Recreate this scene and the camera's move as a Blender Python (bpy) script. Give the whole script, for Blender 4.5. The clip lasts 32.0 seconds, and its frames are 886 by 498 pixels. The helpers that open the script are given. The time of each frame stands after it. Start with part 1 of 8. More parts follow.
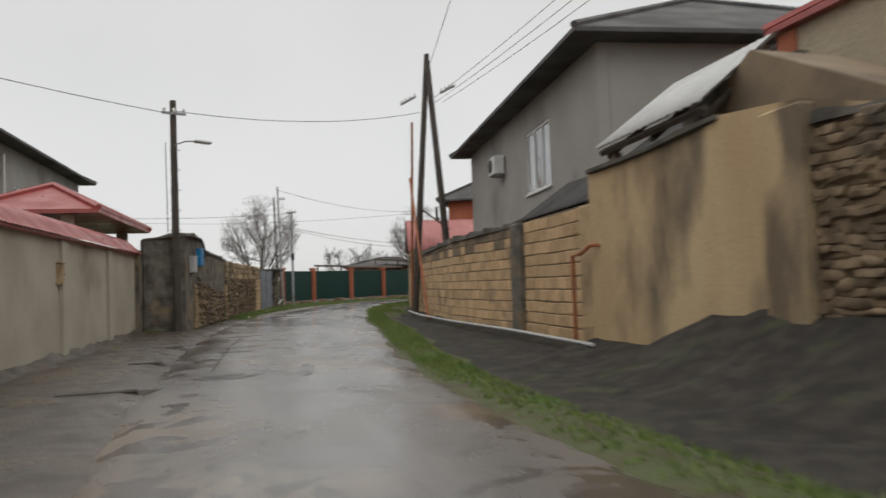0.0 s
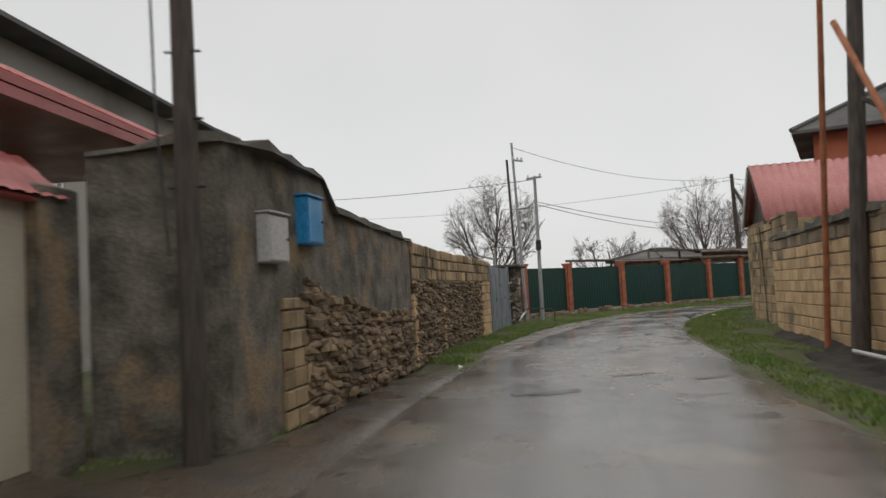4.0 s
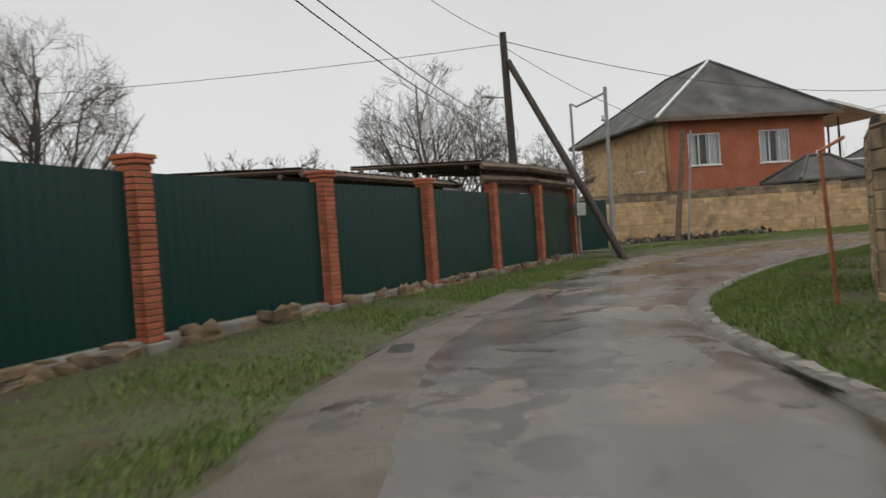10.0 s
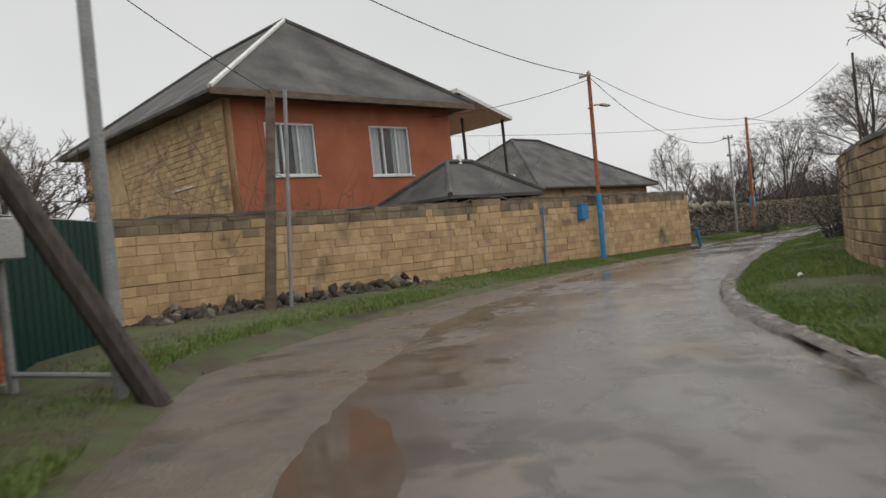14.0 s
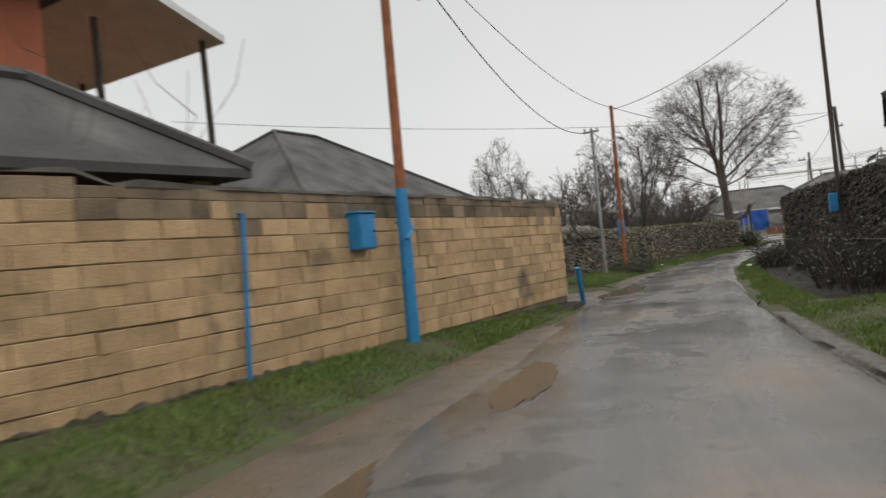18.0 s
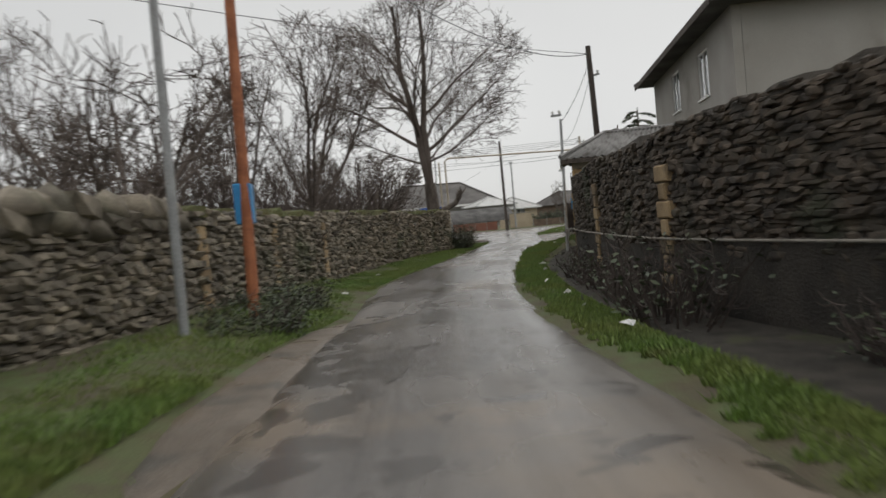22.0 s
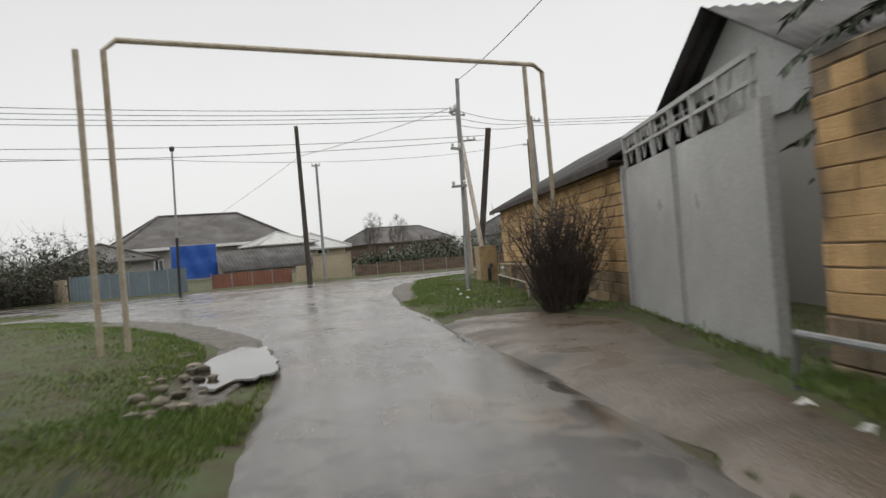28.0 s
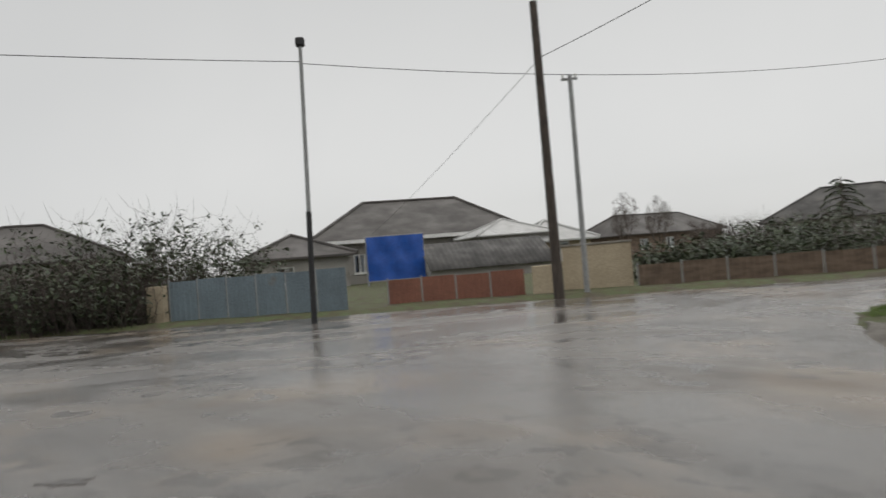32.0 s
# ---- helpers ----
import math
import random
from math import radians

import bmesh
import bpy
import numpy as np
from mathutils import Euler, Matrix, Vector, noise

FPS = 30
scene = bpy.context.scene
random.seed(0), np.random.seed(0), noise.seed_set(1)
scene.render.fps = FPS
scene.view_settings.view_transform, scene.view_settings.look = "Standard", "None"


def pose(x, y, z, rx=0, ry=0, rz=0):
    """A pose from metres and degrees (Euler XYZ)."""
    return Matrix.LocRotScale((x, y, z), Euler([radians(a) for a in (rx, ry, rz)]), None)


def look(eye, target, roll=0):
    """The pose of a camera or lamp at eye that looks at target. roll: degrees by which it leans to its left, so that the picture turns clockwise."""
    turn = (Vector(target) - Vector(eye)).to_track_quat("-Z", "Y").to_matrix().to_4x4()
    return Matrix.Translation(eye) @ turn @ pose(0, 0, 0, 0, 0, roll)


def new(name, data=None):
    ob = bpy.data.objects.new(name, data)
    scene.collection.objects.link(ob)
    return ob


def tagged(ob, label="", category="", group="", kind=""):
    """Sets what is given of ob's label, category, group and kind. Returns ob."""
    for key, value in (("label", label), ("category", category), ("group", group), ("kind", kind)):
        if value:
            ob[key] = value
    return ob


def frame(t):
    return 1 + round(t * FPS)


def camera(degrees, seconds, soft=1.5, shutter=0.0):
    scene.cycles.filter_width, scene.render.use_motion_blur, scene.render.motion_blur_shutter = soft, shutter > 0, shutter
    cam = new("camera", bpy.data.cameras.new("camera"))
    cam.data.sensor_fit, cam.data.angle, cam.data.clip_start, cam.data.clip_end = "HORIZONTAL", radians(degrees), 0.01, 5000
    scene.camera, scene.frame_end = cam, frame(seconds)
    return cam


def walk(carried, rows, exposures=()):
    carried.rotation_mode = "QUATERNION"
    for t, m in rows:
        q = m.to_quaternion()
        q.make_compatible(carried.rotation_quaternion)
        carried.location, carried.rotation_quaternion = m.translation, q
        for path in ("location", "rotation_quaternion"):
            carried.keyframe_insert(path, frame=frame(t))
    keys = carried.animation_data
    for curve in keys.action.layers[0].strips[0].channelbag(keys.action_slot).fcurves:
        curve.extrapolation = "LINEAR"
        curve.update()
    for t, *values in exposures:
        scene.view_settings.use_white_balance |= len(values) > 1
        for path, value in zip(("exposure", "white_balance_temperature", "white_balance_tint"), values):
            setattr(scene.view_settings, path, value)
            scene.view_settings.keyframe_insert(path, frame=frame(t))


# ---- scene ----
cam = camera(59.7, 32.0, soft=1.5, shutter=0.5)
PATH = [
    (0, (-0.546, -21.518, 1.221), (0.038, -19.607, 1.306), -1.9),
    (0.5, (-0.315, -19.181, 1.278), (0.094, -17.225, 1.353), -2.9),
    (1, (-0.15, -16.643, 1.299), (0.013, -14.652, 1.396), -3.7),
    (1.5, (-0.214, -14.446, 1.264), (-0.206, -12.448, 1.361), -3.0),
    (2, (0.043, -11.926, 1.375), (0.046, -9.928, 1.48), -3.5),
    (2.5, (0.213, -10.061, 1.322), (0.23, -8.064, 1.417), -2.8),
    (4.5, (1.105, -1.875, 1.382), (1.068, 0.121, 1.504), -4.0),
    (5, (1.412, 0.249, 1.457), (1.336, 2.245, 1.56), -5.4),
    (5.5, (1.535, 2.254, 1.283), (1.562, 4.252, 1.366), -5.5),
    (6, (1.652, 4.458, 1.345), (1.765, 6.454, 1.395), -5.1),
    (6.5, (1.979, 6.551, 1.342), (2.147, 8.544, 1.373), -5.1),
    (7, (2.232, 8.644, 1.35), (2.532, 10.622, 1.338), -4.7),
    (7.5, (2.862, 11.151, 1.242), (3.211, 13.12, 1.237), -5.0),
    (8, (3.14, 13.078, 1.334), (3.566, 15.032, 1.313), -4.6),
    (8.5, (3.727, 15.53, 1.257), (4.275, 17.453, 1.231), -4.4),
    (9, (4.463, 17.994, 1.169), (5.077, 19.898, 1.15), -4.3),
    (9.5, (5.137, 20.366, 1.262), (5.853, 22.233, 1.224), -4.0),
    (10, (5.846, 22.526, 1.249), (6.687, 24.34, 1.211), -4.1),
    (10.5, (6.686, 24.666, 1.253), (7.585, 26.452, 1.22), -4.3),
    (11, (7.785, 26.973, 1.179), (8.799, 28.697, 1.14), -4.7),
    (11.5, (9.177, 28.61, 1.293), (10.322, 30.248, 1.22), -4.7),
    (12, (10.768, 30.86, 1.286), (12.128, 32.324, 1.217), -4.3),
    (12.5, (12.345, 32.853, 1.315), (13.825, 34.197, 1.263), -4.7),
    (13, (13.493, 33.767, 1.281), (15.09, 34.97, 1.222), -5.4),
    (13.5, (15.242, 35.288, 1.215), (16.92, 36.375, 1.172), -6.0),
    (15.5, (22.617, 39.433, 1.232), (24.336, 40.454, 1.258), -6.4),
    (16, (24.584, 40.3, 1.302), (26.321, 41.293, 1.332), -6.6),
    (16.5, (26.007, 40.737, 1.439), (27.784, 41.655, 1.468), -5.3),
    (17, (28.236, 41.315, 1.417), (30.071, 42.109, 1.453), -6.6),
    (17.5, (30.243, 41.869, 1.382), (32.117, 42.567, 1.409), -6.2),
    (18, (32.44, 42.251, 1.376), (34.35, 42.842, 1.398), -6.0),
    (18.5, (34.716, 42.573, 1.36), (36.664, 43.026, 1.377), -5.6),
    (19, (37.309, 42.914, 1.335), (39.272, 43.296, 1.352), -5.1),
    (19.5, (39.619, 43.105, 1.335), (41.604, 43.355, 1.337), -5.1),
    (20, (42.305, 43.22, 1.319), (44.305, 43.278, 1.305), -5.1),
    (20.5, (44.674, 43.24, 1.328), (46.673, 43.217, 1.292), -5.1),
    (21, (46.928, 43.079, 1.366), (48.927, 43.026, 1.308), -5.4),
    (21.5, (49.123, 43.011, 1.286), (51.118, 42.898, 1.219), -5.4),
    (22, (51.529, 42.901, 1.262), (53.515, 42.678, 1.195), -5.2),
    (22.5, (54.033, 42.691, 1.254), (56.005, 42.362, 1.205), -5.3),
    (23, (56.133, 42.482, 1.253), (58.101, 42.131, 1.196), -5.5),
    (23.5, (58.701, 42.293, 1.27), (60.662, 41.903, 1.199), -5.4),
    (24, (61.444, 41.941, 1.36), (63.396, 41.511, 1.283), -4.8),
    (24.5, (64.334, 41.666, 1.239), (66.277, 41.196, 1.181), -5.6),
    (25, (67.242, 41.189, 1.208), (69.171, 40.663, 1.152), -5.6),
    (25.5, (70.102, 40.656, 1.147), (72.017, 40.083, 1.087), -5.9),
    (26, (72.928, 40.059, 1.184), (74.821, 39.415, 1.122), -6.5),
    (26.5, (75.792, 39.401, 1.196), (77.672, 38.718, 1.156), -6.6),
    (28.5, (87.409, 36.259, 1.36), (89.256, 35.492, 1.362), -4.3),
    (29, (90.074, 35.623, 1.289), (91.923, 34.86, 1.291), -3.7),
    (29.5, (92.766, 34.883, 1.304), (94.645, 34.196, 1.318), -3.6),
    (30, (95.357, 34.421, 1.285), (97.271, 33.843, 1.289), -3.3),
    (30.5, (98.319, 33.526, 1.207), (100.255, 33.026, 1.212), -3.3),
    (31, (100.978, 33.235, 1.207), (102.928, 32.793, 1.226), -3.7),
    (31.5, (103.24, 33.156, 1.293), (105.212, 32.824, 1.309), -4.3),
    (32, (105.321, 33.148, 1.363), (107.312, 32.959, 1.398), -4.7),
]
walk(cam, [(t, look(eye, target, roll)) for t, eye, target, roll in PATH], [(0, 0.02), (9, 0.0), (11, -0.02), (13, 0.0), (16, 0.02), (20, 0.0), (22, -0.08), (23, 0.02), (24, 0.4), (26, 0.4), (28, 0.12), (29, -0.03), (32, -0.14)])

# ---- sky and sun: rain, closed cloud ----
world = bpy.data.worlds.new("overcast_sky")
scene.world = world
world.use_nodes = True
wn = world.node_tree
wn.nodes.clear()
sky = wn.nodes.new("ShaderNodeTexSky")
sky.sky_type, sky.sun_disc = "NISHITA", False
sky.sun_elevation, sky.sun_rotation = radians(78), radians(194)
sky.dust_density = 1.0
dull = wn.nodes.new("ShaderNodeHueSaturation")
dull.inputs["Saturation"].default_value = 0.08
wn.links.new(sky.outputs[0], dull.inputs["Color"])
thin = wn.nodes.new("ShaderNodeBackground")
thin.inputs[1].default_value = 0.05
wn.links.new(dull.outputs[0], thin.inputs[0])
cloud_at = wn.nodes.new("ShaderNodeTexCoord")
cloud = wn.nodes.new("ShaderNodeTexNoise")
cloud.inputs["Scale"].default_value, cloud.inputs["Detail"].default_value = 1.6, 4
wn.links.new(cloud_at.outputs["Generated"], cloud.inputs["Vector"])
ramp = wn.nodes.new("ShaderNodeValToRGB")
ramp.color_ramp.elements[0].position, ramp.color_ramp.elements[0].color = 0.3, (0.545, 0.55, 0.545, 1)
ramp.color_ramp.elements[1].position, ramp.color_ramp.elements[1].color = 0.72, (0.665, 0.665, 0.65, 1)
wn.links.new(cloud.outputs[0], ramp.inputs[0])
veil = wn.nodes.new("ShaderNodeBackground")
veil.inputs[1].default_value = 0.78
wn.links.new(ramp.outputs[0], veil.inputs[0])
both = wn.nodes.new("ShaderNodeAddShader")
wn.links.new(thin.outputs[0], both.inputs[0])
wn.links.new(veil.outputs[0], both.inputs[1])
out = wn.nodes.new("ShaderNodeOutputWorld")
wn.links.new(both.outputs[0], out.inputs[0])

sun = new("sun", bpy.data.lights.new("sun", "SUN"))
sun.data.energy, sun.data.angle, sun.data.color = 1.5, radians(120), (1.0, 0.97, 0.93)
sun.matrix_world = look((0, 0, 60), (3, 12, 0))

# ---- materials ----
def mat(name, c, c2=None, rough=0.7, scale=3.0, fine=45.0, bump=0.25, metal=0.0, rnd=0.0, island=0.0, stain=None, stain_scale=1.2, stain_low=0.55, stretch=(1, 1, 1), spec=0.5, rough_var=0.15):
    """A surface with large patches (c to c2), fine grain, and stains; rnd and island vary single pieces."""
    m = bpy.data.materials.new(name)
    m.use_nodes = True
    nt = m.node_tree
    n, l = nt.nodes, nt.links
    bs = n["Principled BSDF"]
    geo = n.new("ShaderNodeNewGeometry")
    mp = n.new("ShaderNodeVectorMath")
    mp.operation = "MULTIPLY"
    mp.inputs[1].default_value = stretch
    l.new(geo.outputs["Position"], mp.inputs[0])

    def nz(sc, detail=4):
        t = n.new("ShaderNodeTexNoise")
        t.inputs["Scale"].default_value, t.inputs["Detail"].default_value = sc, detail
        l.new(mp.outputs[0], t.inputs["Vector"])
        return t.outputs[0]

    def rng(v, a, b, lo, hi):
        r = n.new("ShaderNodeMapRange")
        for i, x in enumerate((a, b, lo, hi)):
            r.inputs[1 + i].default_value = x
        l.new(v, r.inputs[0])
        return r.outputs[0]

    def mix(f, a, b, mode="MIX"):
        x = n.new("ShaderNodeMix")
        x.data_type, x.blend_type = "RGBA", mode
        for sock, v in ((x.inputs[0], f), (x.inputs[6], a), (x.inputs[7], b)):
            if isinstance(v, (int, float)):
                sock.default_value = v
            elif isinstance(v, tuple):
                sock.default_value = (*v, 1)
            else:
                l.new(v, sock)
        return x.outputs[2]

    big, grain = nz(scale), nz(fine, 3)
    col = mix(rng(big, 0.35, 0.65, 0, 1), tuple(c), tuple(c2 or [v * 0.8 for v in c]))
    if stain:
        col = mix(rng(nz(stain_scale, 6), stain_low, stain_low + 0.12, 0, 0.85), col, tuple(stain))
    value = rng(grain, 0.3, 0.7, 0.8, 1.16)
    if rnd or island:
        src = n.new("ShaderNodeObjectInfo").outputs["Random"] if rnd else geo.outputs["Random Per Island"]
        mul = n.new("ShaderNodeMath")
        mul.operation = "MULTIPLY"
        l.new(value, mul.inputs[0])
        l.new(rng(src, 0, 1, 1 - (rnd or island), 1 + (rnd or island)), mul.inputs[1])
        value = mul.outputs[0]
    hs = n.new("ShaderNodeHueSaturation")
    l.new(col, hs.inputs["Color"])
    l.new(value, hs.inputs["Value"])
    l.new(hs.outputs[0], bs.inputs["Base Color"])
    l.new(rng(big, 0.3, 0.7, max(0.02, rough - rough_var), min(1, rough + rough_var)), bs.inputs["Roughness"])
    bs.inputs["Metallic"].default_value = metal
    bs.inputs["Specular IOR Level"].default_value = spec
    if bump:
        b = n.new("ShaderNodeBump")
        b.inputs["Strength"].default_value, b.inputs["Distance"].default_value = bump, 0.02
        l.new(grain, b.inputs["Height"])
        l.new(b.outputs[0], bs.inputs["Normal"])
    return m


def worn(m, dark, scale, cluster, low):
    """Adds clustered dark worn hollows to a surface's colour and gloss."""
    nt = m.node_tree
    n, l = nt.nodes, nt.links
    bs = n["Principled BSDF"]
    geo = n.new("ShaderNodeNewGeometry")
    a, b = n.new("ShaderNodeTexNoise"), n.new("ShaderNodeTexNoise")
    for t, sc, det in ((a, scale, 7), (b, cluster, 2)):
        t.inputs["Scale"].default_value, t.inputs["Detail"].default_value = sc, det
        l.new(geo.outputs["Position"], t.inputs["Vector"])
    a.inputs["Distortion"].default_value = 0.6
    add = n.new("ShaderNodeMath")
    add.operation = "MULTIPLY_ADD"
    l.new(b.outputs[0], add.inputs[0])
    add.inputs[1].default_value = 0.7
    l.new(a.outputs[0], add.inputs[2])
    r = n.new("ShaderNodeMapRange")
    for i, v in enumerate((low, low + 0.07, 0, 0.8)):
        r.inputs[1 + i].default_value = v
    l.new(add.outputs[0], r.inputs[0])
    mx = n.new("ShaderNodeMix")
    mx.data_type = "RGBA"
    l.new(r.outputs[0], mx.inputs[0])
    l.new(bs.inputs["Base Color"].links[0].from_socket, mx.inputs[6])
    mx.inputs[7].default_value = (*dark, 1)
    l.new(mx.outputs[2], bs.inputs["Base Color"])
    return m


M_ASPHALT = mat("wet_asphalt", (0.092, 0.084, 0.076), (0.13, 0.117, 0.104), rough=0.25, scale=0.45, fine=110, bump=0.10, stain=(0.17, 0.135, 0.10), stain_scale=0.4, stain_low=0.52, rough_var=0.17)
worn(M_ASPHALT, (0.062, 0.055, 0.048), 2.6, 0.33, 0.95)


def lane_wear(m, dark):
    """Wet broken hollows lying across the lane, and faint tracks along it, by the lane's own length and width."""
    nt = m.node_tree
    n, l = nt.nodes, nt.links
    bs = n["Principled BSDF"]
    at = n.new("ShaderNodeAttribute")
    at.attribute_name = "lane"

    def nz(stretch, detail, distort=0.0):
        v = n.new("ShaderNodeVectorMath")
        v.operation = "MULTIPLY"
        v.inputs[1].default_value = stretch
        l.new(at.outputs["Vector"], v.inputs[0])
        t = n.new("ShaderNodeTexNoise")
        t.inputs["Scale"].default_value, t.inputs["Detail"].default_value, t.inputs["Distortion"].default_value = 1.0, detail, distort
        l.new(v.outputs[0], t.inputs["Vector"])
        return t.outputs[0]

    def rng(v, *four):
        r = n.new("ShaderNodeMapRange")
        for i, x in enumerate(four):
            r.inputs[1 + i].default_value = x
        l.new(v, r.inputs[0])
        return r.outputs[0]

    add = n.new("ShaderNodeMath")
    add.operation = "MULTIPLY_ADD"
    l.new(nz((0.16, 0.4, 1), 2), add.inputs[0])
    add.inputs[1].default_value = 1.1
    geo = n.new("ShaderNodeNewGeometry")
    fine = n.new("ShaderNodeTexNoise")
    fine.inputs["Scale"].default_value, fine.inputs["Detail"].default_value, fine.inputs["Distortion"].default_value = 1.9, 7, 0.5
    l.new(geo.outputs["Position"], fine.inputs["Vector"])
    l.new(fine.outputs[0], add.inputs[2])
    holes = rng(add.outputs[0], 1.13, 1.2, 0, 0.8)
    tracks = rng(nz((0.07, 1.5, 1), 3), 0.35, 0.65, 0.84, 1.14)
    hs = n.new("ShaderNodeHueSaturation")
    l.new(bs.inputs["Base Color"].links[0].from_socket, hs.inputs["Color"])
    l.new(tracks, hs.inputs["Value"])
    mx = n.new("ShaderNodeMix")
    mx.data_type = "RGBA"
    l.new(holes, mx.inputs[0])
    l.new(hs.outputs[0], mx.inputs[6])
    mx.inputs[7].default_value = (*dark, 1)
    l.new(mx.outputs[2], bs.inputs["Base Color"])
    film = n.new("ShaderNodeMath")
    film.operation = "MULTIPLY"
    l.new(bs.inputs["Roughness"].links[0].from_socket, film.inputs[0])
    l.new(rng(nz((0.12, 0.7, 1), 3), 0.38, 0.62, 0.7, 1.25), film.inputs[1])
    wet = n.new("ShaderNodeMix")
    l.new(holes, wet.inputs[0])
    l.new(film.outputs[0], wet.inputs[2])
    wet.inputs[3].default_value = 0.1
    l.new(wet.outputs[0], bs.inputs["Roughness"])
    return m


lane_wear(M_ASPHALT, (0.05, 0.044, 0.038))
M_GROUND = mat("wet_grassy_soil", (0.062, 0.085, 0.022), (0.082, 0.074, 0.036), rough=0.85, scale=2.6, fine=40, bump=1.0, stain=(0.07, 0.055, 0.036), stain_scale=1.3, stain_low=0.5)
# dark soil, taken nearer black to hold windscreen reflection and dash shadow
M_DITCH = mat("dark_wet_ditch_soil", (0.033, 0.027, 0.02), (0.018, 0.016, 0.012), rough=0.95, scale=3.5, fine=40, bump=1.0, stain=(0.05, 0.055, 0.022), stain_scale=1.4, stain_low=0.58)
M_SHOULDER = mat("broken_muddy_asphalt", (0.135, 0.115, 0.092), (0.10, 0.083, 0.064), rough=0.45, scale=1.4, fine=38, bump=0.8, stain=(0.062, 0.052, 0.04), stain_scale=1.3, stain_low=0.55, rough_var=0.3)
# wet hollows; the dark surroundings they mirror are put into the base colour
M_POTHOLE = mat("wet_pothole_dark_reflection", (0.07, 0.062, 0.053), (0.055, 0.049, 0.043), rough=0.14, scale=3, fine=60, bump=0.2, rough_var=0.1)
M_GRAVEL = mat("pale_wet_gravel", (0.165, 0.15, 0.128), (0.105, 0.094, 0.08), rough=0.7, scale=9, fine=110, bump=0.55, stain=(0.08, 0.07, 0.055), stain_scale=2.5, stain_low=0.52)
M_MUD = mat("wet_mud", (0.14, 0.108, 0.077), (0.10, 0.08, 0.06), rough=0.42, scale=1.1, fine=30, bump=0.7, stain=(0.05, 0.045, 0.035), rough_var=0.3)
M_MUDD = mat("dark_wet_mud", (0.095, 0.074, 0.054), (0.062, 0.05, 0.039), rough=0.38, scale=1.3, fine=34, bump=0.8, stain=(0.04, 0.035, 0.028), rough_var=0.3)
M_WATER = mat("puddle_water", (0.035, 0.03, 0.025), (0.045, 0.038, 0.03), rough=0.06, scale=2, fine=14, bump=0.06, rough_var=0.02)
M_MUDWATER = mat("muddy_puddle_water", (0.115, 0.085, 0.058), (0.09, 0.068, 0.05), rough=0.14, scale=1, fine=8, bump=0.02, rough_var=0.04)
M_BLOCK = mat("tan_limestone_block", (0.56, 0.385, 0.212), (0.45, 0.305, 0.168), rough=0.88, scale=3.0, fine=60, bump=0.7, rnd=0.17, stain=(0.12, 0.10, 0.075), stain_scale=0.9, stain_low=0.6)
M_BLOCKJ = mat("tan_limestone_block_far", (0.56, 0.385, 0.212), (0.45, 0.305, 0.168), rough=0.88, scale=3.0, fine=60, bump=0.7, island=0.17, stain=(0.12, 0.10, 0.075), stain_scale=0.9, stain_low=0.6)
# M_BLOCK made yellower, and a fifth brighter to carry this stretch's stronger light
M_BLOCKY = mat("ochre_limestone_block_lit", (0.68, 0.45, 0.215), (0.53, 0.345, 0.165), rough=0.88, scale=2.6, fine=60, bump=0.7, rnd=0.2, stain=(0.14, 0.105, 0.07), stain_scale=0.8, stain_low=0.58)
M_BLOCKYJ = mat("ochre_limestone_block_lit_far", (0.68, 0.45, 0.215), (0.53, 0.345, 0.165), rough=0.88, scale=2.6, fine=60, bump=0.7, island=0.2, stain=(0.14, 0.105, 0.07), stain_scale=0.8, stain_low=0.58)
M_BLOCKW = mat("weathered_limestone_block", (0.38, 0.275, 0.15), (0.235, 0.17, 0.1), rough=0.88, scale=1.6, fine=55, bump=0.6, rnd=0.28, stain=(0.09, 0.075, 0.055), stain_scale=1.1, stain_low=0.52)
M_BLOCKWJ = mat("weathered_limestone_block_far", (0.38, 0.275, 0.15), (0.235, 0.17, 0.1), rough=0.88, scale=1.6, fine=55, bump=0.6, island=0.28, stain=(0.09, 0.075, 0.055), stain_scale=1.1, stain_low=0.52)
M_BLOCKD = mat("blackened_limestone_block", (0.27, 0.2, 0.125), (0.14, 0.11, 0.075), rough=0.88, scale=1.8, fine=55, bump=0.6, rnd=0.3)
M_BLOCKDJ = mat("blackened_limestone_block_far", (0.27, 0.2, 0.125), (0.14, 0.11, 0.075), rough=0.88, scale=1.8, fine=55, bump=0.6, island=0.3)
M_BROWNPL = mat("brown_damp_plaster", (0.24, 0.18, 0.115), (0.15, 0.115, 0.08), rough=0.88, scale=0.9, fine=50, bump=0.2)
M_MORTAR = mat("grey_mortar", (0.22, 0.17, 0.115), (0.13, 0.105, 0.075), rough=0.95, scale=2, fine=40, bump=0.5)
M_CAP = mat("blackened_cement_cap", (0.10, 0.088, 0.07), (0.055, 0.05, 0.042), rough=0.9, scale=2, fine=30, bump=0.7)
M_STONE = mat("dark_rubble_stone", (0.22, 0.188, 0.14), (0.12, 0.105, 0.08), rough=0.75, scale=5, fine=60, bump=0.6, rnd=0.5, stain=(0.06, 0.07, 0.035), stain_scale=0.8, stain_low=0.58)
M_STONEJ = mat("dark_rubble_stone_far", (0.22, 0.188, 0.14), (0.12, 0.105, 0.08), rough=0.75, scale=5, fine=60, bump=0.6, island=0.5, stain=(0.06, 0.07, 0.035), stain_scale=0.8, stain_low=0.58)
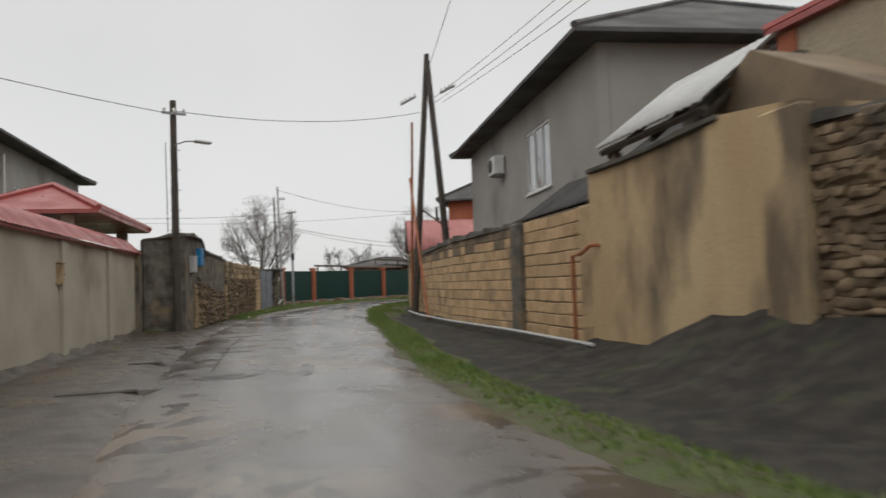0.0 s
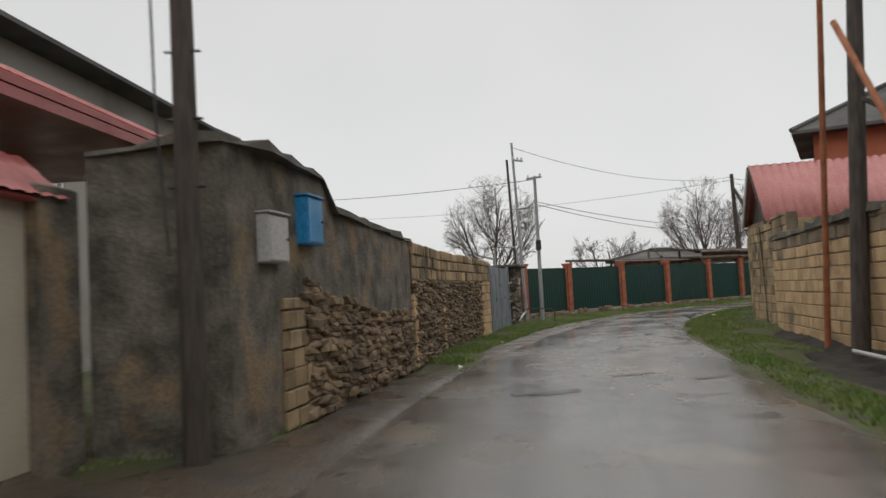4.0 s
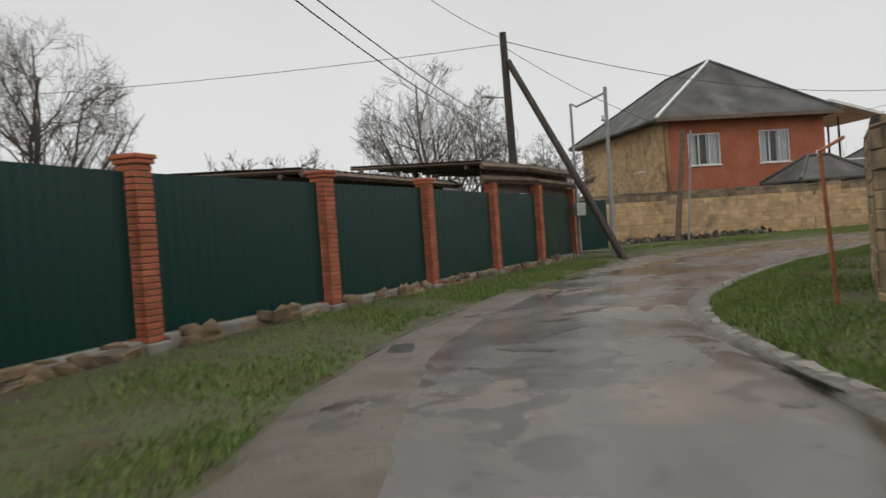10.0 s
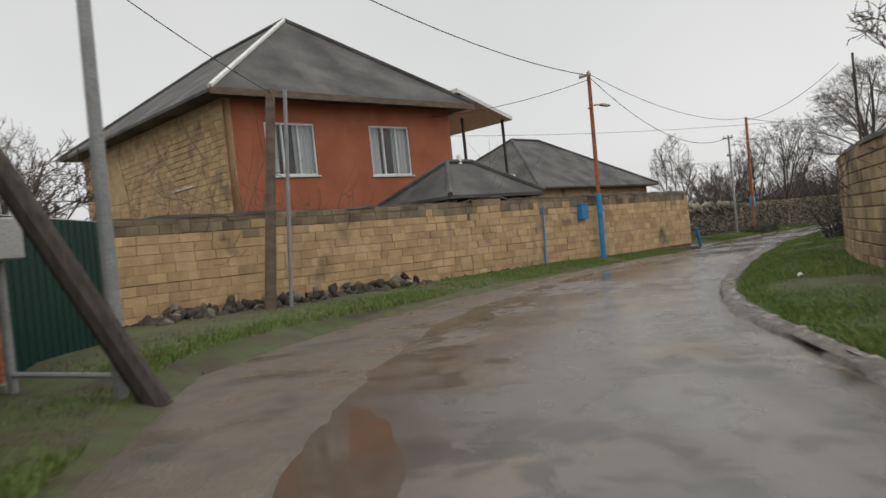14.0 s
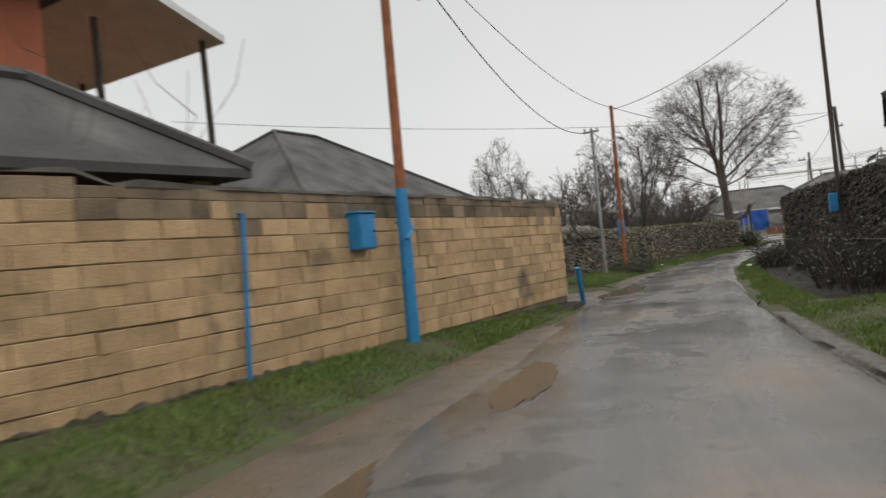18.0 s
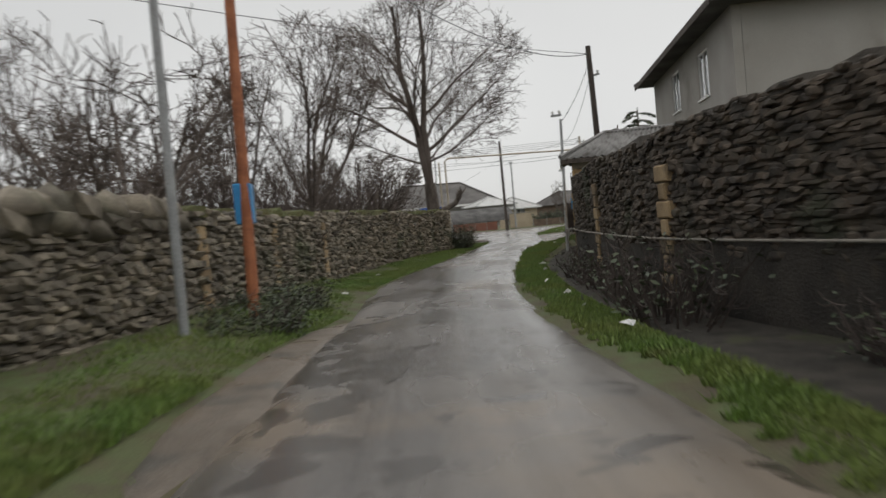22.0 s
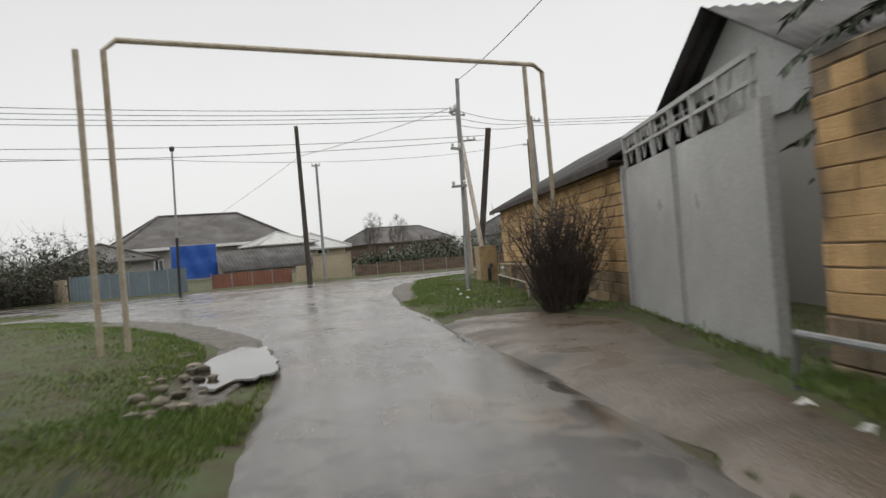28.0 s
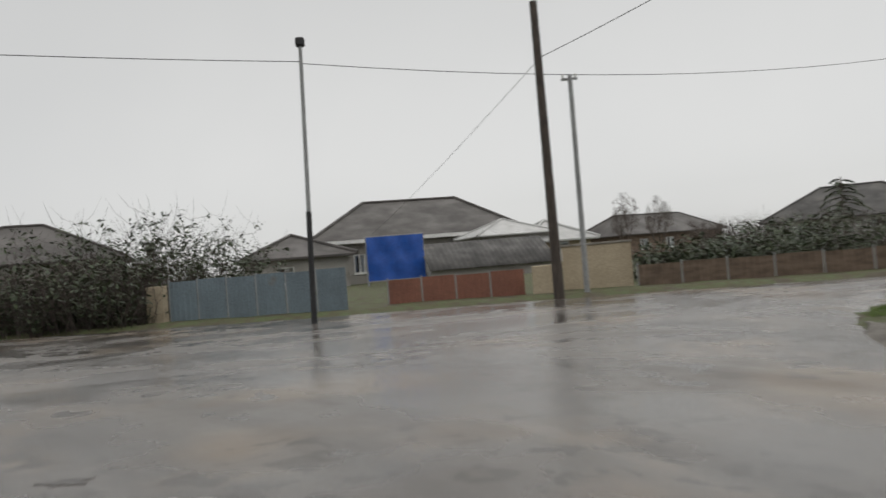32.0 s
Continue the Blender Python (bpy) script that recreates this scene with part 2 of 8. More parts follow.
M_STONEB = mat("brown_rubble_stone", (0.23, 0.162, 0.096), (0.135, 0.098, 0.062), rough=0.85, scale=5, fine=60, bump=0.6, rnd=0.35, stain=(0.07, 0.06, 0.045), stain_scale=1.0, stain_low=0.55)
M_STONEBJ = mat("brown_rubble_stone_far", (0.23, 0.162, 0.096), (0.135, 0.098, 0.062), rough=0.85, scale=5, fine=60, bump=0.6, island=0.35, stain=(0.07, 0.06, 0.045), stain_scale=1.0, stain_low=0.55)
M_STONED = mat("wet_black_rubble_stone", (0.085, 0.064, 0.045), (0.034, 0.029, 0.024), rough=0.8, scale=5, fine=60, bump=0.6, rnd=0.28, stain=(0.035, 0.04, 0.022), stain_scale=0.8, stain_low=0.56)
M_STONEDJ = mat("wet_black_rubble_stone_far", (0.085, 0.064, 0.045), (0.034, 0.029, 0.024), rough=0.8, scale=5, fine=60, bump=0.6, island=0.28, stain=(0.035, 0.04, 0.022), stain_scale=0.8, stain_low=0.56)
M_PLINTH = mat("near_black_lower_strip", (0.04, 0.034, 0.028), (0.02, 0.018, 0.015), rough=0.9, scale=1.6, fine=35, bump=0.9, stain=(0.075, 0.058, 0.04), stain_scale=1.1, stain_low=0.6)
M_CLAY = mat("brown_clay_joint", (0.13, 0.095, 0.06), (0.085, 0.065, 0.045), rough=0.95, scale=3, fine=30, bump=0.8)
M_EARTH = mat("dark_clay_joint", (0.07, 0.06, 0.047), (0.045, 0.04, 0.034), rough=0.95, scale=3, fine=30, bump=0.8)
M_MOSS = mat("moss", (0.07, 0.085, 0.02), (0.10, 0.09, 0.035), rough=0.95, scale=4, fine=60, bump=1.0)
M_PLASTER = mat("grey_plaster", (0.43, 0.385, 0.31), (0.36, 0.32, 0.255), rough=0.8, scale=0.9, fine=90, bump=0.06, stain=(0.24, 0.20, 0.145), stain_scale=0.5, stain_low=0.6)
M_YPLASTER = mat("stained_yellow_plaster", (0.50, 0.38, 0.22), (0.42, 0.30, 0.17), rough=0.85, scale=0.8, fine=70, bump=0.12, stain=(0.10, 0.078, 0.055), stain_scale=0.75, stain_low=0.5, stretch=(1, 1, 0.4))
M_DARKPL = mat("dark_old_plaster", (0.17, 0.15, 0.122), (0.07, 0.064, 0.052), rough=0.9, scale=2.8, fine=22, bump=1.0, stain=(0.23, 0.165, 0.095), stain_scale=1.6, stain_low=0.54)
M_RED = mat("red_metal_tile", (0.36, 0.085, 0.075), (0.30, 0.075, 0.07), rough=0.4, scale=1.5, fine=30, bump=0.05)
M_PINK = mat("faded_red_sheet_roof", (0.42, 0.16, 0.145), (0.36, 0.13, 0.12), rough=0.45, scale=1.0, fine=20, bump=0.05)
M_SLATE = mat("grey_asbestos_sheet_roof", (0.085, 0.081, 0.077), (0.055, 0.053, 0.051), rough=0.78, scale=0.8, fine=25, bump=0.2, stain=(0.13, 0.122, 0.11), stain_scale=0.6, stain_low=0.6)
M_SLATEL = mat("pale_corrugated_sheet_roof", (0.22, 0.215, 0.205), (0.15, 0.145, 0.14), rough=0.55, scale=1.2, fine=25, bump=0.2, stain=(0.10, 0.09, 0.08), stain_scale=1.2, stain_low=0.56, stretch=(3, 3, 0.5))
M_GREYWALL = mat("grey_cement_render", (0.34, 0.325, 0.30), (0.30, 0.285, 0.26), rough=0.85, scale=0.6, fine=90, bump=0.05, stain=(0.22, 0.205, 0.185), stain_scale=0.6, stain_low=0.6)
M_WHITE = mat("white_paint", (0.74, 0.74, 0.72), (0.66, 0.66, 0.64), rough=0.5, scale=2, fine=30, bump=0.03)
M_BRICK = mat("orange_red_brick", (0.42, 0.125, 0.06), (0.34, 0.10, 0.052), rough=0.8, scale=2.5, fine=50, bump=0.3, rnd=0.22)
M_BRICKW = mat("orange_red_brick_wall", (0.40, 0.125, 0.06), (0.33, 0.105, 0.055), rough=0.8, scale=1.2, fine=50, bump=0.3, island=0.18)
M_GREEN = mat("dark_green_profiled_sheet", (0.003, 0.036, 0.03), (0.003, 0.03, 0.025), spec=0.35, rough=0.4, scale=0.8, fine=20, bump=0.04, rough_var=0.08)
M_GATE = mat("blue_grey_painted_steel", (0.22, 0.25, 0.28), (0.19, 0.215, 0.24), rough=0.4, scale=1.5, fine=30, bump=0.05, stain=(0.14, 0.11, 0.08), stain_scale=1.8, stain_low=0.72)
M_GATE2 = mat("light_grey_painted_steel", (0.46, 0.46, 0.45), (0.40, 0.40, 0.39), rough=0.4, scale=1.0, fine=30, bump=0.05, stain=(0.22, 0.18, 0.14), stain_scale=1.2, stain_low=0.72)
M_WOODPOLE = mat("tarred_wooden_pole", (0.075, 0.058, 0.045), (0.045, 0.037, 0.032), rough=0.8, scale=4, fine=60, bump=0.5, stretch=(4, 4, 0.6))
M_GREYPOLE = mat("grey_painted_steel_pole", (0.30, 0.31, 0.31), (0.24, 0.245, 0.245), rough=0.5, scale=3, fine=40, bump=0.08, stain=(0.20, 0.13, 0.085), stain_scale=2, stain_low=0.66)
M_RUST = mat("rust_orange_steel", (0.36, 0.125, 0.05), (0.24, 0.085, 0.04), rough=0.75, scale=4, fine=40, bump=0.2)
M_BLUE = mat("bright_blue_paint", (0.03, 0.25, 0.52), (0.028, 0.21, 0.46), rough=0.4, scale=3, fine=40, bump=0.05, stain=(0.10, 0.15, 0.2), stain_scale=3, stain_low=0.7)
M_TARP = mat("blue_tarpaulin", (0.012, 0.085, 0.40), (0.012, 0.07, 0.33), rough=0.45, scale=2, fine=12, bump=0.3)
M_BARK = mat("grey_brown_bark", (0.14, 0.115, 0.095), (0.09, 0.075, 0.065), rough=0.9, scale=6, fine=50, bump=0.8, stretch=(1, 1, 0.4))
M_TWIG = mat("bare_twigs", (0.125, 0.1, 0.085), (0.09, 0.073, 0.062), rough=0.9, scale=1.0, fine=20, bump=0.0)
M_TWIGD = mat("dark_bare_twigs", (0.075, 0.058, 0.05), (0.055, 0.043, 0.038), rough=0.9, scale=1.0, fine=20, bump=0.0)
M_GRASS = mat("wet_grass_blades", (0.105, 0.178, 0.033), (0.15, 0.188, 0.045), rough=0.6, scale=0.8, fine=12, bump=0.0, island=0.35, stain=(0.14, 0.115, 0.05), stain_scale=1.2, stain_low=0.62)
M_LEAF = mat("dark_evergreen_leaf", (0.035, 0.055, 0.024), (0.05, 0.062, 0.028), rough=0.55, scale=2, fine=12, bump=0.0, island=0.4)
M_CONC = mat("rough_concrete", (0.27, 0.25, 0.22), (0.2, 0.185, 0.16), rough=0.85, scale=2, fine=40, bump=0.4, stain=(0.1, 0.095, 0.07), stain_scale=1.3, stain_low=0.58)
M_CABLE = mat("black_cable", (0.035, 0.035, 0.037), (0.03, 0.03, 0.03), rough=0.6, scale=2, fine=10, bump=0.0)
M_TIMBER = mat("weathered_timber", (0.17, 0.12, 0.085), (0.11, 0.08, 0.06), rough=0.8, scale=2, fine=50, bump=0.4, stretch=(1, 1, 3))
M_YPIPE = mat("yellowed_gas_pipe_paint", (0.42, 0.32, 0.17), (0.30, 0.2, 0.11), rough=0.55, scale=4, fine=40, bump=0.1)
M_ARCH = mat("pale_gas_pipe_paint", (0.46, 0.41, 0.32), (0.36, 0.29, 0.2), rough=0.55, scale=4, fine=40, bump=0.1)
M_WPOLE = mat("whitewashed_wooden_pole", (0.48, 0.43, 0.37), (0.36, 0.31, 0.26), rough=0.8, scale=3, fine=50, bump=0.3, stretch=(3, 3, 0.6))
M_DARK = mat("dark_interior", (0.02, 0.02, 0.022), (0.015, 0.015, 0.016), rough=0.6, scale=2, fine=10, bump=0.0)
M_CURTAIN = mat("white_net_curtain", (0.55, 0.56, 0.55), (0.42, 0.43, 0.42), rough=0.9, scale=5, fine=30, bump=0.1, stretch=(3, 3, 0.2))
M_HAZEROOF = mat("brown_sheet_roof", (0.075, 0.066, 0.06), (0.055, 0.05, 0.046), rough=0.6, scale=0.5, fine=12, bump=0.15)
M_ORANGEFENCE = mat("brown_red_sheet_fence", (0.24, 0.10, 0.065), (0.19, 0.08, 0.055), rough=0.6, scale=1, fine=20, bump=0.1)
M_BLUEFENCE = mat("faded_blue_sheet_fence", (0.16, 0.21, 0.24), (0.13, 0.165, 0.19), rough=0.6, scale=0.7, fine=20, bump=0.1, stain=(0.16, 0.12, 0.09), stain_scale=1.0, stain_low=0.66)
M_BEIGE = mat("beige_render", (0.42, 0.35, 0.25), (0.36, 0.3, 0.215), rough=0.85, scale=0.7, fine=20, bump=0.12, stain=(0.25, 0.2, 0.14), stain_scale=0.8, stain_low=0.62)


def glass_mat():
    m = bpy.data.materials.new("window_glass")
    m.use_nodes = True
    b = m.node_tree.nodes["Principled BSDF"]
    b.inputs["Base Color"].default_value = (0.9, 0.93, 0.95, 1)
    b.inputs["Roughness"].default_value = 0.03
    b.inputs["Transmission Weight"].default_value = 1.0
    b.inputs["IOR"].default_value = 1.45
    return m


M_GLASS = glass_mat()

# ---- building blocks ----
def to_mesh(name, verts, faces, material=None, smooth=False):
    me = bpy.data.meshes.new(name)
    me.from_pydata([tuple(v) for v in verts], [], faces)
    if smooth:
        me.polygons.foreach_set("use_smooth", [True] * len(me.polygons))
    if material:
        me.materials.append(material)
    return me


def part(name, me, material=None, parent=None, label="", m=None):
    """One mesh object, at m in its parent's frame."""
    if isinstance(me, Geo):
        me = me.mesh(name)
    if material and not me.materials:
        me.materials.append(material)
    ob = new(name, me)
    if m is not None:
        ob.matrix_basis = m
    if parent is not None:
        ob.parent = parent
    if label:
        ob["label"] = label
    return ob


def thing(name, label, category, group="", kind="", m=None):
    ob = new(name)
    if m is not None:
        ob.matrix_basis = m
    return tagged(ob, label, category, group, kind)


class Geo:
    """Verts and faces gathered from simple solids."""

    def __init__(self):
        self.v, self.f, self.smooth = [], [], False

    def add(self, verts, faces):
        k = len(self.v)
        self.v += [tuple(p) for p in verts]
        self.f += [tuple(i + k for i in q) for q in faces]
        return self

    def box(self, x0, x1, y0, y1, z0, z1, ch=0.0, m=None):
        if ch:
            c = ch
            pts = []
            for z, e in ((z0, c), (z0 + c, 0), (z1 - c, 0), (z1, c)):
                a, b, d, g = x0 + e, x1 - e, y0 + e, y1 - e
                pts += [(a, d, z), (b, d, z), (b, g, z), (a, g, z)]
            fs = [(3, 2, 1, 0), (12, 13, 14, 15)]
            for r in range(3):
                for i in range(4):
                    j = (i + 1) % 4
                    fs.append((4 * r + i, 4 * r + j, 4 * r + 4 + j, 4 * r + 4 + i))
        else:
            pts = [(x0, y0, z0), (x1, y0, z0), (x1, y1, z0), (x0, y1, z0), (x0, y0, z1), (x1, y0, z1), (x1, y1, z1), (x0, y1, z1)]
            fs = [(3, 2, 1, 0), (4, 5, 6, 7), (0, 1, 5, 4), (1, 2, 6, 5), (2, 3, 7, 6), (3, 0, 4, 7)]
        if m is not None:
            pts = [m @ Vector(p) for p in pts]
        return self.add(pts, fs)

    def tube(self, pts, radii, sides=6, caps=True):
        """A tapered tube along a line of points."""
        P = [Vector(p) for p in pts]
        R = radii if hasattr(radii, "__len__") else [radii] * len(P)
        rings = []
        ref = None
        for i, p in enumerate(P):
            d = (P[min(i + 1, len(P) - 1)] - P[max(i - 1, 0)])
            d = d.normalized() if d.length > 1e-9 else Vector((0, 0, 1))
            if ref is None:
                ref = Vector((1, 0, 0)) if abs(d.x) < 0.8 else Vector((0, 1, 0))
            a = (ref - d * ref.dot(d)).normalized()
            ref = a
            b = d.cross(a)
            rings.append([p + (a * math.cos(2 * math.pi * k / sides) + b * math.sin(2 * math.pi * k / sides)) * R[i] for k in range(sides)])
        fs = []
        for i in range(len(P) - 1):
            for k in range(sides):
                j = (k + 1) % sides
                fs.append((i * sides + k, i * sides + j, (i + 1) * sides + j, (i + 1) * sides + k))
        if caps:
            fs += [tuple(range(sides - 1, -1, -1)), tuple(range((len(P) - 1) * sides, len(P) * sides))]
        return self.add([q for r in rings for q in r], fs)

    def mesh(self, name, material=None):
        return to_mesh(name, self.v, self.f, material, self.smooth)


def along(pts, s):
    """The place and direction at s metres along a line of xy points."""
    for (ax, ay), (bx, by) in zip(pts, pts[1:]):
        d = math.hypot(bx - ax, by - ay)
        if s <= d or (bx, by) == tuple(pts[-1]):
            return ax + (bx - ax) * s / d, ay + (by - ay) * s / d, math.atan2(by - ay, bx - ax)
        s -= d


def length(pts):
    return sum(math.hypot(b[0] - a[0], b[1] - a[1]) for a, b in zip(pts, pts[1:]))


def spline(pts, step=0.5):
    """Points every step metres on a smooth line through the given ones."""
    P = np.array(pts, float)
    d = np.r_[0, np.cumsum(np.hypot(*np.diff(P, axis=0).T))]
    n = max(2, int(d[-1] / step))
    s = np.linspace(0, d[-1], n)
    m = np.zeros_like(P)
    m[1:-1] = (P[2:] - P[:-2]) / (d[2:] - d[:-2])[:, None]
    m[0], m[-1] = (P[1] - P[0]) / (d[1] - d[0]), (P[-1] - P[-2]) / (d[-1] - d[-2])
    k = np.clip(np.searchsorted(d, s, side="right") - 1, 0, len(P) - 2)
    h = (d[k + 1] - d[k])[:, None]
    u = ((s - d[k])[:, None]) / h
    return P[k] * (2 * u**3 - 3 * u**2 + 1) + m[k] * h * (u**3 - 2 * u**2 + u) + P[k + 1] * (-2 * u**3 + 3 * u**2) + m[k + 1] * h * (u**3 - u**2)


def strip_core(pts, thick, z0, z1, side):
    """A wall body along a line of xy points; its face lies on the line, its body on the other side (side +1: body to the left)."""
    g = Geo()
    P = np.array(pts, float)
    t = np.gradient(P, axis=0)
    t /= np.hypot(*t.T)[:, None]
    nrm = np.stack([-t[:, 1], t[:, 0]], 1) * side
    Z1 = z1 if hasattr(z1, "__len__") else [z1] * len(P)
    Z0 = z0 if hasattr(z0, "__len__") else [z0] * len(P)
    v = []
    for p, q, a, b in zip(P, P + nrm * thick, Z0, Z1):
        v += [(p[0], p[1], a), (p[0], p[1], b), (q[0], q[1], b), (q[0], q[1], a)]
    f = []
    for i in range(len(P) - 1):
        a, b = 4 * i, 4 * i + 4
        f += [(a, b, b + 1, a + 1), (a + 1, b + 1, b + 2, a + 2), (a + 2, b + 2, b + 3, a + 3), (a + 3, b + 3, b, a)]
    f += [(0, 1, 2, 3), (4 * len(P) - 1, 4 * len(P) - 2, 4 * len(P) - 3, 4 * len(P) - 4)]
    return g.add(v, f)


BLOCKS = {}


def block_mesh(l, h, d, ch, material):
    """A dressed block, its face towards -y, shared by all of its size."""
    key = (round(l, 2), round(h, 2), round(d, 2), ch, material.name)
    if key not in BLOCKS:
        g = Geo()
        l, h = key[0] / 2, key[1] / 2
        g.add([(-l, d, -h), (l, d, -h), (l, d, h), (-l, d, h), (-l, ch, -h), (l, ch, -h), (l, ch, h), (-l, ch, h), (-l + ch, 0, -h + ch), (l - ch, 0, -h + ch), (l - ch, 0, h - ch), (-l + ch, 0, h - ch)],
              [(8, 9, 10, 11), (4, 5, 9, 8), (5, 6, 10, 9), (6, 7, 11, 10), (7, 4, 8, 11), (0, 1, 5, 4), (1, 2, 6, 5), (2, 3, 7, 6), (3, 0, 4, 7)])
        BLOCKS[key] = g.mesh("block", material)
    return BLOCKS[key]


def lay_blocks(owner, pts, z0, z1, side, near, bl, bh, mat_near, mat_far, proud=0.02, joint=0.016, seed=1, rough=0.006, name="block", skip=None, ch=0.012, dark_top=None, lengths=(1, 1, 1, 0.92, 1.06, 0.6)):
    """Courses of blocks on the face of a wall along pts. Those between near[0] and near[1] metres are pieces of their own."""
    rg = random.Random(seed)
    L = length(pts)
    far, old = Geo(), Geo()
    z, course, count = z0, 0, 0
    top = z1 if callable(z1) else (lambda s: z1)
    while z < max(top(0), top(L / 2), top(L)) - 0.03:
        h = bh * rg.uniform(0.96, 1.04)
        s = -rg.uniform(0, bl) if course % 2 else -rg.uniform(0, bl) * 0.3
        while s < L - 0.05:
            l = bl * rg.choice(lengths)
            a, b = max(s, 0), min(s + l, L)
            s += l
            if b - a < 0.08:
                continue
            mid = (a + b) / 2
            hh = min(h, top(mid) - z)
            if hh < 0.05 or (skip and skip(mid, z + hh / 2)):
                continue
            x, y, ang = along(pts, mid)
            off = rg.uniform(-rough, rough)
            # face normal: away from the body
            nx, ny = math.sin(ang) * side, -math.cos(ang) * side
            turn = ang if side > 0 else ang + math.pi
            m = Matrix.Translation((x + nx * (proud + off), y + ny * (proud + off), z + hh / 2 + 0.014 * noise.noise((mid * 0.7, course * 0.6, seed)))) @ Matrix.Rotation(turn + rg.uniform(-0.006, 0.006), 4, "Z") @ Matrix.Rotation(rg.uniform(-0.012, 0.012), 4, "Y")
            lw, lh = b - a - joint * 0.45, hh - joint
            if near[0] <= mid <= near[1] and count < 300:
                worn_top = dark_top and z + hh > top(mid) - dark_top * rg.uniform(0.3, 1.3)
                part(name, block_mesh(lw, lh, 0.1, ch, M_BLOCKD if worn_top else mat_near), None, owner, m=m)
                count += 1
            else:
                me = block_mesh(lw, lh, 0.1, ch, mat_near)
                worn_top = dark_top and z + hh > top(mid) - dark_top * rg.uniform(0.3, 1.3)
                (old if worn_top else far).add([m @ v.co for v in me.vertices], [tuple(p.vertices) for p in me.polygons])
        z += h
        course += 1
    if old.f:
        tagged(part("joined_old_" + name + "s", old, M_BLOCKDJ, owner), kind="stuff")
    if far.f:
        tagged(part("joined_" + name + "s", far, mat_far, owner), kind="stuff")


STONES = {}


def stone_meshes(material, n=10):
    """Irregular rounded stones about 1 across, shared."""
    if material.name not in STONES:
        rg = random.Random(5)
        STONES[material.name] = []
        for k in range(n):
            b = bmesh.new()
            bmesh.ops.create_icosphere(b, subdivisions=1, radius=0.5)
            me = bpy.data.meshes.new("stone")
            for v in b.verts:
                s = 1.25 / max(abs(v.co.x) + 0.4, abs(v.co.y) + 0.4, abs(v.co.z) + 0.4)
                v.co = v.co * s * rg.uniform(0.72, 1.2)
            b.to_mesh(me)
            b.free()
            me.polygons.foreach_set("use_smooth", [k % 3 == 0] * len(me.polygons))
            me.materials.append(material)
            STONES[material.name].append(me)
    return STONES[material.name]


def lay_stones(owner, pts, z0, z1, side, near, hs, ls, mat_near, mat_far, seed=3, depth=0.16, skip=None, name="stone", tilt=0.2):
    """Rows of rubble stones on the face of a wall."""
    rg = random.Random(seed)
    L = length(pts)
    far = Geo()
    near_m, z, count = stone_meshes(mat_near), z0, 0
    cap = 300
    top = z1 if callable(z1) else (lambda s: z1)
    while z < max(top(0), top(L / 2), top(L)) - 0.02:
        h = rg.uniform(*hs)
        s = rg.uniform(-0.2, 0)
        while s < L:
            l = rg.uniform(*ls)
            mid = s + l / 2
            s += l * 0.97
            zz = z + h / 2 + rg.uniform(-0.175, 0.175) * tilt
            if mid < 0.05 or mid > L - 0.05 or zz > top(mid) + 0.02 or (skip and skip(mid, zz)):
                continue
            x, y, ang = along(pts, mid)
            nx, ny = math.sin(ang) * side, -math.cos(ang) * side
            o = rg.uniform(-0.045, 0.045)
            if rg.random() < 0.04:
                continue
            m = Matrix.Translation((x + nx * o, y + ny * o, zz)) @ Matrix.Rotation(ang, 4, "Z") @ Matrix.Rotation(rg.uniform(-tilt, tilt), 4, "Y") @ Matrix.Diagonal((l * 1.1, depth * 2 * rg.uniform(0.8, 1.1), h * 1.22 * rg.uniform(0.78, 1.2), 1))
            me = rg.choice(near_m)
            if near[0] <= mid <= near[1] and count < cap:
                part(name, me, None, owner, m=m)
                count += 1
            else:
                far.add([m @ v.co for v in me.vertices], [tuple(p.vertices) for p in me.polygons])
        z += h * 0.93
    if far.f:
        far.smooth = False
        tagged(part("joined_" + name + "s", far, mat_far, owner), kind="stuff")

# ---- the lane ----
LEFT = [(-2.0, -60), (-1.6, -34), (-1.5, -20), (-1.35, -10), (-0.9, -2), (-0.1, 5), (1.0, 10.5), (2.2, 15), (3.2, 18.2), (5.0, 23.5), (7.0, 28.0), (9.0, 31.4), (11.6, 34.4), (16.0, 38.0), (19.6, 40.3), (24.0, 42.7), (29.0, 44.2), (34.9, 45.0), (39.7, 45.0), (44.0, 44.8), (49.1, 44.5), (59.0, 43.7), (64.0, 43.0), (68.0, 42.6), (71.0, 41.95), (73.8, 41.1), (79.1, 39.5), (84.4, 38.0), (90.0, 36.5), (93.5, 35.6), (97.5, 35.1), (102.0, 35.2), (106.1, 36.0), (110.0, 37.6), (113.5, 40.0), (116.0, 44.0)]
RIGHT = [(2.6, -60), (2.2, -34), (2.1, -20), (2.25, -12.5), (3.0, -6.4), (4.0, -0.5), (4.9, 5.9), (5.9, 10.6), (6.8, 15.5), (7.5, 18.4), (8.7, 22.0), (10.5, 26.2), (13.7, 31.1), (18.9, 34.8), (22.9, 36.8), (29.5, 39.3), (36.0, 40.3), (43.6, 40.9), (51.1, 41.0), (60.4, 40.6), (64.3, 40.2), (70.4, 39.0), (76.9, 37.4), (79.4, 36.8), (84.9, 34.9), (91.6, 33.0), (94.6, 32.4), (100.2, 31.2), (104.0, 30.4), (107.2, 29.4), (112.3, 27.7), (117.0, 25.5), (119.0, 23.0), (119.6, 20.0)]
CROSS_FAR = [(140, 110), (135.5, 70), (132.8, 46), (130.1, 35.2), (128.7, 28.2), (126.6, 22.0), (122.5, 11), (116, -4), (104, -26), (84, -60)]
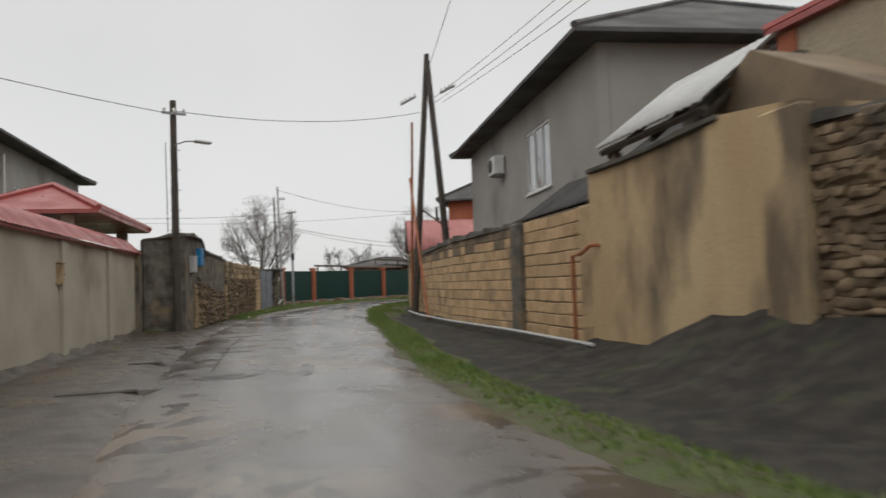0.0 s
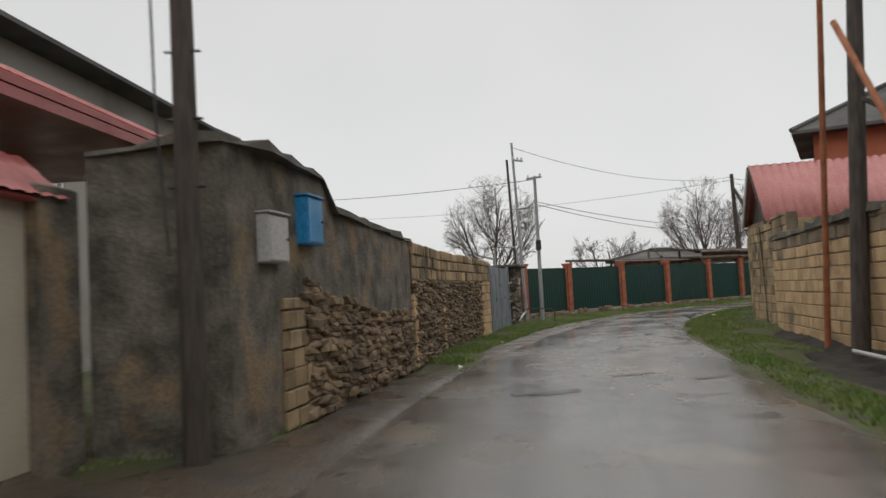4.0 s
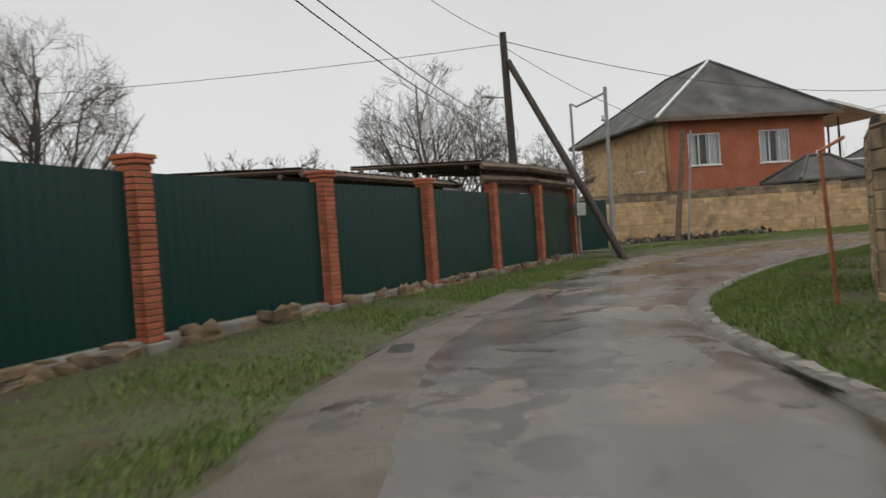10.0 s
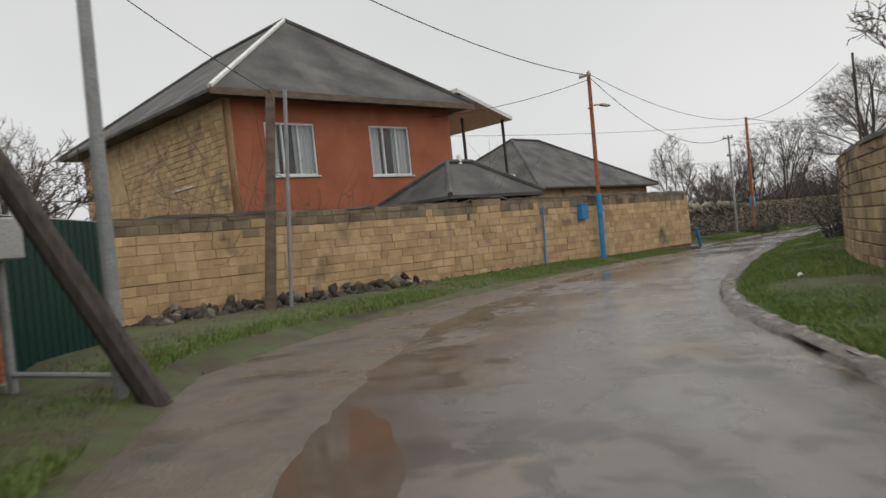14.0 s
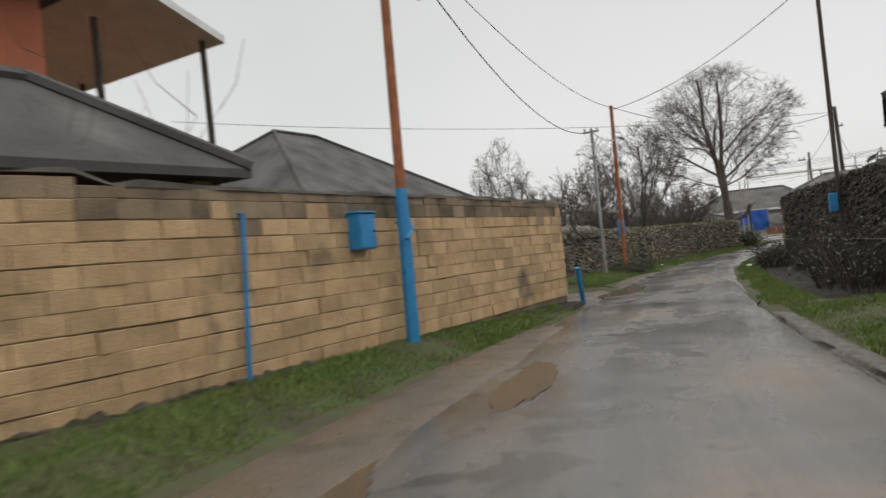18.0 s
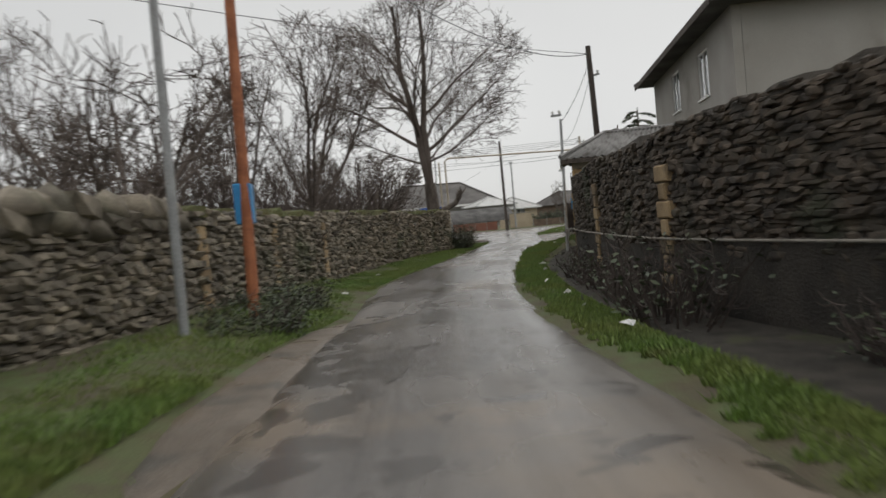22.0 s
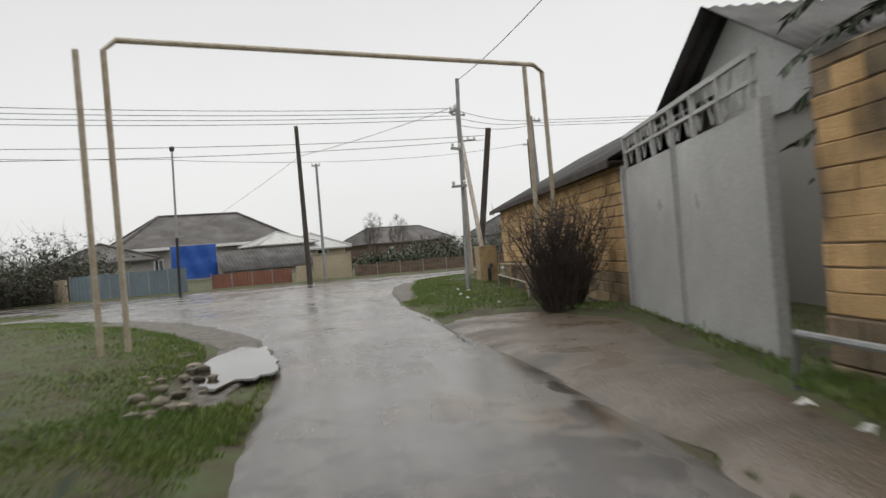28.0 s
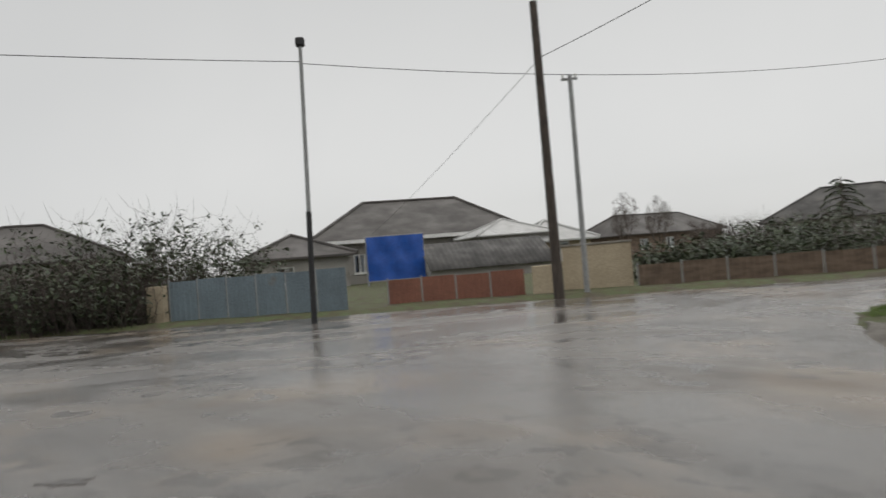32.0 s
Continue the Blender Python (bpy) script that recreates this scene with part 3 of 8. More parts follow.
CROSS_NEAR = [(130, 110), (126.5, 70), (123.0, 50), (119.0, 43), (116.2, 36), (117.6, 27), (119.3, 22.6), (116.5, 13), (110, 0), (98, -24), (78, -58)]


def road_strip(name, left, right, z, label, wobble=0.09, seed=2):
    a, b = spline(left, 0.5), spline(right, 0.5)
    n = max(len(a), len(b)) * 2
    def resample(p):
        d = np.r_[0, np.cumsum(np.hypot(*np.diff(p, axis=0).T))]
        s = np.linspace(0, d[-1], n)
        return np.stack([np.interp(s, d, p[:, 0]), np.interp(s, d, p[:, 1])], 1)
    # pair the two edges by their common places along the lane
    A, B = resample(a), resample(b)
    g = Geo()
    rows, cols = len(A), 15
    verts = []
    for i in range(rows):
        wa = wobble * (noise.noise((A[i][0] * 0.9, A[i][1] * 0.9, seed)) + 0.6 * noise.noise((A[i][0] * 3.1, A[i][1] * 3.1, seed)))
        wb = wobble * (noise.noise((B[i][0] * 0.9, B[i][1] * 0.9, seed + 9)) + 0.6 * noise.noise((B[i][0] * 3.1, B[i][1] * 3.1, seed + 9)))
        d = (B[i] - A[i]) / np.hypot(*(B[i] - A[i]))
        p0, p1 = A[i] + d * wa, B[i] + d * wb
        for j in range(cols):
            u = j / (cols - 1)
            p = p0 + (p1 - p0) * u
            h = z + 0.02 * math.sin(math.pi * u) + 0.012 * noise.noise((p[0] * 0.5, p[1] * 0.5, 4)) + 0.005 * noise.noise((p[0] * 2.2, p[1] * 2.2, 7))
            verts.append((p[0], p[1], h - (0.07 if j in (0, cols - 1) else 0)))
    faces = [(i * cols + j, i * cols + j + 1, (i + 1) * cols + j + 1, (i + 1) * cols + j) for i in range(rows - 1) for j in range(cols - 1)]
    me = to_mesh(name, verts, faces, M_ASPHALT, True)
    run = np.r_[0, np.cumsum(np.hypot(*np.diff((A + B) / 2, axis=0).T))]
    lane_at_point = me.attributes.new("lane", "FLOAT_VECTOR", "POINT")
    lane_at_point.data.foreach_set("vector", [c for i in range(rows) for j in range(cols) for c in (run[i], np.hypot(*(B[i] - A[i])) * j / (cols - 1), seed)])
    return tagged(part(name, me), label, "road", kind="structure")


lane = road_strip("road_1", LEFT, RIGHT, 0.0, "narrow worn grey asphalt lane wet with rain")
crossing = road_strip("road_2", CROSS_NEAR, CROSS_FAR, 0.006, "wet grey asphalt road crossing the lane's end", seed=5)

LANE = np.concatenate([spline(LEFT, 1.0), spline(RIGHT, 1.0)[::-1]])
CROSS = np.concatenate([spline(CROSS_NEAR, 1.5), spline(CROSS_FAR, 1.5)[::-1]])


def inside(poly, pts):
    """Which of the points lie in the polygon."""
    x, y = pts[:, 0], pts[:, 1]
    hit = np.zeros(len(pts), bool)
    q = np.roll(poly, -1, axis=0)
    for (ax, ay), (bx, by) in zip(poly, q):
        if ay == by:
            continue
        c = ((ay > y) != (by > y)) & (x < (bx - ax) * (y - ay) / (by - ay) + ax)
        hit ^= c
    return hit


def edge_distance(pts, line):
    best = np.full(len(pts), 1e9)
    for i in range(0, len(pts), 4000):
        d = pts[i : i + 4000, None, :] - line[None]
        best[i : i + 4000] = np.sqrt((d**2).sum(2).min(1))
    return best


def beside(line, x0, x1, off):
    """Points off metres to the right of an edge, where its x runs from x0 to x1."""
    P = spline(line, 1.5)
    t = np.gradient(P, axis=0)
    t /= np.hypot(*t.T)[:, None]
    Q = P + np.stack([t[:, 1], -t[:, 0]], 1) * off
    return [tuple(q) for p, q in zip(P, Q) if x0 < p[0] < x1 and p[1] > 15]


MUD = [
    ("shoulder_1", [(-5.3, -45), (-3.75, -10), (-2.75, 1.5), (-1.1, 3.6), (-0.6, 7), (0.3, 11)], [(-1.2, -45), (-1.15, -10), (-0.6, -1), (0.3, 5.5), (1.5, 11)], 0.012, "dark wet mud beside the plaster wall", 1, M_MUDD),
    ("shoulder_2", [(1.0, 12.0), (2.0, 15.6), (2.9, 18.5), (3.7, 21.4), (5.6, 25.6), (8.1, 30.0), (10.8, 33.3), (14.0, 36.9)], [(1.6, 11.8), (2.8, 15.0), (3.9, 18.4), (5.6, 22.6), (7.3, 26.2), (9.6, 30.4), (12.4, 33.6), (15.4, 36.6)], 0.022, "broken muddy asphalt at the lane's edge", 2, M_SHOULDER),
    ("shoulder_3", [(16.4, 38.6), (19.6, 41.2), (23.5, 44.3), (29, 45.4), (36, 45.7), (42, 45.3), (47, 44.8)], [(17.2, 38.1), (20.6, 39.8), (25.4, 42.0), (30, 43.5), (36, 44.2), (42, 44.2), (47, 44.1)], 0.024, "muddy turning place beside the lane", 3, M_MUD),
    ("shoulder_4", [(50.8, 45.9), (53.0, 46.1), (55.3, 46.2)], [(48.5, 44.3), (51.5, 44.1), (55.5, 43.8)], 0.018, "muddy drive between two walls", 4, M_MUD),
    ("shoulder_5", [(85.5, 34.0), (91, 31.4), (95.2, 29.6), (99, 30.4)], [(85.5, 34.5), (91, 33.3), (96, 32.3), (99, 31.6)], 0.016, "muddy drive in front of a steel gate", 6, M_MUD),
    ("shoulder_6", [(55.5, 44.7), (58, 44.35), (61, 43.8), (63.5, 43.1)], [(55.5, 43.75), (58, 43.6), (61, 43.2), (63.5, 42.75)], 0.02, "brown mud washed on the lane's edge", 7, M_MUD),
    ("shoulder_7", [(92.5, 36.9), (94.5, 36.6), (96.5, 36.05), (99.0, 36.0), (102.0, 36.5), (106, 37.6), (110, 38.9)], [(92.5, 36.0), (94.5, 35.5), (96.5, 35.1), (99, 34.95), (102.5, 35.2), (106, 36.0), (110, 37.4)], 0.02, "pale wet gravel at the junction's corner", 8, M_GRAVEL),
    ("shoulder_8", [(104.5, 29.7), (107.2, 28.9), (112.0, 27.2), (116.5, 25.2)], [(104.5, 30.4), (107.2, 29.6), (112.3, 27.9), (117, 25.8)], 0.02, "pale gravel along the grassy corner", 9, M_GRAVEL),
    ("shoulder_9", beside(RIGHT, 9.2, 47.0, -0.1), beside(RIGHT, 9.2, 47.0, 0.24), -0.004, "pale wet gravel round the inner bend", 12, M_GRAVEL),
    ("ditch_3", [(97.9, 29.25), (100.5, 28.35), (103, 27.5), (106, 26.4), (108.9, 25.4)], [(97.5, 28.45), (100.1, 27.5), (102.6, 26.65), (105.6, 25.6), (108.6, 24.6)], -0.1, "dark damp soil along the block building", 13, M_DITCH),
    ("ditch_1", [(2.75, -23), (2.8, -14), (3.35, -8.4), (4.5, -2), (5.3, 4), (6.4, 10)], [(6.9, -23), (6.6, -14), (6.5, -9), (6.9, -2), (7.5, 4), (8.3, 10)], -0.12, "wet ditch below the stained walls, windscreen reflection in its dark colour", 10, M_DITCH),
    ("ditch_2", [(47, 39.9), (53, 40.15), (59, 40.0), (63, 39.5), (67, 38.9), (72, 37.9), (75, 36.95), (79, 35.5), (83, 34.2)], [(47, 38.2), (53, 38.25), (59, 38.5), (63, 38.3), (67, 37.6), (72, 36.6), (75, 35.9), (79, 34.7), (83, 33.5)], -0.06, "dark wet soil along the foot of the stone wall", 11, M_DITCH),
]
MUD_AREAS = [np.concatenate([spline(a, 0.6), spline(b, 0.6)[::-1]]) for _, a, b, *rest in MUD]


def bank(pts):
    """Height of the ground at xy points: below the asphalt, low banks beside it, a ditch along the lane's first stretch."""
    on = inside(LANE, pts) | inside(CROSS, pts)
    fine_l, fine_r = spline(LEFT, 0.4), spline(RIGHT, 0.4)
    dl, dr = edge_distance(pts, fine_l), edge_distance(pts, fine_r)
    d = np.minimum(dl, dr)
    z = -0.03 + 0.11 * np.clip(d / 1.5, 0, 1)
    ditch = (dr < dl) & (pts[:, 1] < 15) & (pts[:, 0] < 20)
    z = np.where(ditch, z - 0.36 * np.exp(-(((dr - 2.5) / 0.9) ** 2)), z)
    z = np.where((dl < dr) & (pts[:, 0] > 22) & (pts[:, 0] < 70), z + 0.16 * np.clip((d - 0.3) / 1.4, 0, 1), z)
    ditch2 = (dr < dl) & (pts[:, 0] > 46) & (pts[:, 0] < 75)
    z = np.where(ditch2, z - 0.30 * np.exp(-(((dr - 1.4) / 0.45) ** 2)), z)
    bump = np.array([noise.noise((p[0] * 0.8, p[1] * 0.8, 1.5)) for p in pts]) if len(pts) < 90000 else 0
    z = z + 0.05 * bump * np.clip(d / 0.6, 0, 1)
    z = np.where(d < 0.35, np.minimum(z, -0.02), z)
    for area, row in zip(MUD_AREAS, MUD):
        z = np.where(inside(area, pts), np.minimum(z, row[3] - 0.08), z)
    return np.where(on, -0.09, z)


def ground_sheet():
    xs = np.r_[-1800, -900, -400, -200, -110, -70, -45, np.arange(-32, 142, 0.75), 155, 175, 200, 240, 300, 450, 800, 1800]
    ys = np.r_[-1800, -900, -400, -200, -120, -80, np.arange(-48, 62, 0.75), 70, 85, 110, 150, 220, 400, 900, 1800]
    X, Y = np.meshgrid(xs, ys)
    pts = np.stack([X.ravel(), Y.ravel()], 1)
    z = bank(pts)
    nx = len(xs)
    v = np.c_[pts, z]
    i = np.arange((len(ys) - 1) * nx).reshape(-1, nx)[:, :-1].ravel()
    f = np.stack([i, i + 1, i + nx + 1, i + nx], 1)
    ob = part("ground", to_mesh("ground", v.tolist(), f.tolist(), M_GROUND, True))
    return tagged(ob, "wet grassy soil with mud, reaching the horizon", "ground", kind="structure")


ground = ground_sheet()


from mathutils.bvhtree import BVHTree
LANE_TREE = BVHTree.FromPolygons([tuple(v.co) for v in lane.data.vertices] + [tuple(v.co) for v in crossing.data.vertices], [tuple(p.vertices) for p in lane.data.polygons] + [tuple(i + len(lane.data.vertices) for i in p.vertices) for p in crossing.data.polygons])


def road_top(x, y, other=0.02):
    """Height of the asphalt at a place."""
    hit = LANE_TREE.ray_cast(Vector((x, y, 2)), Vector((0, 0, -1)))
    return hit[0].z if hit[0] is not None else other


def blob(name, x, y, rx, ry, turn, z, material, label, category, seed, kind="", n=26, rough=0.35):
    """A thin irregular patch lying on the ground."""
    vs, rim = [], []
    for k in range(n):
        a = 2 * math.pi * k / n
        r = 1 + rough * noise.noise((math.cos(a) * 1.7 + seed * 3.1, math.sin(a) * 1.7, seed)) + rough * 0.5 * noise.noise((math.cos(a) * 5 + seed, math.sin(a) * 5, seed))
        px, py = rx * r * math.cos(a), ry * r * math.sin(a)
        c, s = math.cos(turn), math.sin(turn)
        vs.append((px * c - py * s, px * s + py * c, 0))
        rim.append((vs[-1][0] * 1.02, vs[-1][1] * 1.02, -0.02))
    verts = [(0, 0, 0.001)] + vs + rim
    faces = [(0, 1 + k, 1 + (k + 1) % n) for k in range(n)] + [(1 + k, 1 + n + k, 1 + n + (k + 1) % n, 1 + (k + 1) % n) for k in range(n)]
    ob = part(name, to_mesh(name, verts, faces, material), m=Matrix.Translation((x, y, z)))
    return tagged(ob, label, category, kind=kind)


def drape(ob, lift=0.004, skirt=0.02):
    """Lays a patch's points on the asphalt below them, its rim sunk in."""
    m = ob.matrix_basis
    n = (len(ob.data.vertices) - 1) // 2
    for i, v in enumerate(ob.data.vertices):
        p = m @ v.co
        v.co.z = road_top(p.x, p.y) + lift - m.translation.z - (skirt if i > n else 0)
    return ob


def mud_strip(name, a, b, z, label, seed, material):
    """A muddy shoulder between two edges."""
    A, B = spline(a, 0.6), spline(b, 0.6)
    n = max(len(A), len(B))
    def rs(p):
        d = np.r_[0, np.cumsum(np.hypot(*np.diff(p, axis=0).T))]
        s = np.linspace(0, d[-1], n)
        return np.stack([np.interp(s, d, p[:, 0]), np.interp(s, d, p[:, 1])], 1)
    A, B = rs(A), rs(B)
    v = []
    swell = 0.006 if material is M_GRAVEL else 0.03
    for k, (p, q) in enumerate(zip(A, B)):
        end = min(1.0, k / 3, (n - 1 - k) / 3)
        mid_ = (p + q) / 2
        p, q = mid_ + (p - mid_) * (0.3 + 0.7 * end), mid_ + (q - mid_) * (0.3 + 0.7 * end)
        d = q - p
        for u in np.linspace(0, 1, 7):
            w = p + d * u
            e = 0.3 * noise.noise((w[0] * 1.1, w[1] * 1.1, seed)) + 0.2 * noise.noise((w[0] * 3.7, w[1] * 3.7, seed)) if u in (0, 1) else 0
            w = w + d / max(np.hypot(*d), 0.1) * e
            v.append((w[0], w[1], z + swell * noise.noise((w[0] * 0.9, w[1] * 0.9, seed)) - (0.08 if u in (0, 1) else 0) - 0.1 * (1 - end)))
    f = [(i * 7 + j, i * 7 + j + 1, i * 7 + j + 8, i * 7 + j + 7) for i in range(n - 1) for j in range(6)]
    return tagged(part(name, to_mesh(name, v, f, material, True)), label, "mud", kind="structure")


for row in MUD:
    mud_strip(*row)

# kerb of broken concrete round the inner bend
def kerb(name, pts, label, step=0.3, seed=1):
    ob = thing(name, label, "kerb", kind="structure")
    rg = random.Random(seed)
    L = length(pts)
    s, meshes = 0.0, []
    for k in range(5):
        g = Geo().box(-0.13, 0.13, -0.055, 0.055, -0.12, -0.012, 0.025)
        g.v = [(x + rg.uniform(-0.035, 0.035), y + rg.uniform(-0.04, 0.04), z + rg.uniform(-0.02, 0.012)) for x, y, z in g.v]
        meshes.append(g.mesh("kerb_stone", M_CONC))
    while s < L:
        x, y, a = along(pts, s)
        if rg.random() < 0.4:
            s += step * rg.uniform(0.4, 1.0)
            continue
        part("kerb_stone", rg.choice(meshes), None, ob, m=Matrix.Translation((x + rg.uniform(-0.03, 0.03), y + rg.uniform(-0.03, 0.03), 0.02 + rg.uniform(-0.018, 0.014))) @ Matrix.Rotation(a + rg.uniform(-0.1, 0.1), 4, "Z"))
        s += step * rg.uniform(0.98, 1.12)
    return ob


kerb("kerb_1", [tuple(p) for p in beside(RIGHT, 9.0, 34.0, 0.12)], "low broken concrete kerb round the bend", seed=2)

# ---- walls along the lane ----
def wall_thing(name, label):
    return thing(name, label, "wall", kind="structure")


def coping(owner, pts, z, thick, side, material, h=0.06, over=0.04, seed=1, rough=0.03, name="coping"):
    """An uneven capping along the top of a wall."""
    P = spline(pts, 0.35) if len(pts) > 2 else np.array([along(pts, s)[:2] for s in np.arange(0, length(pts), 0.35)] + [pts[-1]])
    rg = random.Random(seed)
    t = np.gradient(P, axis=0)
    t /= np.hypot(*t.T)[:, None]
    nrm = np.stack([-t[:, 1], t[:, 0]], 1) * side
    tops = z if callable(z) else (lambda s: z)
    d = np.r_[0, np.cumsum(np.hypot(*np.diff(P, axis=0).T))]
    v = []
    for p, n_, s in zip(P, nrm, d):
        b = tops(s)
        a, c = p - n_ * (over + rg.uniform(-rough, rough)), p + n_ * (thick + over)
        e = h + rg.uniform(-rough, rough)
        v += [(*a, b - 0.01), (*(a + n_ * 0.03), b + e), (*(c - n_ * 0.03), b + e + rg.uniform(-rough, rough) * 0.5), (*c, b - 0.01)]
    f = []
    for i in range(len(P) - 1):
        for k in range(4):
            j = (k + 1) % 4
            f.append((4 * i + k, 4 * i + 4 + k, 4 * i + 4 + j, 4 * i + j))
    f += [(0, 1, 2, 3), (4 * len(P) - 1, 4 * len(P) - 2, 4 * len(P) - 3, 4 * len(P) - 4)]
    return part(name, Geo().add(v, f), material, owner)


# grey plaster wall with pilasters and a red tile coping
PW = [(-5.0, -46), (-4.1, -20), (-3.5, -8.7), (-2.5, 2.4)]
w = wall_thing("wall_plaster", "grey plastered wall with pilasters under a red tile coping")
part("wall_body", strip_core(PW, 0.25, -0.2, 2.28, 1), M_PLASTER, w)
for s in np.arange(1.5, length(PW), 4.0):
    x, y, a = along(PW, length(PW) - s - 2.3)
    part("pilaster", Geo().box(-0.19, 0.19, -0.07, 0.1, -0.1, 2.26, 0.015), M_PLASTER, w, m=pose(x, y, 0, 0, 0, math.degrees(a)))
x, y, a = along(PW, length(PW) - 0.1)
part("end_pillar", Geo().box(-0.28, 0.28, -0.12, 0.4, -0.1, 2.42, 0.02), M_DARKPL, w, m=pose(x, y, 0, 0, 0, math.degrees(a)))
for i in range(len(PW) - 1):
    pa, pb = PW[i], PW[i + 1]
    L = math.hypot(pb[0] - pa[0], pb[1] - pa[1])
    a = math.degrees(math.atan2(pb[1] - pa[1], pb[0] - pa[0]))
    g = Geo()
    n = int(L / 0.05)
    rows = [(-0.16, 2.30), (-0.04, 2.40), (-0.035, 2.42), (0.10, 2.53), (0.105, 2.55), (0.28, 2.70), (0.5, 2.52)]
    vv = []
    for k in range(n + 1):
        u = L * k / n
        wv = 0.022 * abs(math.sin(math.pi * u / 0.2))
        vv += [(u, y_, z_ + wv) for y_, z_ in rows]
    R = len(rows)
    g.add(vv, [(k * R + j, (k + 1) * R + j, (k + 1) * R + j + 1, k * R + j + 1) for k in range(n) for j in range(R - 1)])
    g.add([(0, -0.12, 2.26), (L, -0.12, 2.26), (L, 0.42, 2.26), (0, 0.42, 2.26), (0, -0.12, 2.31), (L, -0.12, 2.31), (L, 0.42, 2.31), (0, 0.42, 2.31)], [(3, 2, 1, 0), (4, 5, 6, 7), (0, 1, 5, 4), (2, 3, 7, 6)])
    g.smooth = True
    part("tile_coping", g, M_RED, w, "red pressed metal tile coping", m=pose(pa[0], pa[1], 0, 0, 0, a))

# old dark wall with patches of blocks, then a rubble wall topped with blocks
OW = [(-2.35, 2.7), (-1.2, 3.0), (-0.8, 5.1), (-0.69, 5.7), (-0.67, 5.82), (-0.35, 7.6), (0.1, 10.3)]
w = wall_thing("wall_old", "dark stained old plaster wall with loose blocks")
part("wall_body", strip_core(OW, 0.4, -0.2, [2.75, 2.9, 2.9, 2.86, 2.5, 2.5, 2.36], 1), M_DARKPL, w)
lay_stones(w, [(-0.86, 4.75), (-0.8, 5.1), (-0.35, 7.6), (0.1, 10.3)], 0.02, lambda s: 1.5 - 0.09 * s + 0.25 * noise.noise((s * 0.8, 1.7, 0)), 1, (2.6, 5.6), (0.05, 0.1), (0.1, 0.32), M_STONEB, M_STONEBJ, seed=5, depth=0.05, tilt=0.1)
lay_blocks(w, [(-0.98, 4.1), (-0.85, 4.85)], 0.0, 1.4, 1, (0, 9), 0.36, 0.21, M_BLOCKW, M_BLOCKWJ, proud=0.03, seed=4, rough=0.015)
coping(w, OW, lambda s: float(np.interp(s, (0, 1.2, 3.9, 4.0, 8.6), (2.74, 2.88, 2.86, 2.48, 2.36))), 0.4, 1, M_CAP, h=0.08, over=0.06, seed=4, rough=0.05)
RW = [(0.12, 10.32), (0.6, 13.9), (1.88, 19.1), (2.03, 19.74)]
w = wall_thing("wall_rubble_low", "brown layered rubble wall topped with tan limestone blocks")
part("wall_body", strip_core(RW, 0.38, -0.2, 2.2, 1), M_CLAY, w)
lay_stones(w, RW, 0.02, 1.64, 1, (0.5, 3.5), (0.04, 0.07), (0.1, 0.32), M_STONEB, M_STONEBJ, seed=6, depth=0.045, tilt=0.07, skip=lambda s, z: s > length(RW) - 1.3)
lay_blocks(w, RW, 1.66, lambda s: 2.42 - 0.012 * s + 0.05 * noise.noise((s * 1.3, 4.2, 0)), 1, (0.0, 10.3), 0.4, 0.24, M_BLOCKW, M_BLOCKWJ, proud=0.03, seed=7, rough=0.025, joint=0.02, ch=0.02, lengths=(1, 0.8, 1.15, 0.6, 0.9, 0.45, 1.3))
lay_blocks(w, [along(RW, length(RW) - 1.3)[:2], RW[-1]], 0.0, 1.66, 1, (0, 2), 0.36, 0.22, M_BLOCK, M_BLOCKJ, proud=0.04, seed=8, rough=0.01)
for s in (0.1, 3.76):
    x, y, a = along(RW, s)
    for k in range(6):
        part("buttress_block", block_mesh(0.30, 0.22, 0.22, 0.02, M_BLOCK), None, w, m=Matrix.Translation((x + 0.05, y, 0.12 + 0.23 * k)) @ Matrix.Rotation(a + 0.02 * (k % 3 - 1), 4, "Z"))
coping(w, RW, 1.93, 0.3, 1, M_BLOCKD, h=0.05, over=-0.06, seed=9, rough=0.03)

# tan block wall before the red brick house
BW = [(25.6, 50.6), (30.6, 49.35), (37.0, 47.85), (38.4, 47.35), (50.5, 44.95)]
w = wall_thing("wall_block_long", "tan limestone block wall with blackened top on a rubble footing")
part("wall_body", strip_core(BW, 0.3, -0.2, 2.36, 1), M_MORTAR, w)
top_b = lambda s: 2.38 if s < 11.65 or s > 13.1 else 2.5
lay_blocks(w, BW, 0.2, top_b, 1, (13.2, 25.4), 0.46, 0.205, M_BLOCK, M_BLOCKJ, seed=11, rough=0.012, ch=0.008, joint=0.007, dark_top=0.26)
lay_stones(w, BW, 0.0, 0.24, 1, (9, 20), (0.08, 0.12), (0.12, 0.3), M_STONED, M_STONEDJ, seed=12, depth=0.06, tilt=0.1, skip=lambda s, z: s > 16)
coping(w, BW, top_b, 0.3, 1, M_CAP, h=0.05, over=0.02, seed=13)
x, y, a = along(BW, length(BW) - 0.02)
for k in range(10):
    part("end_block", block_mesh(0.32, 0.19, 0.1, 0.012, M_BLOCK), None, w, m=Matrix.Translation((x + 0.14 * math.cos(a) - 0.15 * math.sin(a) + 0.0, y + 0.14 * math.sin(a) + 0.15 * math.cos(a), 0.3 + 0.205 * k)) @ Matrix.Rotation(a + math.pi / 2, 4, "Z"))

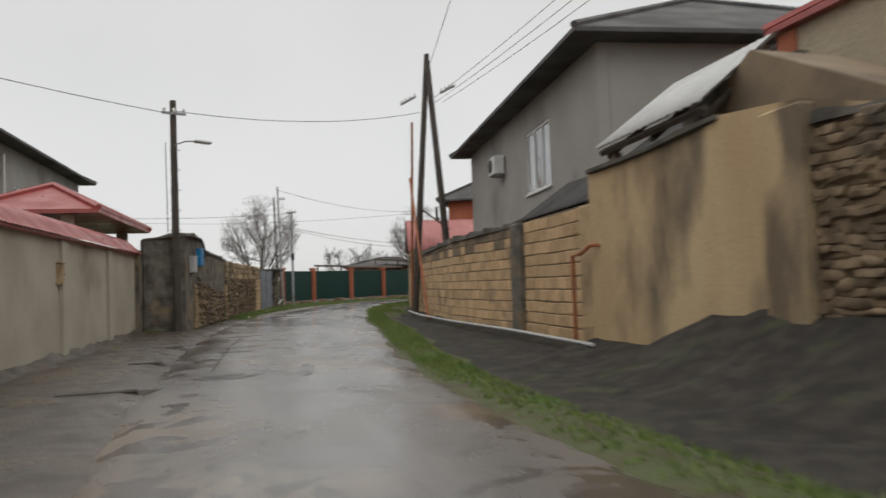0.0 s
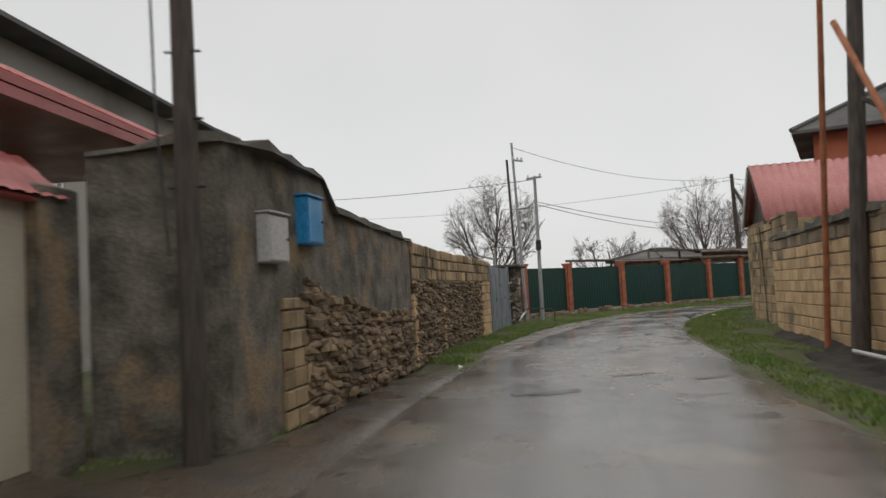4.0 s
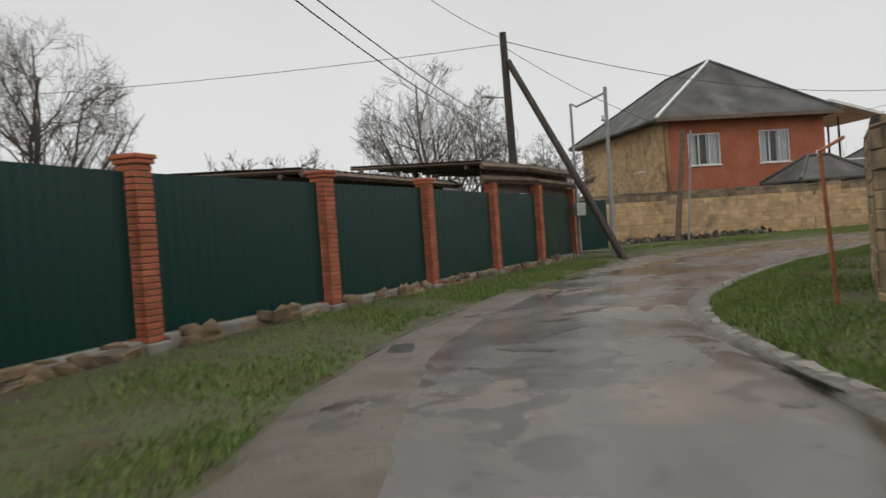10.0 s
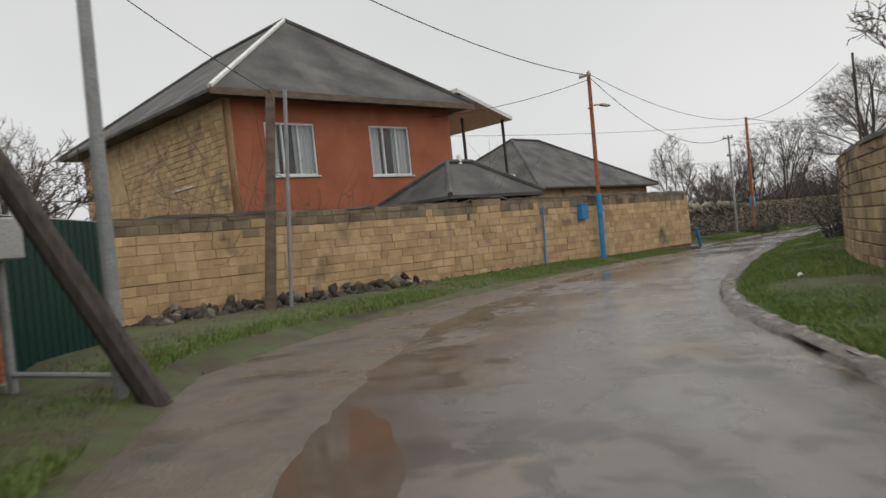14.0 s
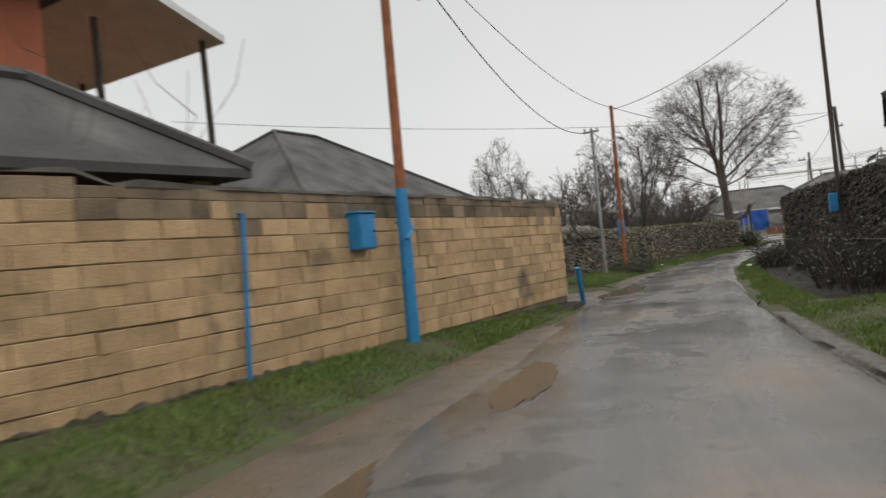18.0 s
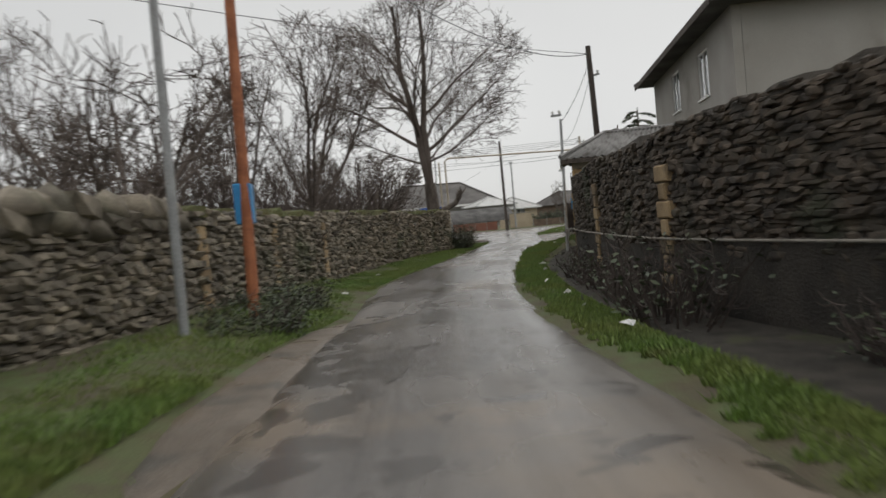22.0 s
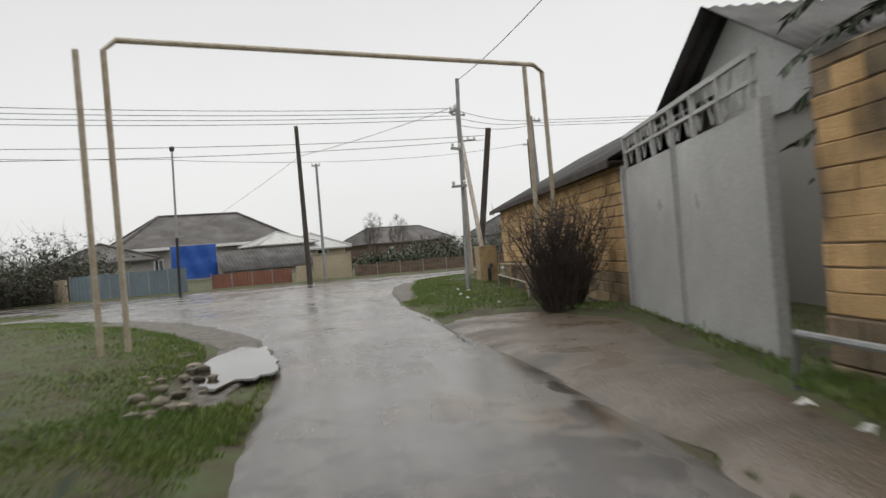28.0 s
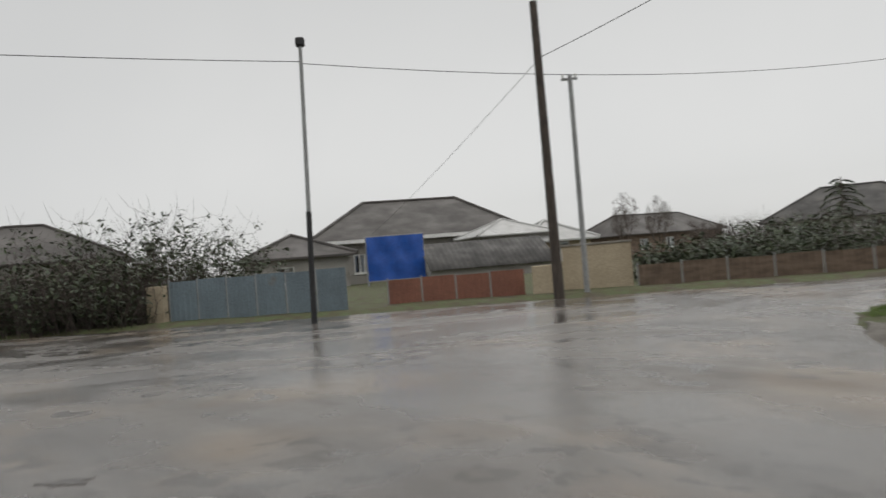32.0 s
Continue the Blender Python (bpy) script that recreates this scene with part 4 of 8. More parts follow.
# dry rubble wall along the far stretch
SW = [tuple(p) for p in spline([(56.5, 46.92), (58.0, 46.65), (61.0, 46.0), (65.5, 44.9), (72.0, 43.3), (82.2, 40.3), (85.6, 38.7)], 2.0)]
w = wall_thing("wall_dry_stone", "dry dark rubble stone wall with mossy top")
part("wall_body", strip_core(SW, 0.45, -0.2, 1.7, 1), M_EARTH, w)
lay_stones(w, SW, 0.02, lambda s: 1.72 + 0.08 * math.sin(s * 0.9), 1, (7.8, 13.8), (0.055, 0.1), (0.1, 0.3), M_STONE, M_STONEJ, seed=15, depth=0.09, tilt=0.14)
lay_stones(w, SW, 1.5, lambda s: 1.82 if s < 6.8 else 1.4, 1, (0.3, 6.8), (0.2, 0.26), (0.26, 0.5), M_STONE, M_STONEJ, seed=18, depth=0.2, name="top_stone")
coping(w, SW, 1.7, 0.45, 1, M_MOSS, h=0.13, over=0.05, seed=16, rough=0.06, name="moss_top")
for s in (7.5, 10.8, 14.3):
    x, y, a = along(SW, s)
    for k in range(7):
        part("quoin_block", block_mesh(0.26 + 0.1 * (k % 2), 0.21, 0.2, 0.02, M_BLOCKW), None, w, m=Matrix.Translation((x + 0.1 * math.sin(a), y - 0.1 * math.cos(a), 0.1 + 0.225 * k)) @ Matrix.Rotation(a, 4, "Z"))

# block pier between the blue gate and the rubble wall
w = wall_thing("wall_gate_pier", "tan limestone block pier beside the blue gate")
PIER = [(55.5, 46.72), (56.5, 46.52)]
part("wall_body", strip_core(PIER, 0.45, -0.2, 2.42, 1), M_MORTAR, w)
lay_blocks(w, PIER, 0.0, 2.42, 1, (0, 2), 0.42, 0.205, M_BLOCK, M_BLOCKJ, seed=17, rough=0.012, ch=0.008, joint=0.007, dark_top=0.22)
coping(w, PIER, 2.42, 0.45, 1, M_CAP, h=0.05, over=0.02, seed=19)

# --- the other side ---
YW = [(7.2, -46), (6.4, -24), (6.1, -15.4), (6.0, -14.3), (5.94, -12.9), (5.85, -11.6), (5.75, -9.6)]
w = wall_thing("wall_yellow_plaster", "tall yellow plaster wall, stained black by damp")
part("wall_body", strip_core(YW, 0.35, -0.6, [3.0, 2.95, 2.9, 3.2, 3.3, 3.12, 3.02], -1), M_YPLASTER, w)
lay_stones(w, YW[1:4], 0.3, lambda s: 2.85 + 0.12 * noise.noise((s, 0.4, 2.0)), -1, (4.5, 9.5), (0.07, 0.13), (0.12, 0.3), M_STONEB, M_STONEBJ, seed=61, depth=0.06, tilt=0.12)
coping(w, YW[1:4], 2.86, 0.35, -1, M_CAP, h=0.1, over=0.06, seed=17, rough=0.06)
part("pilaster", Geo().box(-0.36, 0.36, -0.16, 0.1, -0.5, 3.12, 0.03), M_YPLASTER, w, m=pose(6.0, -14.15, 0, 0, 0, 265))
part("broken_plaster_edge", Geo().tube([(5.93, -12.9, 3.28), (5.84, -12.2, 3.2), (5.8, -11.4, 3.1), (5.74, -10.4, 3.05), (5.72, -9.65, 3.02)], [0.05, 0.07, 0.04, 0.06, 0.05], 5), M_CAP, w)
part("wall_corner_block", Geo().box(0, 0.42, -0.35, 0.0, -0.6, 2.5, 0.02), M_BLOCKW, w, m=pose(5.9, -9.35, 0, 0, 0, 92))
EW = [(6.0, -9.25), (6.35, -5.2)]
FW = [(6.35, -4.9), (6.55, 0.9), (7.3, 6.0), (8.1, 11.0), (8.95, 15.3)]
w = wall_thing("wall_block_long_2", "tan limestone block wall with black damp streaks below dark eaves")
part("wall_body", strip_core(EW + FW, 0.3, -0.6, [2.55, 2.5, 2.5, 2.45, 2.4, 2.35, 2.3], -1), M_MORTAR, w)
lay_blocks(w, EW, 0.0, 2.5, -1, (0, 9), 0.46, 0.25, M_BLOCK, M_BLOCKJ, seed=19, joint=0.02, rough=0.012)
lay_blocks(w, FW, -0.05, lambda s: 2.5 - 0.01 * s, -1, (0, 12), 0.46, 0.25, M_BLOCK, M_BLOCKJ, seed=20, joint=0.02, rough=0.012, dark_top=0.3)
part("dark_pier", Geo().box(-0.3, 0.3, -0.12, 0.1, -0.5, 2.5, 0.03), M_DARKPL, w, m=pose(6.33, -5.05, 0, 0, 0, 268))
coping(w, FW, lambda s: 2.46 - 0.012 * s, 0.3, -1, M_CAP, h=0.12, over=0.05, seed=21, rough=0.06)

HW = [(9.88, 19.0), (11.0, 21.9), (12.25, 25.3), (14.35, 28.65)]
w = wall_thing("wall_patched_block", "patched limestone block wall beside a grass bank")
hw_top = lambda s: float(np.interp(s, (0, 6.7, 10.7), (2.9, 2.8, 2.15)))
part("wall_body", strip_core(HW, 0.35, -0.3, [2.86, 2.82, 2.74, 2.1], -1), M_MORTAR, w)
lay_blocks(w, HW, -0.05, hw_top, -1, (0, 10.8), 0.36, 0.24, M_BLOCKW, M_BLOCKWJ, seed=23, rough=0.02)
CW = [tuple(p) for p in spline([(14.45, 28.72), (19.0, 32.05), (23.9, 34.6), (28.0, 36.2), (34.0, 37.7), (40.0, 38.3), (45.5, 38.15)], 1.2)]
w = wall_thing("wall_curved_block", "weathered block wall curving with the lane")
part("wall_body", strip_core(CW, 0.3, -0.3, 2.2, -1), M_MORTAR, w)
lay_blocks(w, CW, 0.0, 2.2, -1, (0, 12), 0.4, 0.22, M_BLOCKW, M_BLOCKWJ, seed=24, rough=0.01)
coping(w, CW, 2.2, 0.3, -1, M_CAP, h=0.07, over=0.03, seed=25)
DW = [tuple(p) for p in spline([(45.7, 38.15), (53.3, 38.2), (60.6, 38.85), (66.4, 38.1), (70.85, 37.2), (72.3, 36.78)], 1.5)]
w = wall_thing("wall_dark_stone", "very dark wet rubble wall with limestone quoins")
dw_top = lambda s: float(np.interp(s, (0, 6, 11.5, 15, 20, 27), (2.4, 2.42, 2.3, 2.16, 2.14, 2.1)))
part("wall_body", strip_core(DW, 0.45, -0.5, [dw_top(x - 45.7) - 0.05 for x, y in DW], -1), M_EARTH, w)
# near-black strip added over the lowest 0.74 m of the face
part("plinth", strip_core([(x + 0.0, y + 0.07) for x, y in DW], 0.06, -0.5, [0.74 + 0.05 * math.sin(3.1 * x) for x, y in DW], -1), M_PLINTH, w, "near-black strip along the lower wall")
lay_stones(w, DW, 0.62, lambda s: dw_top(s) + 0.05 * math.sin(s), -1, (9, 17), (0.04, 0.075), (0.1, 0.28), M_STONED, M_STONEDJ, seed=26, depth=0.035, tilt=0.1)
coping(w, DW, lambda s: dw_top(s) - 0.06, 0.45, -1, M_EARTH, h=0.1, over=0.0, seed=27, rough=0.05)
for s in (15.5, 20.4, 26.6):
    x, y, a = along(DW, s)
    for k in range(8):
        part("quoin_block", block_mesh(0.26 + 0.24 * (k % 2), 0.22, 0.24, 0.02, M_BLOCKW), None, w, m=Matrix.Translation((x - 0.1 * math.sin(a), y + 0.1 * math.cos(a), 0.0 + 0.235 * k)) @ Matrix.Rotation(a + math.pi, 4, "Z"))
TW = [(74.8, 36.06), (82.3, 33.75), (89.4, 31.6)]
w = wall_thing("wall_block_high", "high tan limestone block wall on a dark stone base")
part("wall_body", strip_core(TW, 0.3, -0.3, [2.7, 2.62, 2.62], -1), M_MORTAR, w)
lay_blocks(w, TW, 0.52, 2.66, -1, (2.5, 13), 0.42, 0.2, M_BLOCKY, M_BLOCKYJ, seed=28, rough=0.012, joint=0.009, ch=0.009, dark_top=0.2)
lay_blocks(w, TW, -0.1, 0.52, -1, (2.5, 8), 0.5, 0.21, M_BLOCKD, M_BLOCKDJ, seed=29, proud=0.05)
coping(w, TW, 2.64, 0.3, -1, M_CAP, h=0.05, over=0.02, seed=30)

# ---- houses ----
def pierced(L, H, t, holes, z0=0.0, u0=0.0, y0=0.0):
    """One wall slab u0..L, y0..y0+t, z0..H with openings (ua, ub, za, zb) right through it."""
    us = sorted({u0, L, *[h[0] for h in holes], *[h[1] for h in holes]})
    zs = sorted({z0, H, *[h[2] for h in holes], *[h[3] for h in holes]})
    solid = {}
    for i in range(len(us) - 1):
        for k in range(len(zs) - 1):
            cu, cz = (us[i] + us[i + 1]) / 2, (zs[k] + zs[k + 1]) / 2
            solid[i, k] = not any(a < cu < b and c < cz < d for a, b, c, d in holes)
    nz = len(zs)
    v = [(u, y, z) for y in (y0, y0 + t) for u in us for z in zs]
    B = len(us) * nz
    f = []
    for (i, k), full in solid.items():
        if not full:
            continue
        a, b, c, d = i * nz + k, (i + 1) * nz + k, (i + 1) * nz + k + 1, i * nz + k + 1
        f += [(a, b, c, d), (B + d, B + c, B + b, B + a)]
        for (di, dk), (p, q) in {(0, -1): (a, b), (1, 0): (b, c), (0, 1): (c, d), (-1, 0): (d, a)}.items():
            if not solid.get((i + di, k + dk), False):
                f.append((q, p, B + p, B + q))
    return Geo().add(v, f)


def window(owner, u0, u1, za, zb, m, sashes=2, curtain=True, frame_mat=None):
    """White casement set in an opening; m is the frame of its wall, outside towards -y."""
    fm = frame_mat or M_WHITE
    w = u1 - u0
    f = 0.06
    g = pierced(u1, zb, 0.08, [(u0 + f + (w - f) * k / sashes, u0 + f + (w - f) * (k + 1) / sashes - f, za + f, zb - f) for k in range(sashes)], za, u0, 0.03)
    win = part("window", g, fm, owner, "white framed window", m=m)
    for k in range(sashes):
        a, b = u0 + f + (w - f) * k / sashes, u0 + (w - f) * (k + 1) / sashes
        p = part("pane", Geo().box(a, b, 0.065, 0.075, za + f, zb - f), M_GLASS, win)
        p.visible_shadow = False
    if curtain:
        for c0, c1 in ((u0, u0 + w * 0.28), (u0 + w * 0.6, u1)):
            n = max(3, int((c1 - c0) / 0.05))
            v = []
            for k in range(n + 1):
                x = c0 + (c1 - c0) * k / n
                y = 0.17 + 0.02 * math.sin(x * 40)
                v += [(x, y, za), (x, y, zb)]
            part("curtain", Geo().add(v, [(2 * k, 2 * k + 2, 2 * k + 3, 2 * k + 1) for k in range(n)]), M_CURTAIN, win)
    part("sill", Geo().box(u0 - 0.06, u1 + 0.06, -0.06, 0.1, za - 0.06, za - 0.003, 0.008), fm, win)
    return win


def hip_roof(owner, L, D, ze, zr, over, material, inset=None, along_x=True, cap=None, thick=0.1, pale=None):
    """A hipped roof over 0..L, 0..D."""
    a, b, c, d = -over, L + over, -over, D + over
    ins = inset if inset is not None else min(L, D) / 2 + over
    i0, i1 = ins if isinstance(ins, tuple) else (ins, ins)
    if along_x:
        r0, r1 = (a + i0, (c + d) / 2, zr), (b - i1, (c + d) / 2, zr)
    else:
        r0, r1 = ((a + b) / 2, c + i0, zr), ((a + b) / 2, d - i1, zr)
    lo = [(a, c, ze), (b, c, ze), (b, d, ze), (a, d, ze)]
    un = [(x, y, z - thick) for x, y, z in lo]
    v = lo + [r0, r1] + un
    if along_x:
        f = [(0, 1, 5, 4), (1, 2, 5), (2, 3, 4, 5), (3, 0, 4)]
    else:
        f = [(0, 1, 4), (1, 2, 5, 4), (2, 3, 5), (3, 0, 4, 5)]
    f += [(6, 7, 1, 0), (7, 8, 2, 1), (8, 9, 3, 2), (9, 6, 0, 3), (9, 8, 7, 6)]
    roof = part("roof", Geo().add(v, f), material, owner)
    lines = [(lo[0], r0), (lo[1], r1 if along_x else r0), (lo[2], r1), (lo[3], r0 if along_x else r1), (r0, r1)]
    for p, q in lines:
        if (Vector(p) - Vector(q)).length > 0.2:
            paint = M_WHITE if pale is not None and p is lo[pale] else (cap or material)
            g = Geo().tube([Vector(p) + Vector((0, 0, 0.03)), Vector(q) + Vector((0, 0, 0.03))], 0.085, 6)
            part("ridge_cap", g, paint, roof)
    return roof


def house(name, label, x, y, turn, L, D, H, zr, wall_mat, roof_mat, over=0.6, windows=(), side_windows=(), along_x=True, inset=None, cap=None, walls=(None, None, None, None), group="", category="house", z0=-0.2, sashes=2, back=True, pale=None):
    """A house whose front runs L metres from (x, y) at the angle turn; D metres deep behind it."""
    h = thing(name, label, category, group, m=pose(x, y, 0, 0, 0, turn))
    t = 0.25
    front = part("front_wall", pierced(L, H, t, windows, z0), walls[0] or wall_mat, h)
    left_m = pose(0, D, 0, 0, 0, -90)
    part("side_wall", pierced(D, H, t, side_windows, z0), walls[1] or wall_mat, h, m=left_m)
    part("side_wall", pierced(D - 2 * t - 0.02, H, t, [], z0), walls[2] or wall_mat, h, m=pose(L, t + 0.01, 0, 0, 0, 90))
    if back:
        part("back_wall", pierced(L - t - 0.02, H, t, [], z0), walls[3] or wall_mat, h, m=pose(L, D, 0, 0, 0, 180))
    part("ceiling_slab", Geo().box(t + 0.01, L - t - 0.01, t + 0.01, D - t - 0.01, H - 0.15, H - 0.02), M_DARKPL, h)
    part("floor_slab", Geo().box(t + 0.01, L - t - 0.01, t + 0.01, D - t - 0.01, z0, 0.3), M_DARKPL, h)
    for a, b, za, zb in windows:
        window(h, a, b, za, zb, None, sashes)
    for a, b, za, zb in side_windows:
        window(h, a, b, za, zb, left_m, sashes)
    if roof_mat:
        hip_roof(h, L, D, H + 0.08, zr, over, roof_mat, inset, along_x, cap, pale=pale)
    return h


def corrugated(L, H, pitch, amp, material_axis="z"):
    """A profiled sheet 0..L by 0..H standing in the xz plane, its ribs upright."""
    g = Geo()
    v = []
    prof = [(0.0, 0), (0.3, 0), (0.4, 1), (0.8, 1), (0.9, 0)]
    n = int(L / pitch)
    xs = [(k + u) * pitch for k in range(n) for u, _ in prof] + [L]
    ys = [-amp * w for k in range(n) for _, w in prof] + [0]
    xs = [min(x, L) for x in xs]
    for x, y in zip(xs, ys):
        v += [(x, y, 0), (x, y, H)]
    k = len(xs)
    v += [(x, y + 0.008, z) for x, y, z in v]
    f = []
    for i in range(k - 1):
        a = 2 * i
        f += [(a, a + 2, a + 3, a + 1), (2 * k + a + 1, 2 * k + a + 3, 2 * k + a + 2, 2 * k + a), (a + 1, a + 3, 2 * k + a + 3, 2 * k + a + 1)]
    return g.add(v, f)


def sheet_roof(owner, quad, waves, amp, material, name="roof_sheet"):
    """A corrugated roof surface over a quad (eave a, eave b, ridge b, ridge a), waves running up the slope."""
    a, b, c, d = [Vector(q) for q in quad]
    nrm = (b - a).cross(d - a).normalized()
    if nrm.z < 0:
        nrm = -nrm
    n = waves * 4
    v = []
    for k in range(n + 1):
        u = k / n
        o = nrm * amp * math.cos(2 * math.pi * u * waves)
        p, q = a.lerp(b, u) + o, d.lerp(c, u) + o
        v += [p, q, p - nrm * 0.02, q - nrm * 0.02]
    f = []
    for k in range(n):
        i = 4 * k
        f += [(i, i + 4, i + 5, i + 1), (i + 3, i + 7, i + 6, i + 2), (i + 2, i + 6, i + 4, i), (i + 1, i + 5, i + 7, i + 3)]
    g = Geo().add(v, f)
    g.smooth = True
    return part(name, g, material, owner)


# red brick house behind the long block wall
h1 = house("brick_house", "orange brick house with grey hipped slate roof and white windows", 33.1, 53.55, -15.5, 9.1, 12.0, 6.2, 9.9, M_BRICKW, M_SLATE, over=0.7,
           windows=[(1.3, 3.1, 3.85, 5.5), (5.3, 7.05, 3.8, 5.5)], side_windows=[(8.2, 9.6, 3.9, 5.5)], along_x=False, inset=4.0, cap=M_SLATE, walls=(None, M_BLOCKJ, None, None), sashes=3, pale=0)
side_pts = [(0.0, 12.0), (0.0, 0.0)]
lay_blocks(h1, side_pts, 0.4, 6.1, 1, (-2, -1), 0.42, 0.2, M_BLOCK, M_BLOCKJ, seed=41, skip=lambda s, z: 2.3 < s < 3.9 and 3.75 < z < 5.6)
part("eave_board", Geo().box(-0.7, 9.8, -0.72, -0.69, 6.1, 6.3), M_TIMBER, h1)
part("canopy_roof", Geo().add([(9.2, -0.5, 6.9), (13.0, 0.3, 6.15), (13.0, 5, 6.15), (9.2, 5, 6.9), (9.2, -0.5, 6.75), (13.0, 0.3, 6.0), (13.0, 5, 6.0), (9.2, 5, 6.75)], [(0, 1, 2, 3), (7, 6, 5, 4), (0, 4, 5, 1), (1, 5, 6, 2), (2, 6, 7, 3), (3, 7, 4, 0)]), M_WHITE, h1, "white boarded terrace canopy")
for cx, cy in ((12.7, 0.6), (10.4, 0.6), (12.7, 4.6)):
    part("canopy_post", Geo().tube([(cx, cy, -0.2), (cx, cy, 6.05)], 0.06, 8), M_WOODPOLE, h1)
part("terrace", Geo().box(9.15, 12.9, 0.4, 5, -0.2, 3.1), M_BRICKW, h1)
part("terrace_rail", Geo().box(9.2, 12.9, 0.36, 0.40, 3.7, 3.78).box(9.2, 12.9, 0.36, 0.40, 3.3, 3.36), M_WHITE, h1)
# small gate porch roof between house and wall
pr = thing("gate_porch", "small dark hipped sheet roof over a gateway with white finial", "porch", m=pose(36.6, 48.25, 0, 0, 0, -15))
hip_roof(pr, 3.6, 2.6, 2.62, 3.8, 0.35, M_SLATE, inset=1.6)
for cx, cy in ((0.1, 0.1), (3.5, 0.1), (0.1, 2.5), (3.5, 2.5)):
    part("porch_post", Geo().box(cx - 0.12, cx + 0.12, cy - 0.12, cy + 0.12, -0.2, 2.55), M_BLOCKJ, pr)
part("finial", Geo().tube([(1.8, 1.3, 3.75), (1.8, 1.3, 4.05)], [0.1, 0.06], 8), M_WHITE, pr)

h2 = house("low_house", "low house with mottled grey slate hipped roof", 56.0, 54.2, -12, 12.0, 10.0, 3.7, 7.4, M_BLOCKJ, M_SLATE, over=0.6, windows=[(3, 4.2, 1.6, 2.9), (7.5, 8.7, 1.6, 2.9)], inset=5.2)

# house behind the dark stone wall
h3 = house("grey_house", "two-storey grey rendered house with dark slate roof", 83.8, 29.5, 167, 12.8, 9.5, 6.4, 9.7, M_GREYWALL, M_SLATE, over=0.7, windows=[(4.0, 5.35, 4.6, 6.05), (8.45, 9.85, 4.45, 5.9)], inset=5)
part("eave_board", Geo().box(-0.7, 13.5, -0.72, -0.69, 6.3, 6.5), M_WOODPOLE, h3)
# small outhouse with corrugated roof at the corner of the block wall
oh = thing("outhouse", "small block outhouse under a corrugated grey roof", "outhouse", m=pose(74.75, 36.05, 0, 0, 0, 164))
part("front_wall", Geo().box(0, 2.5, 0, 0.25, -0.2, 2.62), M_MORTAR, oh)
lay_blocks(oh, [(0, 0), (2.5, 0)], 0.7, 2.62, 1, (0, 4), 0.42, 0.24, M_BLOCKY, M_BLOCKYJ, seed=47, rough=0.018, ch=0.012, joint=0.01)
lay_blocks(oh, [(0, 0), (2.5, 0)], -0.02, 0.7, 1, (0, 4), 0.42, 0.24, M_BLOCKW, M_BLOCKWJ, seed=49, rough=0.02, ch=0.012, joint=0.01)
part("side_wall", Geo().box(0, 0.25, 0.26, 5.0, -0.2, 2.62), M_BLOCKJ, oh)
part("side_wall", Geo().box(2.25, 2.5, 0.26, 5.0, -0.2, 2.62), M_MORTAR, oh)
lay_blocks(oh, [(2.5, 0.0), (2.5, 5.0)], 0.1, 2.4, 1, (0, 4), 0.4, 0.2, M_BLOCK, M_BLOCKJ, seed=48, rough=0.01)
part("plaster_band", Geo().box(2.5, 2.53, -0.02, 5.0, 2.42, 2.62), M_PLASTER, oh)
part("back_wall", Geo().box(0.26, 2.24, 4.75, 5.0, -0.2, 2.62), M_BLOCKJ, oh)
ra, rb = (1.25, 0.95, 3.45), (1.25, 4.2, 3.45)
for q in ([(2.85, -0.35, 2.7), (2.85, 5.3, 2.7), rb, ra], [(-0.35, 5.3, 2.7), (-0.35, -0.35, 2.7), ra, rb]):
    sheet_roof(oh, q, 30, 0.03, M_SLATEL)
for q in ([(-0.35, -0.35, 2.7), (2.85, -0.35, 2.7), ra, (1.24, 0.95, 3.45)], [(2.85, 5.3, 2.7), (-0.35, 5.3, 2.7), (1.24, 4.2, 3.45), rb]):
    sheet_roof(oh, q, 18, 0.03, M_SLATEL)
for p, q in (((2.85, -0.35, 2.75), ra), ((-0.35, -0.35, 2.75), ra), (ra, rb), ((2.85, 5.3, 2.75), rb)):
    part("ridge_cap", Geo().tube([p, q], 0.06, 6), M_SLATEL, oh)
part("eave_board", Geo().box(-0.35, 2.85, -0.37, -0.34, 2.53, 2.68), M_GATE2, oh)
part("eave_board", Geo().box(2.83, 2.86, -0.34, 5.3, 2.56, 2.68), M_WOODPOLE, oh)

# first stretch, beyond the grey plaster wall
h4 = house("brick_house", "two-storey orange brick house with white eaves and blue window", -9.5, -10.6, 84, 13.2, 8.0, 7.25, 9.3, M_BRICKW, M_SLATE, over=0.9, windows=[(4.5, 6.1, 4.7, 6.0), (7.3, 8.9, 4.7, 6.0)], cap=M_CONC)
part("white_eave", Geo().box(-0.9, 14.1, -0.92, -0.01, 7.14, 7.3), M_WHITE, h4)
part("corner_pilaster", Geo().box(12.2, 13.2, -0.05, 0.0, 0, 7.1), M_WHITE, h4)
h5 = house("grey_house", "grey two-storey house with dark hipped roof", -8.0, 5.2, 85.5, 16.0, 8.0, 6.82, 9.0, M_GREYWALL, M_SLATE, over=0.7, windows=[(2.2, 3.6, 4.0, 5.4), (6.0, 7.4, 4.0, 5.4), (9.6, 11.0, 4.0, 5.4), (13.0, 14.4, 4.0, 5.4)], sashes=3)
part("downpipe", Geo().tube([(4.6, -0.08, 0), (4.6, -0.08, 6.4)], 0.05, 6), M_WHITE, h5)
